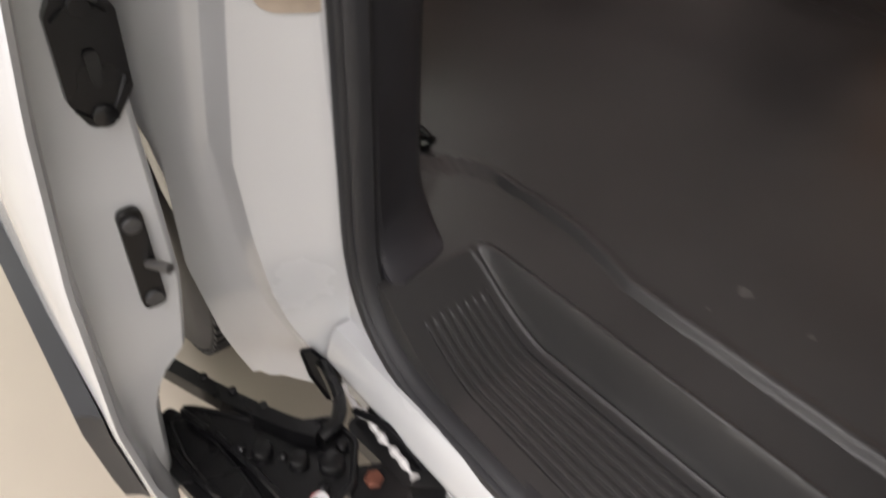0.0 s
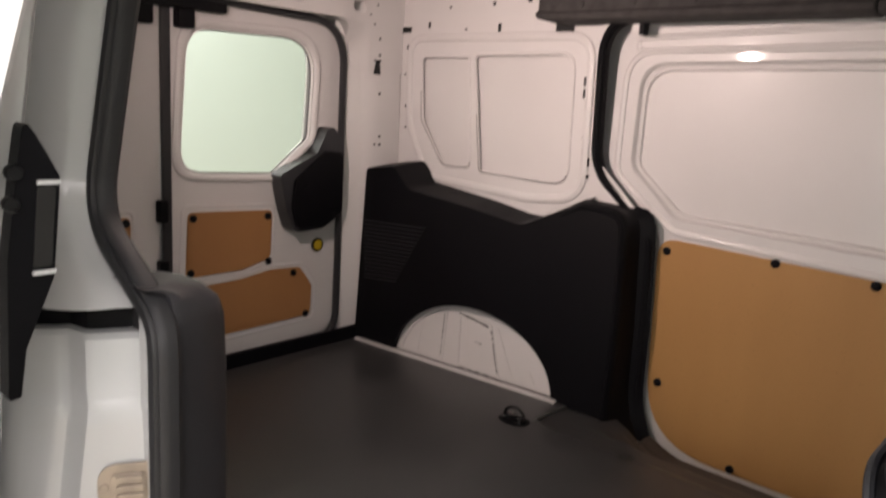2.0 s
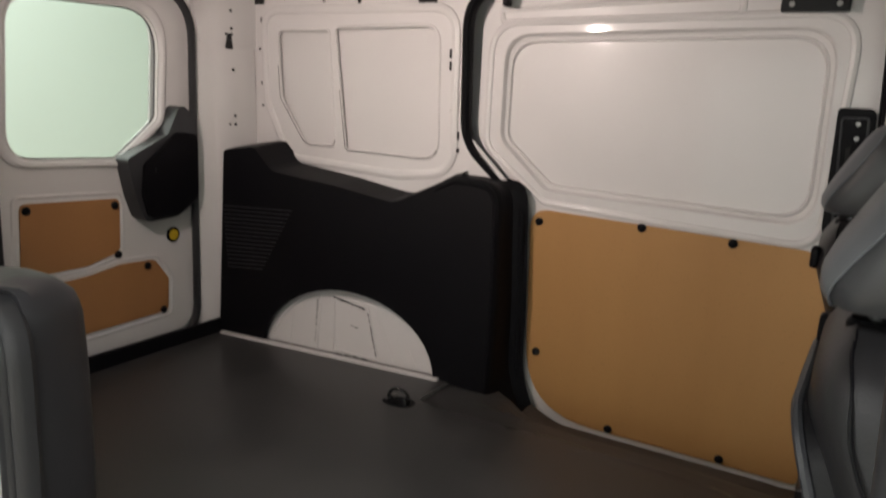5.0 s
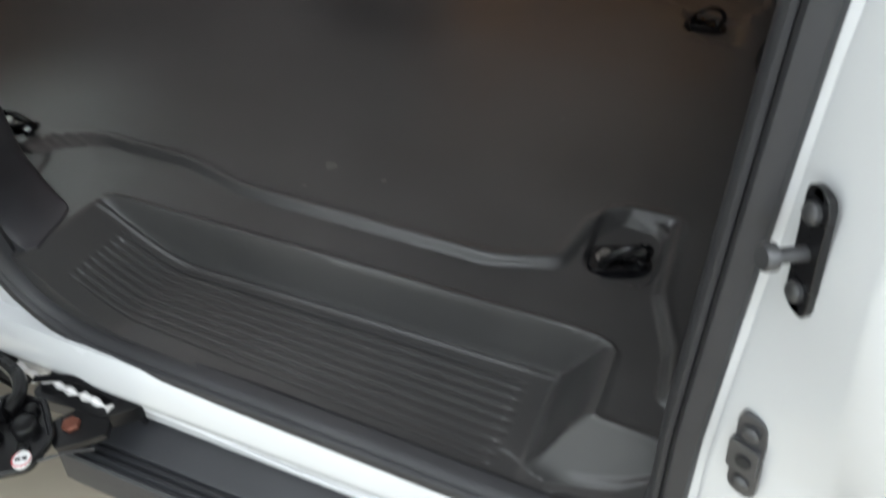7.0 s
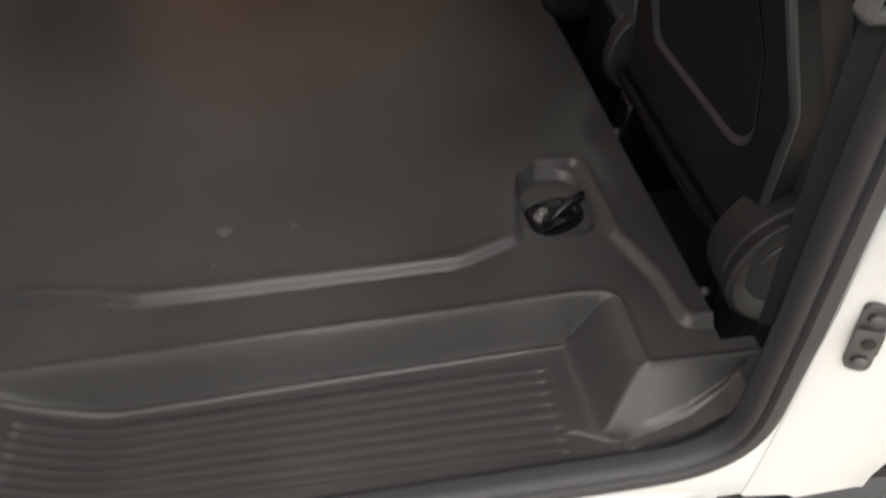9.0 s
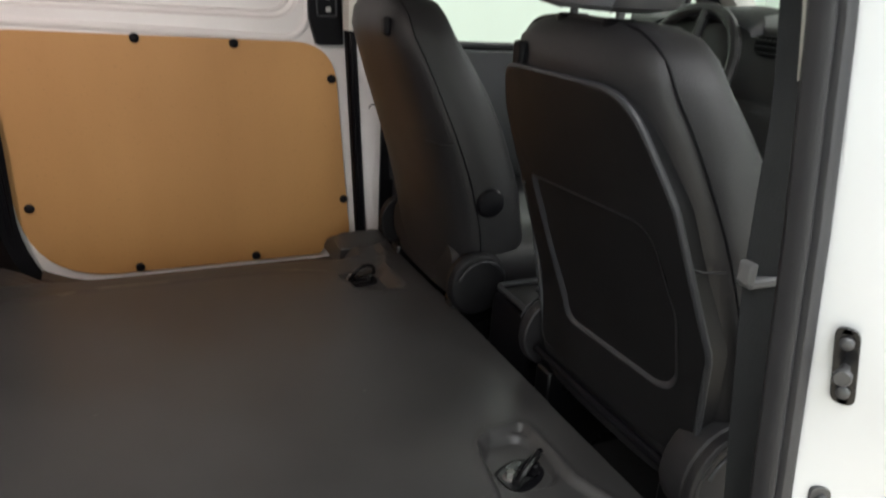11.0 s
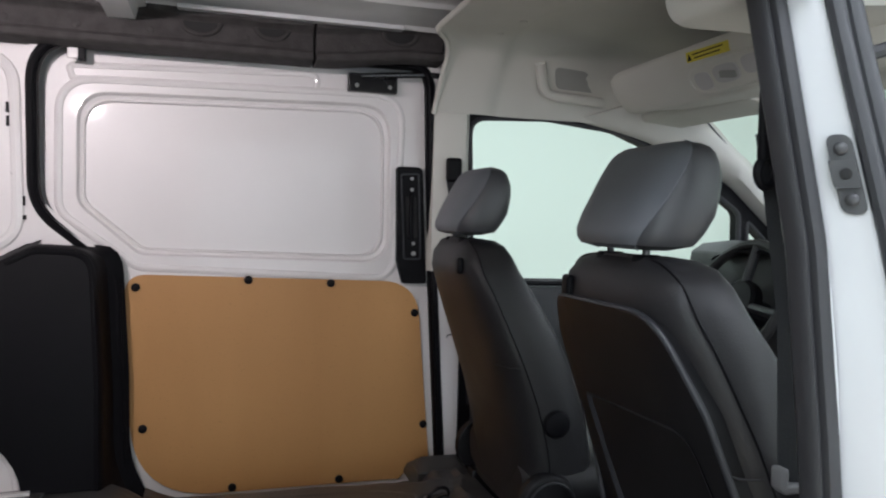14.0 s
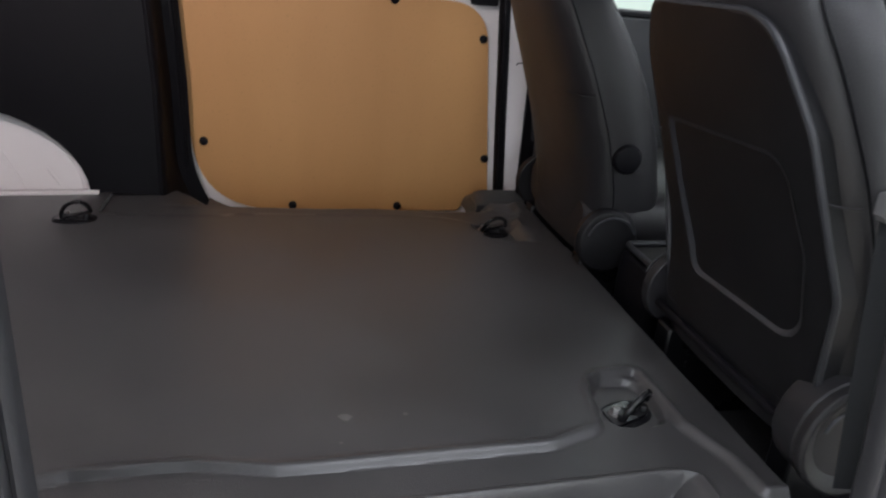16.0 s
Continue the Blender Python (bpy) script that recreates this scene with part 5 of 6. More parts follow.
# ---------------------------------------------------------------- open sliding door, slid back outside the van
def open_door():
    d = thing("sliding_door", "open white sliding door slid back along the van's side", "van door", group="sliding doors")

    def yo(z):
        return np.interp(z, [0.36, 0.43, 0.56, 0.76, 0.92, 1.13, 1.43, 1.6, 1.78], [-1.080, -1.098, -1.108, -1.100, -1.082, -1.048, -0.990, -0.945, -0.90])

    def yi(z):
        return np.interp(z, [0.36, 0.50, 0.545, 0.575, 0.67, 0.92, 1.13, 1.35, 1.59, 1.78], [-1.062, -1.050, -1.035, -1.002, -0.988, -0.990, -0.970, -0.945, -0.912, -0.872])

    rings = []
    for z in np.linspace(0.36, 1.78, 60):
        o, i = float(yo(z)), float(yi(z))
        rings.append([(-0.722, o - 0.004, z), (-0.716, o, z), (-0.722, o + 0.006, z), (-0.752, o + 0.010, z), (-0.764, o + 0.016, z), (-0.772, (o + i) / 2, z), (-0.776, i - 0.008, z), (-0.788, i, z), (-1.72, i, z), (-1.72, o - 0.006, z), (-0.90, o - 0.008, z)])
    part("door_shell", loft(rings), PAINT, d, "glossy white door shell")
    bm = loft([[(x, float(yo(z)) - 0.011 - dd, z) for x, dd in ((-0.735, 0.004), (-0.745, 0.018), (-1.70, 0.018), (-1.70, -0.002), (-0.725, -0.004))] for z in np.linspace(0.42, 0.585, 6)])
    part("lower_moulding", bm, TRIMGREY, d, "dark grey lower door moulding")
    # hexagonal latch on the end face
    hexo = rounded([(-1.040, 0.975, 0.01), (-1.025, 0.999, 0.012), (-1.002, 0.999, 0.012), (-0.988, 0.972, 0.01), (-0.990, 0.905, 0.01), (-1.010, 0.878, 0.012), (-1.030, 0.878, 0.012), (-1.042, 0.905, 0.01)], 4)
    la = part("latch", sheet(hexo, lambda u, v, q: (-0.772 + q, u, v), 0.012), BLACKSTEEL, d, "black latch on the door's end", bevel=0.003)
    part("latch_slot", sheet(rounded([(-1.022, 0.945, 0.006), (-1.010, 0.945, 0.006), (-1.012, 0.915, 0.006), (-1.020, 0.915, 0.006)], 3), lambda u, v, q: (-0.758 + q, u, v), 0.002), DARKHOLE, la)
    bm = bmesh.new()
    disc(bm, Matrix.Translation((-0.760, -1.018, 0.888)) @ to_x(), 0.010, 0.004, 14)
    part("latch_bolt", bm, BLACKSTEEL, la)
    bm = bmesh.new()
    disc(bm, Matrix.Translation((-0.760, -1.014, 0.980)) @ to_x(), 0.009, 0.004, 14)
    part("latch_bolt", bm, BLACKSTEEL, la)
    part("latch_rib", tube([(-0.759, -1.038 + 0.044 * t, 0.898 + 0.020 * t - 0.022 * math.sin(math.pi * t)) for t in np.linspace(0, 1, 9)], 0.0016, n=6), BLACKSTEEL, la)
    part("latch_rib", tube([(-0.759, -1.036 + 0.040 * t, 0.972 + 0.010 * math.sin(math.pi * t)) for t in np.linspace(0, 1, 9)], 0.0018, n=6), BLACKSTEEL, la)
    # guide pin plate
    pl = rounded([(-1.035, 0.785, 0.010), (-1.012, 0.785, 0.010), (-1.012, 0.66, 0.010), (-1.036, 0.66, 0.010)], 4)
    pp = part("pin_plate", sheet(pl, lambda u, v, q: (-0.773 + q, u, v), 0.008), BLACKSTEEL, d, "black steel plate with a guide pin", bevel=0.002)
    for z in (0.770, 0.674):
        bm = bmesh.new()
        disc(bm, Matrix.Translation((-0.766, -1.024, z)) @ to_x(), 0.0095, 0.005, 14)
        part("bolt_head", bm, DARKSTEEL, pp)
    part("guide_pin", tube([(-0.766, -1.020, 0.718), (-0.752, -1.013, 0.721), (-0.740, -1.007, 0.723)], 0.0055), STEEL, pp)
    # handle housing high on the end
    han = rounded([(-0.957, 1.395, 0.01), (-0.946, 1.464, 0.008), (-0.925, 1.425, 0.02), (-0.910, 1.394, 0.008), (-0.921, 1.278, 0.02), (-0.955, 1.195, 0.02), (-0.963, 1.137, 0.004), (-0.977, 1.135, 0.004), (-0.970, 1.30, 0.02)], 5)
    h = part("handle_housing", sheet(han, lambda u, v, q: (-0.776 + q, u, v), 0.030), BLACK, d, "black plastic handle housing", bevel=0.006, seg=3)
    part("handle_slot", sheet(rounded([(-0.936, 1.384, 0.004), (-0.916, 1.384, 0.004), (-0.924, 1.291, 0.004), (-0.944, 1.291, 0.004)], 4), lambda u, v, q: (-0.7455 + q, u, v), 0.002), DARKHOLE, h)
    # added white bars standing in for door paint seen through gaps
    bm = bmesh.new()
    box(bm, -0.748, -0.742, -0.936, -0.911, 1.386, 1.391)
    box(bm, -0.748, -0.742, -0.945, -0.920, 1.282, 1.287)
    part("door_paint_line", bm, PAINT, h)
    for y, z in ((-0.958, 1.400), (-0.962, 1.365)):
        bm = bmesh.new()
        disc(bm, Matrix.Translation((-0.752, y, z)) @ to_x(), 0.010, 0.010, 12)
        part("bolt", bm, BLACKSTEEL, h)
    # support arm over the header, carrying the door's upper roller
    a = thing("upper_roller_arm", "black steel upper roller arm of the open sliding door", "roller arm")
    part("arm", tube(smooth_path([(-1.06, -0.90, 1.716), (-0.90, -0.865, 1.700), (-0.83, -0.82, 1.694), (-0.72, -0.765, 1.686), (-0.66, -0.748, 1.683)], 6), 0.0085), BLACKSTEEL, a)
    # flattened end of the rod with its pivot
    part("arm_end", loft([[(-0.645 + 0.045 * k * c, -0.745 + 0.014 * k * t, 1.681 + q) for c, t in ell(18, 2.6)] for k, q in ((0.85, -0.006), (1.0, -0.003), (1.0, 0.003), (0.85, 0.006))]), BLACKSTEEL, a)
    bm = bmesh.new()
    disc(bm, Matrix.Translation((-0.620, -0.745, 1.686)), 0.008, 0.004, 12)
    part("pivot", bm, DARKSTEEL, a)
    bm = bmesh.new()
    box(bm, -0.705, -0.660, -0.750, -0.722, 1.652, 1.678)
    part("roller_block", bm, BLACK, a, bevel=0.005)
    bm = bmesh.new()
    disc(bm, Matrix.Translation((-0.712, -0.736, 1.656)), 0.016, 0.016, 16)
    part("roller", bm, PRIMER, a, "pale plastic roller", bevel=0.003)


open_door()


# ---------------------------------------------------------------- lower roller arm
def roller_arm():
    r = thing("lower_roller_arm", "black steel lower roller arm of the open sliding door", "roller arm")
    arm = rounded([(-0.860, -1.030, 0.01), (-0.775, -0.955, 0.02), (-0.730, -0.905, 0.02), (-0.712, -0.868, 0.015), (-0.663, -0.862, 0.015), (-0.612, -0.898, 0.02), (-0.604, -0.948, 0.02), (-0.640, -0.976, 0.02), (-0.705, -0.985, 0.02), (-0.775, -1.000, 0.02)], 5)
    plate = part("arm_plate", sheet(arm, on_z(0.380), 0.012), BLACKSTEEL, r, bevel=0.004)
    part("rim", sweep([(x, y, 0.393) for x, y in arm], circle(0.0045, 6), True, (0, 0, 1)), BLACKSTEEL, plate)
    low = rounded([(-0.870, -1.030, 0.01), (-0.780, -0.994, 0.02), (-0.707, -0.982, 0.02), (-0.646, -0.976, 0.015), (-0.634, -0.998, 0.012), (-0.656, -1.026, 0.015), (-0.723, -1.060, 0.02), (-0.790, -1.072, 0.02), (-0.86, -1.060, 0.01)], 5)
    lower = part("lower_shell", sheet(low, on_z(0.350), 0.026), BLACKSTEEL, r, bevel=0.006, seg=3)
    mx, my = sum(q[0] for q in low) / len(low), sum(q[1] for q in low) / len(low)
    inset = [(mx + (x - mx) * 0.86, my + (y - my) * 0.55 + 0.004) for x, y in low]
    part("shell_rib", sweep([(x, y, 0.376) for x, y in inset], circle(0.0035, 8, 1, 0.8), True, (0, 0, 1)), BLACKSTEEL, lower)
    part("shell_groove", sweep([(-0.80 + 0.13 * t, -1.052 + 0.030 * t * t, 0.381) for t in np.linspace(0, 1, 8)], circle(0.004, 6), False, (0, 0, 1)), BLACKSTEEL, lower)
    lever = part("lever", sweep(smooth_path([(-0.930, -1.005, 0.384), (-0.83, -0.968, 0.392), (-0.735, -0.926, 0.402), (-0.690, -0.898, 0.408)], 5), [(-0.014, -0.010), (-0.010, 0.010), (0.010, 0.010), (0.014, -0.010)], False, (0, 0, 1)), BLACKSTEEL, r)
    for t in (0.25, 0.45, 0.65):
        bm = bmesh.new()
        disc(bm, Matrix.Translation((-0.93 + 0.24 * t, -1.003 + 0.105 * t, 0.396 + 0.016 * t)), 0.006, 0.004, 10)
        part("rivet", bm, BLACKSTEEL, lever)
    part("post", tube(smooth_path([(-0.690, -0.898, 0.402), (-0.694, -0.872, 0.406), (-0.716, -0.852, 0.406), (-0.752, -0.840, 0.402), (-0.80, -0.830, 0.392)], 5), 0.010), BLACKSTEEL, r)
    for x, y, z, q, h in ((-0.717, -0.966, 0.392, 0.0135, 0.014), (-0.679, -0.936, 0.392, 0.0135, 0.014), (-0.650, -0.905, 0.392, 0.017, 0.016), (-0.628, -0.930, 0.392, 0.008, 0.008), (-0.698, -0.948, 0.392, 0.006, 0.006), (-0.740, -0.985, 0.392, 0.007, 0.006), (-0.665, -0.880, 0.392, 0.009, 0.012)):
        bm = bmesh.new()
        disc(bm, Matrix.Translation((x, y, z)), q, h, 14, 0.002)
        part("boss", bm, BLACKSTEEL, plate)
    part("joint_plate", sheet(rounded([(-0.640, -0.886, 0.008), (-0.616, -0.842, 0.008), (-0.566, -0.842, 0.008), (-0.552, -0.862, 0.008), (-0.575, -0.888, 0.008), (-0.600, -0.910, 0.008)], 4), on_z(0.376), 0.010), BLACKSTEEL, r, bevel=0.003)
    part("spring_wire", tube(smooth_path([(-0.600, -0.935, 0.392), (-0.585, -0.925, 0.398), (-0.570, -0.905, 0.392), (-0.556, -0.885, 0.380)], 5), 0.0022, n=6), DARKSTEEL, r)
    bm = bmesh.new()
    disc(bm, Matrix.Translation((-0.606, -0.872, 0.386)), 0.0125, 0.007, 6)
    part("bolt", bm, COPPER, r, "rust-red hexagon bolt")
    bm = bmesh.new()
    disc(bm, Matrix.Translation((-0.614, -0.944, 0.398)) @ Matrix.Rotation(radians(12), 4, "X"), 0.0125, 0.004, 20)
    lab = part("warning_disc", bm, WHITELABEL, r, "white round label with a dark bar")
    bm = bmesh.new()
    m = Matrix.Translation((-0.614, -0.944, 0.4022)) @ Matrix.Rotation(radians(12), 4, "X") @ Matrix.Rotation(radians(35), 4, "Z")
    box(bm, -0.0075, -0.001, -0.002, 0.002, 0, 0.0006, m)
    box(bm, 0.001, 0.0075, -0.002, 0.002, 0, 0.0006, m)
    part("label_bar", bm, BLACK, lab)
    part("label_rim", tube([Matrix.Translation((-0.614, -0.944, 0.402)) @ Vector((0.0115 * math.cos(t), 0.0115 * math.sin(t), 0)) for t in np.linspace(0, 2 * math.pi, 20)[:-1]], 0.0009, True, 5, (0, 0, 1)), REDLABEL, lab)
    part("carriage", sheet(rounded([(-0.700, -0.86, 0.02), (-0.575, -0.845, 0.01), (-0.535, -0.800, 0.01), (-0.70, -0.800, 0.01)], 4), on_z(0.360), 0.028), BLACKSTEEL, r, bevel=0.005)
    part("cable", tube(smooth_path([(-0.70, -0.84, 0.40), (-0.64, -0.822, 0.412), (-0.58, -0.812, 0.385), (-0.545, -0.806, 0.345)], 6), 0.005), BLACK, r)
    rings = []
    for k, x in enumerate(np.linspace(-0.745, -0.575, 40)):
        q = 0.007 + 0.0025 * math.sin(x * 260) + 0.002 * math.sin(x * 143 + 1)
        rings.append([(x, -0.830 + q * 0.7 * a, 0.390 + 0.002 * math.sin(x * 90) + q * b) for a, b in circle(1.0, 8)])
    part("sealer_bead", loft(rings), PRIMER, r, "lumpy white sealer bead")
    rings = [[(x, -0.7855 + sill_slant(x) + 0.004 * a, 0.3785 + 0.004 * b) for a, b in circle(1.0, 8)] for x in np.linspace(-0.578, -0.03, 24)]
    part("sill_pipe", loft(rings), PAINT, r, "white pipe along the sill")
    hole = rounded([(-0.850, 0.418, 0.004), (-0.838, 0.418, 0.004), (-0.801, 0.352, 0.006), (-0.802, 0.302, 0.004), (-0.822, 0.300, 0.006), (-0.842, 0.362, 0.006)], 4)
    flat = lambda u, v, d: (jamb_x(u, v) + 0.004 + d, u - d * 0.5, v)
    # flat sheet on the jamb; the opening's shade is put into its colour
    part("jamb_opening_shade", sheet(hole, flat, 0.003), DARKHOLE, r)
    part("opening_rim", sweep([flat(u, v, 0.003) for u, v in hole], circle(0.003, 6), True, (1, 0, 0)), BLACK, r)


roller_arm()


def rear_wheel():
    c = Vector((-1.40, -0.80, 0.33))
    prof = [(-0.10, 0.22), (-0.105, 0.29), (-0.09, 0.318), (-0.062, 0.328), (-0.058, 0.321), (-0.050, 0.321), (-0.046, 0.329), (-0.012, 0.330), (-0.008, 0.322), (0.008, 0.322), (0.012, 0.330), (0.046, 0.329), (0.050, 0.321), (0.058, 0.321), (0.062, 0.328), (0.09, 0.318), (0.105, 0.29), (0.10, 0.22)]
    rings = [[c + Vector((r * math.cos(a), y, r * math.sin(a))) for y, r in prof] for a in np.linspace(0, 2 * math.pi, 64)[:-1]]
    rings.append(rings[0])
    w = part("rear_wheel", loft(rings, caps=False), RUBBER, SHELL, "black tyre on a dark steel rim")
    for a in np.linspace(0, 2 * math.pi, 72)[:-1]:
        bm = bmesh.new()
        m = Matrix.Translation(c) @ Matrix.Rotation(a, 4, "Y") @ Matrix.Translation((0, 0, 0.326))
        box(bm, -0.010, 0.006, -0.088, 0.088, -0.004, 0.006, m)
        part("tread_block", bm, RUBBER, w)
    bm = bmesh.new()
    disc(bm, Matrix.Translation(c + Vector((0, 0.09, 0))) @ to_y(), 0.22, 0.18, 32)
    part("rim", bm, DARKSTEEL, w)


rear_wheel()


# ---------------------------------------------------------------- front seats
def car_seat(yc, driver, dx=0.0):
    s = thing("car_seat", ("black leather driver's seat with an armrest hub" if driver else "black leather passenger seat with a hard back shell"), "car seat", group="front seats")
    m = 1 if not driver else -1     # outer side: passenger -y, driver +y

    # axis of the backrest: from hip to shoulder
    def axis(h):
        """Rear surface of the backrest at the height h."""
        return float(np.interp(h, [0.55, 0.70, 0.80, 0.95, 1.10, 1.20, 1.26], [0.196, 0.185, 0.172, 0.124, 0.069, 0.035, 0.039]))

    rings = []
    for h, w, d in ((0.60, 0.215, 0.10), (0.66, 0.235, 0.16), (0.75, 0.248, 0.19), (0.88, 0.252, 0.195), (1.00, 0.246, 0.190), (1.08, 0.232, 0.180), (1.15, 0.212, 0.163), (1.20, 0.195, 0.146), (1.24, 0.176, 0.122), (1.263, 0.150, 0.092), (1.275, 0.115, 0.060), (1.279, 0.07, 0.028)):
        x0 = axis(h)
        ring = []
        for c, t in ell(36, 3.2):
            x = x0 + d * 0.5 + d * 0.5 * t + (0.012 if h > 1.25 else 0) + (0.012 if h > 1.27 else 0)
            bol = 0.030 * (abs(c) ** 4) if t > 0 else 0
            ring.append((x + bol, yc + w * c, h))
        rings.append(ring)
    bm = loft(rings)
    for f in bm.faces:
        f.smooth = True
    back = part("backrest", bm, LEATHER, s)
    # piping seams round the sides
    for side in (-1, 1):
        path = [(axis(h) + d * 0.34, yc + side * w, h) for h, w, d in ((0.66, 0.236, 0.14), (0.75, 0.2485, 0.17), (0.88, 0.2525, 0.17), (1.00, 0.2465, 0.160), (1.08, 0.2325, 0.150), (1.15, 0.2125, 0.140), (1.20, 0.1950, 0.125), (1.240, 0.170, 0.100))]
        path += [(axis(1.262) + 0.028, yc + side * 0.135, 1.264), (axis(1.26) + 0.030, yc + side * 0.09, 1.274), (axis(1.26) + 0.032, yc, 1.277)]
        part("seam", tube(smooth_path(path, 4), 0.0020, n=6), BLACK, back)
        x, w = axis(0.985), 0.2475
        part("cross_seam", tube([(x + 0.045, yc + side * (w - 0.001), 0.985), (x + 0.016, yc + side * (w - 0.012), 0.985), (x - 0.000, yc + side * (w - 0.05), 0.985)], 0.002, n=6), LEATHER, back)
    # hard shell on the back, with a sunken field
    if not driver:
        shell = rounded([(-0.205, 0.665, 0.03), (0.222, 0.665, 0.03), (0.232, 0.90, 0.06), (0.215, 1.12, 0.06), (0.165, 1.196, 0.05), (-0.145, 1.200, 0.09), (-0.200, 1.07, 0.12), (-0.226, 0.86, 0.10)], 8)
        lay = lambda u, v, q: (axis(v) + 0.010 * (abs(u) / 0.2) ** 4 + 0.005 - q, yc + u - 0.014, v)
        pock = rounded([(-0.172, 0.762, 0.05), (0.118, 0.756, 0.04), (0.156, 0.92, 0.06), (0.162, 1.020, 0.02), (-0.155, 1.032, 0.05), (-0.186, 0.90, 0.08)], 7)
        cu, cv = 0.0, 0.88
        rings = [[lay(cu + (u - cu) * k, cv + (v - cv) * (1 - (1 - k) * 0.9), q) for u, v in pock] for k, q in ((1.0, 0.0172), (0.985, 0.0165), (0.93, 0.0100))]
        sh = part("back_shell", sheet(shell, lambda u, v, q: lay(u, v, q - 0.034), 0.050, [pock], cuts_v=np.arange(0.70, 1.2, 0.05), cuts_u=(-0.12, 0.0, 0.12)), SHELLBLACK, s, "black hard plastic back shell", bevel=0.006, seg=3)
        # slope and rim paler than the shell: edge highlights put into their colour
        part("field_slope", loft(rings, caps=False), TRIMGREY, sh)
        inner = [(cu + (u - cu) * 0.945, cv + (v - cv) * 0.95) for u, v in pock]
        part("sunken_field", sheet(inner, lambda u, v, q: lay(u, v, 0.0090 + q), 0.002, cuts_v=np.arange(0.75, 1.05, 0.05)), SHELLBLACK, sh)
        rim = [p for p in shell]
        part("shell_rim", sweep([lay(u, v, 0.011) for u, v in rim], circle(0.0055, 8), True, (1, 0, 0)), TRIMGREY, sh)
    # lower side cover
    for side in (-1, 1):
        cov = []
        for k, (r, q) in enumerate(((0.072, 0.0), (0.075, 0.02), (0.068, 0.032), (0.045, 0.038)) if (driver or side > 0) else ((0.070, -0.035), (0.080, -0.028), (0.083, -0.010), (0.083, 0.022), (0.080, 0.025), (0.080, 0.028), (0.086, 0.030), (0.087, 0.044), (0.081, 0.048), (0.070, 0.044), (0.060, 0.036))):
            cov.append([(0.235 + r * math.cos(a), yc + side * (0.225 + q), 0.655 + r * 1.05 * math.sin(a)) for a in np.linspace(0, 2 * math.pi, 24)[:-1]])
        sc = part("recliner_cover", loft(cov), SHELLBLACK if driver else LEATHER, s, bevel=0.003)
        part("cover_ridge", tube([(0.235 + 0.060 * math.cos(a), yc + side * 0.272, 0.655 + 0.063 * math.sin(a)) for a in np.linspace(0.4, 2.8, 12)], 0.003, n=6), TRIMGREY, sc)
    if not driver:
        part("lower_bar", tube([(0.180, yc + 0.205, 0.640), (0.176, yc, 0.640), (0.180, yc - 0.215, 0.640)], 0.009), BLACK, s)
    # small lever hole at the shoulder
    bm = bmesh.new()
    box(bm, axis(1.22) - 0.006, axis(1.22) + 0.01, yc + 0.125 * m - 0.016, yc + 0.125 * m + 0.012, 1.195, 1.235)
    part("fold_release", bm, BLACK, s, bevel=0.006)
    # cushion
    cush = []
    for x, w, zt, zb in ((0.19, 0.20, 0.74, 0.62), (0.24, 0.245, 0.775, 0.60), (0.40, 0.255, 0.775, 0.58), (0.56, 0.26, 0.785, 0.58), (0.68, 0.25, 0.79, 0.59), (0.735, 0.20, 0.76, 0.62)):
        cush.append([(x, yc + w * c, (zt + zb) / 2 + (zt - zb) / 2 * t) for c, t in ell(24, 3.4)])
    part("cushion", loft(cush), LEATHER, s)
    for side in (-1, 1):
        bm = bmesh.new()
        box(bm, 0.19, 0.72, yc + side * 0.19 - 0.025, yc + side * 0.19 + 0.025, 0.40, 0.60)
        part("seat_rail", bm, BLACKSTEEL, s, bevel=0.005)
        bm = bmesh.new()
        disc(bm, Matrix.Translation((0.19, yc + side * 0.185, 0.53)) @ to_x(-1), 0.010, 0.006, 6)
        part("rail_bolt", bm, STEEL, s)
    # head restraint
    heights = (1.288, 1.290, 1.296, 1.306, 1.320, 1.345, 1.370, 1.395, 1.416, 1.434, 1.447, 1.456, 1.462, 1.465)

    def restraint(h):
        """Rear face, depth and half width of the head restraint at a height."""
        k = (1.288, 1.296, 1.312, 1.345, 1.385, 1.420, 1.445, 1.460, 1.465)
        x0, d, w = [float(np.interp(h, k, v)) for v in ((0.062, 0.036, 0.028, 0.040, 0.060, 0.079, 0.094, 0.108, 0.124), (0.058, 0.114, 0.135, 0.140, 0.127, 0.106, 0.082, 0.057, 0.026), (0.080, 0.114, 0.125, 0.131, 0.132, 0.129, 0.121, 0.106, 0.080))]
        return x0, d, w

    low_z = lambda h: 1.288 + 0.95 * (h - 1.288)
    hr = []
    for h in heights:
        x0, d, w = restraint(h)
        hr.append([(x0 + d * 0.5 + d * 0.5 * t, yc + w * c, low_z(h)) for c, t in ell(40, 3.2)])
    head = part("head_restraint", loft(hr), LEATHER_SIDE, s, "black and grey leather head restraint")
    skin = []
    for h in heights:
        x0, d, w = restraint(h)
        lim = float(np.interp(h, [1.288, 1.31, 1.365, 1.42, 1.45, 1.465], [0.74, 0.80, 0.90, 0.95, 0.97, 0.97]))
        row = []
        for c in np.linspace(-lim, lim, 15):
            row.append((x0 + d * 0.5 * (1 - (1 - abs(c) ** 3.2) ** (1 / 3.2)) - 0.0022, yc + w * c, low_z(h) + 0.0016 * max(0.0, (h - 1.42) / 0.045)))
        skin.append(row)
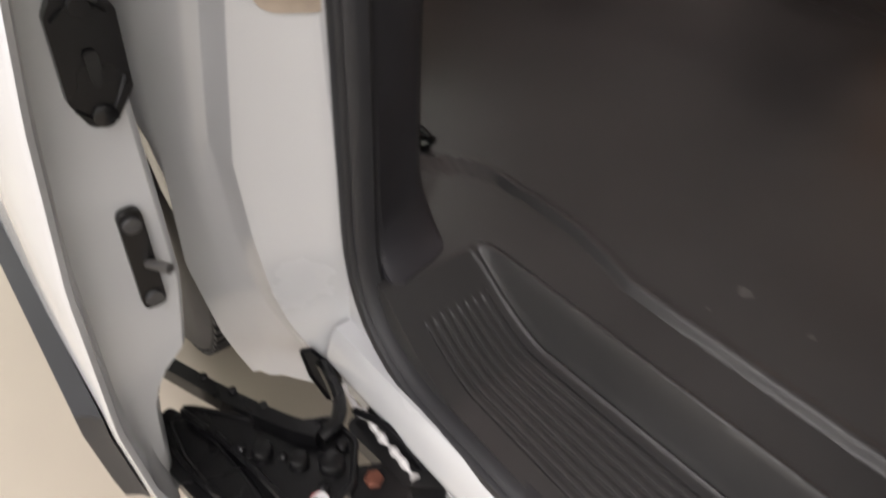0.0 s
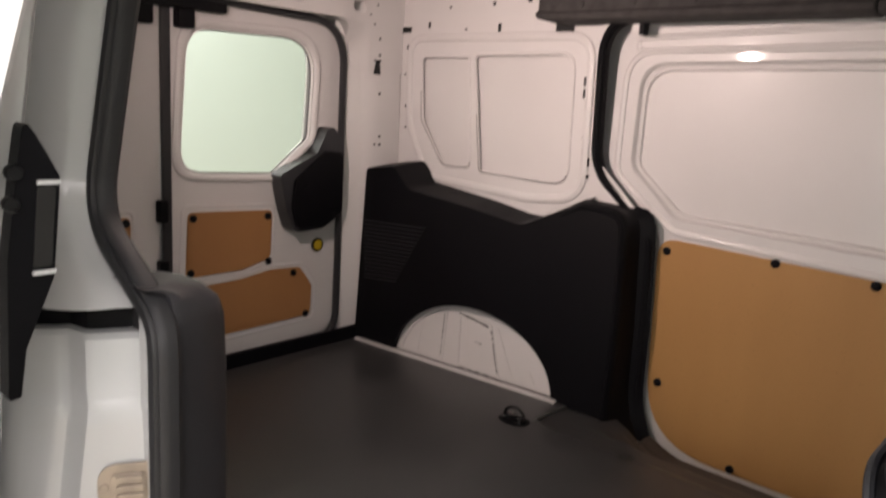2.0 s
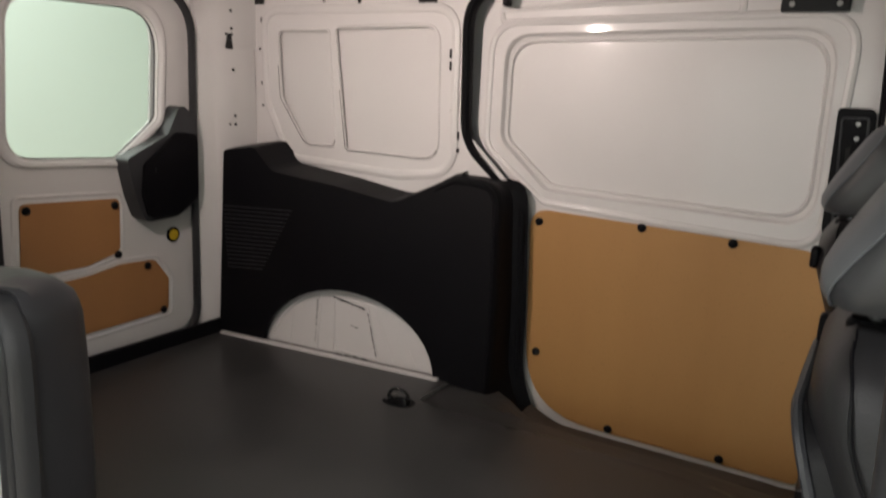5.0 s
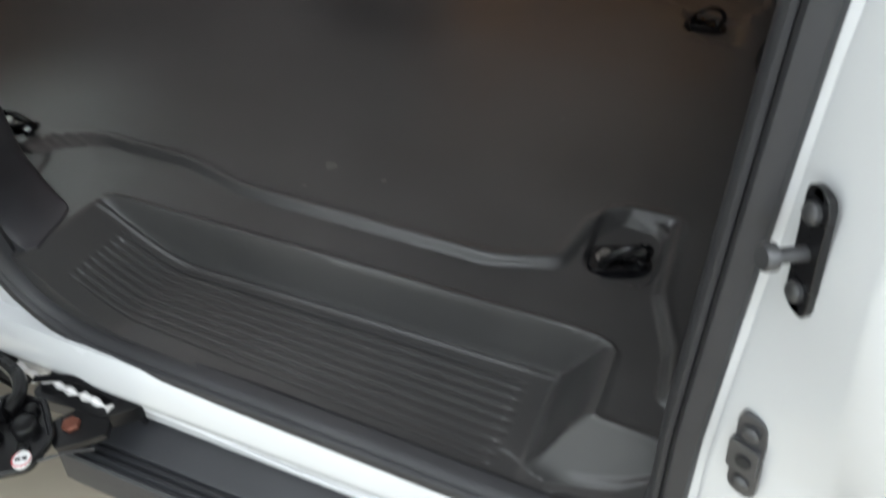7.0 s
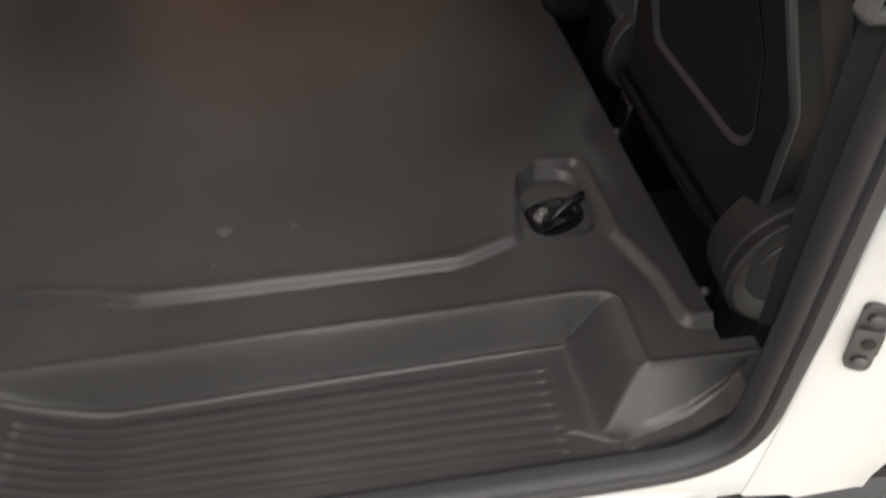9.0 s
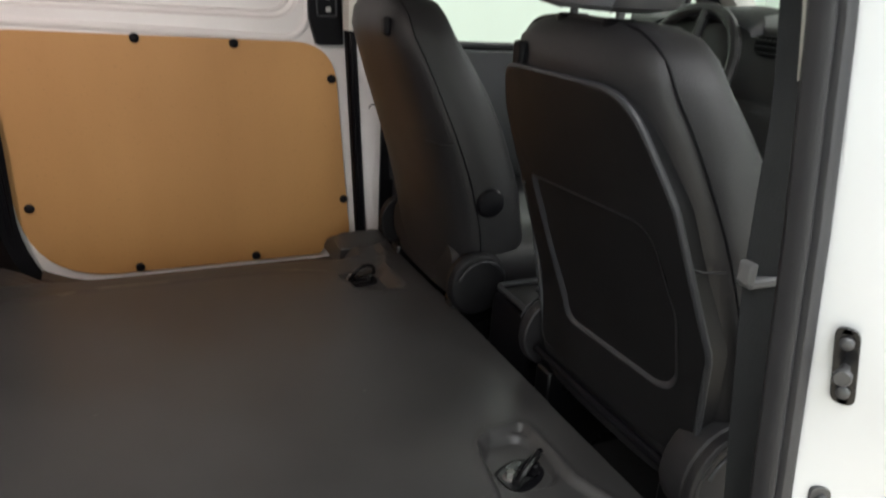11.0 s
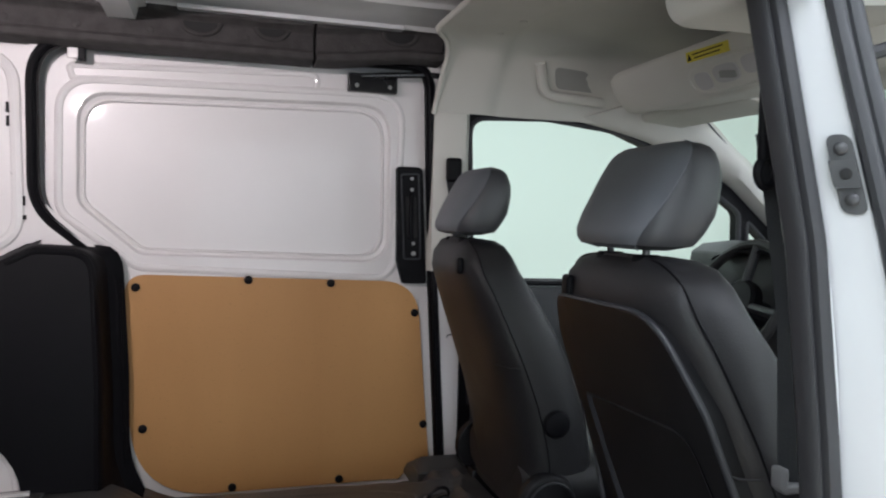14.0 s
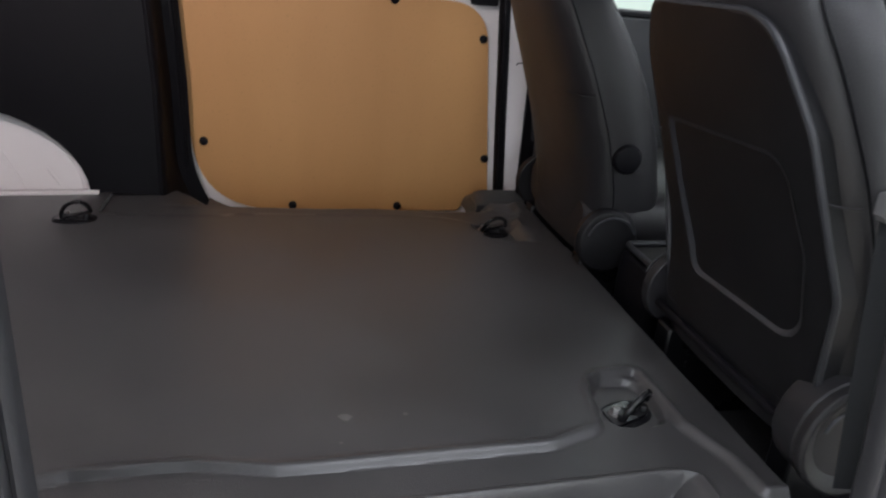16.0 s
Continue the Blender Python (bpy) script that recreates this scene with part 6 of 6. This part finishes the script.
    for on, h in ((0.010, 1.4668), (0.018, 1.463), (0.026, 1.455)):
        skin.append([(p[0] + on, yc + (p[1] - yc) * (1 + 14 * (1.4665 - h)), low_z(h)) for p in skin[13]])
    part("rear_cover", loft(skin, caps=False, closed=False), LEATHER_GREY, head, "grey leather cover")
    for k in (0, -1):
        part("cover_seam", tube([r_[k] for r_ in skin[:14]], 0.0017, n=6), LEATHER_GREY, head)
    for side in (-0.055, 0.055):
        bm = bmesh.new()
        disc(bm, Matrix.Translation((0.082, yc + side, 1.245)), 0.006, 0.06, 12)
        part("post", bm, DARKSTEEL, head, "dark steel post")
        bm = bmesh.new()
        disc(bm, Matrix.Translation((0.082, yc + side, 1.262)), 0.024, 0.018, 18)
        part("post_collar", bm, BLACK, head)
    if driver:
        bm = bmesh.new()
        disc(bm, Matrix.Translation((0.25, yc - 0.235, 0.85)) @ to_y(), 0.034, 0.026, 20, 0.004)
        part("armrest_hub", bm, BLACK, s, "black armrest hub")
    s.location.x = dx
    return s


car_seat(-0.372, False)
car_seat(0.372, True, -0.045)


# ---------------------------------------------------------------- cab
def cab():
    c = thing("cab_floor", "black carpeted cab floor and bulkhead", "cab floor", kind="structure")
    bm = bmesh.new()
    box(bm, 0.16, 1.5, -0.78, 0.80, 0.38, 0.405)
    box(bm, 0.120, 0.160, -0.64, 0.80, 0.40, 0.56)
    box(bm, 1.42, 1.50, -0.80, 0.80, 0.38, 1.2)
    part("carpet", bm, mat("black_carpet", (0.012, 0.012, 0.013), 0.95, grain=0.7, grain_size=240), c)
    con = thing("centre_console", "black plastic centre console with cup holders", "console")
    rings = [[(x, w * a, zb if b < 0 else zt) for a, b in ((-1, -1), (1, -1), (1, 0.6), (0.85, 1), (-0.85, 1), (-1, 0.6))] for x, w, zb, zt in ((0.205, 0.075, 0.40, 0.62), (0.215, 0.085, 0.40, 0.65), (0.45, 0.09, 0.40, 0.66), (0.9, 0.10, 0.40, 0.72))]
    body = part("body", loft(rings), BLACK, con, bevel=0.006)
    part("bin_rim", sweep([(x, y, 0.668) for x, y in rounded([(0.215, -0.075, 0.02), (0.215, 0.075, 0.02), (0.40, 0.075, 0.02), (0.40, -0.075, 0.02)], 4)], circle(0.007, 8), True, (0, 0, 1)), TRIMGREY, body)
    part("bin_hollow", sheet(rounded([(0.222, -0.068, 0.02), (0.222, 0.068, 0.02), (0.395, 0.068, 0.02), (0.395, -0.068, 0.02)], 4), on_z(0.6575), 0.004), DARKHOLE, body)
    for y in (-0.03, 0.032):
        bm = bmesh.new()
        disc(bm, Matrix.Translation((0.30, y, 0.661)), 0.007, 0.008, 10)
        part("bin_peg", bm, TRIMGREY, body)
    # dashboard
    d = thing("dashboard", "black and dark grey moulded dashboard", "dashboard")
    prof = [(1.55, 1.20), (1.40, 1.265), (1.15, 1.275), (1.03, 1.262), (0.985, 1.235), (0.975, 1.17), (0.990, 1.085), (1.012, 1.045), (0.985, 1.030), (0.990, 0.96), (1.03, 0.88), (1.02, 0.70), (1.15, 0.60), (1.5, 0.60)]
    part("body", loft([[(x + 0.05 * (abs(y) / 0.8) ** 2, y, z) for x, z in prof] for y in np.linspace(-0.80, 0.80, 17)]), mat("soft_grey_dashboard", (0.055, 0.056, 0.058), 0.55, grain=0.3, grain_size=500, vary=0.15, vary_size=8), d, bevel=0.006)
    part("glovebox_line", tube([(1.005 + 0.05 * (abs(y) / 0.8) ** 2, y, 1.043) for y in np.linspace(-0.75, 0.05, 8)], 0.006), BLACK, d)
    for y in (-0.20, -0.66, 0.12):
        v = part("air_vent", loft([[(0.968 + 0.05 * (abs(y) / 0.8) ** 2 - q, y + 0.060 * k * a, 1.195 + 0.026 * k * b) for a, b in ell(20, 3)] for k, q in ((1.0, 0.0), (1.0, 0.014), (0.9, 0.016))]), BLACK, d, "black air vent")
        for z in (1.180, 1.195, 1.21):
            bm = bmesh.new()
            box(bm, 0.945, 0.952, y - 0.050, y + 0.050, z - 0.002, z + 0.002)
            part("vent_slat", bm, TRIMGREY, v)
    part("binnacle", loft([[(x, 0.37 + 0.19 * c_, 1.215 + h * max(0, s_)) for c_, s_ in [(math.cos(a), math.sin(a)) for a in np.linspace(0, math.pi, 14)]] + [] for x, h in ((0.94, 0.035), (0.97, 0.06), (1.15, 0.07))], closed=False, caps=False), BLACK, d)
    w = thing("steering_wheel", "black leather steering wheel", "steering wheel")
    m = Matrix.Translation((0.885, 0.37, 1.105)) @ Matrix.Rotation(radians(-66), 4, "Y")
    rim = [m @ Vector((0.185 * math.cos(a), 0.185 * math.sin(a), 0)) for a in np.linspace(0, 2 * math.pi, 40)[:-1]]
    part("rim", tube(rim, 0.016, True, 10, (1, 0, 0.3)), LEATHER, w)
    bm = bmesh.new()
    disc(bm, m @ Matrix.Translation((0, 0, -0.03)), 0.075, 0.035, 24)
    part("hub", bm, BLACK, w)
    for a in (0.1, math.pi - 0.1, -math.pi / 2):
        part("spoke", tube([m @ Vector((0.06 * math.sin(a) * -1, 0.06 * math.cos(a), -0.01)), m @ Vector((0.18 * math.sin(a) * -1, 0.18 * math.cos(a), 0))], 0.014), TRIMGREY, w)
    part("column", tube([m @ Vector((0, 0, -0.02)), m @ Vector((0, 0, -0.25))], 0.04), BLACK, w)


cab()


def left_front_door():
    d = thing("front_door", "closed driver's door with a clear side window", "van door")
    win = rounded([(0.195, 1.650, 0.06), (0.46, 1.662, 0.2), (0.72, 1.636, 0.2), (0.96, 1.548, 0.2), (1.23, 1.372, 0.05), (1.235, 1.115, 0.02), (0.215, 1.13, 0.03)], 6)
    quarter = rounded([(1.265, 1.345, 0.01), (1.47, 1.165, 0.01), (1.465, 1.12, 0.01), (1.268, 1.115, 0.01)], 4)
    outline = [(0.182, 0.42), (1.58, 0.42), (1.58, 1.17), (1.30, 1.42), (1.0, 1.615), (0.72, 1.70), (0.182, 1.72)]
    part("door_shell", sheet(outline, on_y(0.80), 0.05, [win, quarter]), BLACK, d, "black door lining and window surround")
    part("door_lining", sheet(rounded([(0.22, 0.5, 0.03), (1.2, 0.5, 0.03), (1.25, 1.10, 0.03), (0.22, 1.115, 0.03)], 4), on_y(0.797), -0.05), TRIMGREY, d, bevel=0.012)
    for loop in (win, quarter):
        part("window_rubber", sweep([(x, 0.802, z) for x, z in loop], circle(0.009, 8), True, (0, 1, 0)), RUBBER, d)
        pane = part("window_pane", sheet([(x, z) for x, z in loop], on_y(0.825), 0.004), GLASS, d, "clear window glass")
        pane.visible_shadow = False
    bp = thing("upper_pillar_trim", "beige pillar trim with a black belt anchor", "pillar trim")
    part("trim", loft([[(0.064, 0.81, z), (0.070, 0.772, z), (0.11, 0.762, z), (0.175, 0.770, z), (0.192, 0.795, z), (0.19, 0.81, z)] for z in np.linspace(1.16, 1.66, 8)]), HEADLINE, bp)
    bm = bmesh.new()
    box(bm, 0.106, 0.156, 0.738, 0.762, 1.44, 1.515)
    anc = part("belt_anchor", bm, BLACK, bp, bevel=0.010, seg=3)
    part("belt_strap", sweep([(0.13, 0.748, 1.45), (0.17, 0.735, 1.2), (0.20, 0.70, 0.75)], [(-0.023, -0.001), (0.023, -0.001), (0.023, 0.001), (-0.023, 0.001)], False, (0.3, 1, 0)), BELT, anc)
    # windscreen pillars and screen
    for s in (1, -1):
        ap = thing("windscreen_pillar", "beige lined windscreen pillar", "pillar", group="windscreen pillars")
        low = smooth_path([(0.55, s * 0.785, 1.664), (0.837, s * 0.786, 1.606), (1.129, s * 0.788, 1.497), (1.298, s * 0.792, 1.372), (1.56, s * 0.795, 1.15)], 6)
        high = smooth_path([(0.78, s * 0.700, 1.735), (0.979, s * 0.702, 1.684), (1.112, s * 0.705, 1.580), (1.240, s * 0.715, 1.488), (1.60, s * 0.745, 1.17)], 6)
        rings = []
        for a, b in zip(low, high):
            m = (a + b) / 2 + Vector((-0.012, -s * 0.016, -0.006))
            rings.append([a + Vector((0, s * 0.012, 0)), a, a * 0.72 + m * 0.28 + Vector((0, -s * 0.008, 0)), m, b * 0.72 + m * 0.28 + Vector((0, -s * 0.004, 0)), b, b + Vector((0.015, 0, 0.012)), (a + b) / 2 + Vector((0.02, s * 0.03, 0.02))])
        part("lining", loft(rings), HEADLINE, ap)
    ws = thing("windscreen", "clear laminated windscreen over the dashboard", "windscreen")
    bm = bmesh.new()
    vs = [bm.verts.new(p) for p in ((1.00, -0.70, 1.68), (1.00, 0.70, 1.68), (1.62, 0.75, 1.17), (1.62, -0.75, 1.17))]
    bm.faces.new(vs)
    r = bmesh.ops.extrude_face_region(bm, geom=bm.faces[:])
    for v in r["geom"]:
        if isinstance(v, bmesh.types.BMVert):
            v.co += Vector((0.003, 0, 0.004))
    edge = [Vector(p) for p in ((1.00, -0.70, 1.68), (1.00, 0.70, 1.68), (1.62, 0.75, 1.17), (1.62, -0.75, 1.17))]
    for a, b in zip(edge, edge[1:] + edge[:1]):
        part("edge_rubber", tube([a, (a + b) / 2, b], 0.0035, n=8), RUBBER, ws)
    pane = part("pane", bm, GLASS, ws)
    pane.visible_shadow = False
    mi = thing("rear_view_mirror", "black interior rear-view mirror on the windscreen", "mirror")
    turn = Matrix.Translation((1.10, 0.09, 1.622)) @ Matrix.Rotation(radians(-17), 4, "Z") @ Matrix.Rotation(radians(7), 4, "Y")
    part("housing", loft([[turn @ Vector((-q, 0.100 * k * a, 0.031 * k * b)) for a, b in ell(24, 3)] for k, q in ((0.7, -0.03), (0.95, -0.015), (1.0, 0.0), (0.96, 0.006))]), BLACK, mi)
    part("glass", loft([[turn @ Vector((-q, 0.093 * a, 0.027 * b)) for a, b in ell(24, 3)] for q in (0.0062, 0.0075)]), mat("mirror_glass", (0.8, 0.82, 0.8), 0.02, 1.0), mi)
    part("stem", tube([(1.12, 0.09, 1.64), (1.13, 0.08, 1.69), (1.10, 0.07, 1.70)], 0.014), BLACK, mi)


left_front_door()


def headliner():
    h = thing("headliner", "beige cloth headliner over the cab", "headliner")
    # a lower band along the rear edge folds up into the deeper middle of the lining
    rings = []
    for x, zt, w in ((0.085, 1.832, 0.765), (0.092, 1.844, 0.762), (0.11, 1.850, 0.760), (0.16, 1.852, 0.758), (0.215, 1.852, 0.758), (0.236, 1.855, 0.760), (0.250, 1.862, 0.764), (0.262, 1.873, 0.769), (0.280, 1.881, 0.773), (0.31, 1.884, 0.775), (0.40, 1.882, 0.775), (0.55, 1.872, 0.775), (0.70, 1.848, 0.772), (0.95, 1.78, 0.77), (1.04, 1.71, 0.77)):
        ring = []
        for y in np.linspace(-w, w, 49):
            a = abs(y) / w
            back = (0.105 - 0.085 * float(ss((y - 0.42) / 0.22))) * float(ss((y + 0.52) / 0.2))
            z = zt - (zt - 1.655) * max(0.0, (a - 0.72) / 0.28) ** 1.7
            ring.append((x - back * max(0.0, (0.26 - x) / 0.175), y, z))
        rings.append(ring)
    part("lining", loft(rings, caps=False, closed=False), HEADLINE, h)
    part("rear_edge", tube([Vector(p) + Vector((0, 0, -0.004)) for p in rings[0]], 0.008, n=8), HEADLINE, h)
    for x, y in ((0.200, 0.390), (0.188, 0.530)):
        bm = bmesh.new()
        disc(bm, Matrix.Translation((x, y, 1.8525)) @ Matrix.Rotation(math.pi, 4, "X"), 0.011, 0.003, 14)
        part("clip", bm, HEADLINE, h)
    # deep corner of the lining over the near pillar
    corner = rounded([(0.046, 1.855), (0.052, 1.612, 0.045), (0.20, 1.616, 0.10), (0.43, 1.640, 0.05), (0.43, 1.855)], 8)
    part("corner_lining", sheet(corner, on_y(-0.655), 0.155), HEADLINE, h, bevel=0.014, seg=4)
    bm = bmesh.new()
    box(bm, 0.12, 1.02, -0.79, 0.79, 1.90, 1.93)
    part("roof_skin_front", bm, PAINT, SHELL)
    for s in (1, -1):
        bm = bmesh.new()
        box(bm, 0.10, 0.9, s * 0.785 - 0.02, s * 0.785 + 0.02, 1.70, 1.93)
        part("cant_rail", bm, PAINT, SHELL)
    # grab recess in the side of the lining
    g = thing("grab_recess", "beige moulded grab recess in the headliner", "grab handle")
    side = lambda z: 0.775 * (0.72 + 0.28 * max(0.0, (1.880 - z) / 0.225) ** 0.588) - 0.006
    loop = rounded([(0.425, 1.805, 0.012), (0.605, 1.795, 0.02), (0.605, 1.742, 0.02), (0.452, 1.747, 0.03)], 5)
    # flush patch, darker than the lining: the hollow's shade is put into its colour
    part("recess", sheet(loop, lambda u, v, q: (u, side(v) + 0.002 + q, v), 0.003, cuts_v=(1.76, 1.78)), mat("recess_shade", (0.34, 0.34, 0.32), 0.9, vary=0.1), g)
    lip = smooth_path([(0.372, side(1.812) + 0.004, 1.812), (0.388, side(1.775) - 0.006, 1.775), (0.405, side(1.740) - 0.016, 1.740), (0.440, side(1.722) - 0.020, 1.722), (0.53, side(1.717) - 0.020, 1.717), (0.62, side(1.714) - 0.010, 1.714)], 5)
    part("frame", sweep(lip, circle(0.017, 10, 1, 0.85), False, (0, 1, 0)), HEADLINE, g)
    # overhead shelf
    s = thing("overhead_shelf", "beige moulded overhead shelf with a console and a yellow label", "overhead shelf")
    def face(y, v, q=0.0):
        """The shelf's rear-facing front: v from 0 at its upper edge to 1 at its lower edge."""
        e = max(0.0, (abs(y) - 0.33) / 0.15)
        zt, zb = 1.726 - 0.016 * e ** 2, 1.640 - 0.018 * (1 - (y / 0.48) ** 2) + 0.020 * e ** 2
        x = 0.456 + 0.085 * min(1.0, e) ** 3 + 0.010 * (y / 0.48) ** 2 + 0.055 * v ** 1.8
        return Vector((x - q, y, zt + (zb - zt) * v - q * 0.3))
    rings = []
    for y in np.linspace(-0.50, 0.50, 35):
        f = [face(y, v) for v in (0.0, 0.12, 0.3, 0.5, 0.7, 0.88, 1.0)]
        t, b = f[0], f[-1]
        rings.append([(0.96, y, 1.752), (t.x + 0.05, y, t.z + 0.010), (t.x + 0.016, y, t.z + 0.012), (t.x + 0.005, y, t.z + 0.008)] + [tuple(p) for p in f] + [(b.x + 0.012, y, b.z - 0.004), (b.x + 0.05, y, b.z + 0.004), (0.96, y, 1.690)])
    shelf = part("shelf", loft(rings), HEADLINE, s)
    lab = part("warning_label", sheet(rounded([(-0.113, 0.08, 0.004), (0.033, 0.06, 0.004), (0.033, 0.28, 0.004), (-0.113, 0.30, 0.004)], 2), lambda u, v, q: face(u, v, 0.0015 + q), 0.0008, cuts_v=(0.12, 0.2)), LEMON, shelf, "yellow warning label with dark bars")
    for y0, y1, v in ((-0.095, 0.010, 0.14), (-0.085, 0.005, 0.22)):
        part("label_bar", sheet([(y0, v - 0.013), (y1, v - 0.013), (y1, v + 0.013), (y0, v + 0.013)], lambda u, w, q: face(u, w, 0.0026 + q), 0.0005), BLACK, lab)
    part("label_mark", sheet([(0.014, 0.25), (0.029, 0.25), (0.0215, 0.10)], lambda u, w, q: face(u, w, 0.0026 + q), 0.0005), BLACK, lab)
    oval = [(-0.085 + 0.128 * c, 0.66 + 0.30 * t) for c, t in ell(36, 3.0)]
    con = part("console_panel", sheet(oval, lambda u, v, q: face(u, v, 0.001 + q), 0.004, cuts_v=(0.5, 0.66, 0.8)), HEADLINE, shelf, bevel=0.002)
    part("console_rim", sweep([face(u, v, 0.004) for u, v in oval], circle(0.0035, 6), True, (1, 0, 0.3)), HEADLINE, con)
    for y, w, v in ((-0.165, 0.026, 0.62), (-0.085, 0.040, 0.66), (-0.005, 0.026, 0.70)):
        part("lamp_lens", sheet([(y + w * c, v + 0.17 * t) for c, t in ell(20, 3.0)], lambda a_, b_, q: face(a_, b_, 0.0055 + q), 0.003, cuts_v=(0.6, 0.7)), LENS, con)
    part("console_switch", sheet(rounded([(-0.118, 0.66, 0.01), (-0.072, 0.58, 0.01), (-0.066, 0.72, 0.01), (-0.112, 0.80, 0.01)], 3), lambda a_, b_, q: face(a_, b_, 0.0092 + q), 0.003), mat("switch_grey", (0.30, 0.30, 0.28), 0.6, vary=0.1), con)
    for s_ in (1, -1):
        v = thing("sun_visor", "beige folded sun visor", "sun visor", group="sun visors")
        rings = [[(x, y, z) for x, z in ((x0, 1.664), (x0 + 0.008, 1.648), (x0 + 0.15, 1.636), (x0 + 0.165, 1.644), (x0 + 0.15, 1.656), (x0 + 0.01, 1.676))] for y, x0 in ((s_ * 0.14, 0.72), (s_ * 0.16, 0.71), (s_ * 0.40, 0.70), (s_ * 0.60, 0.70), (s_ * 0.63, 0.71))]
        part("visor", loft(rings), HEADLINE, v, bevel=0.004)


headliner()
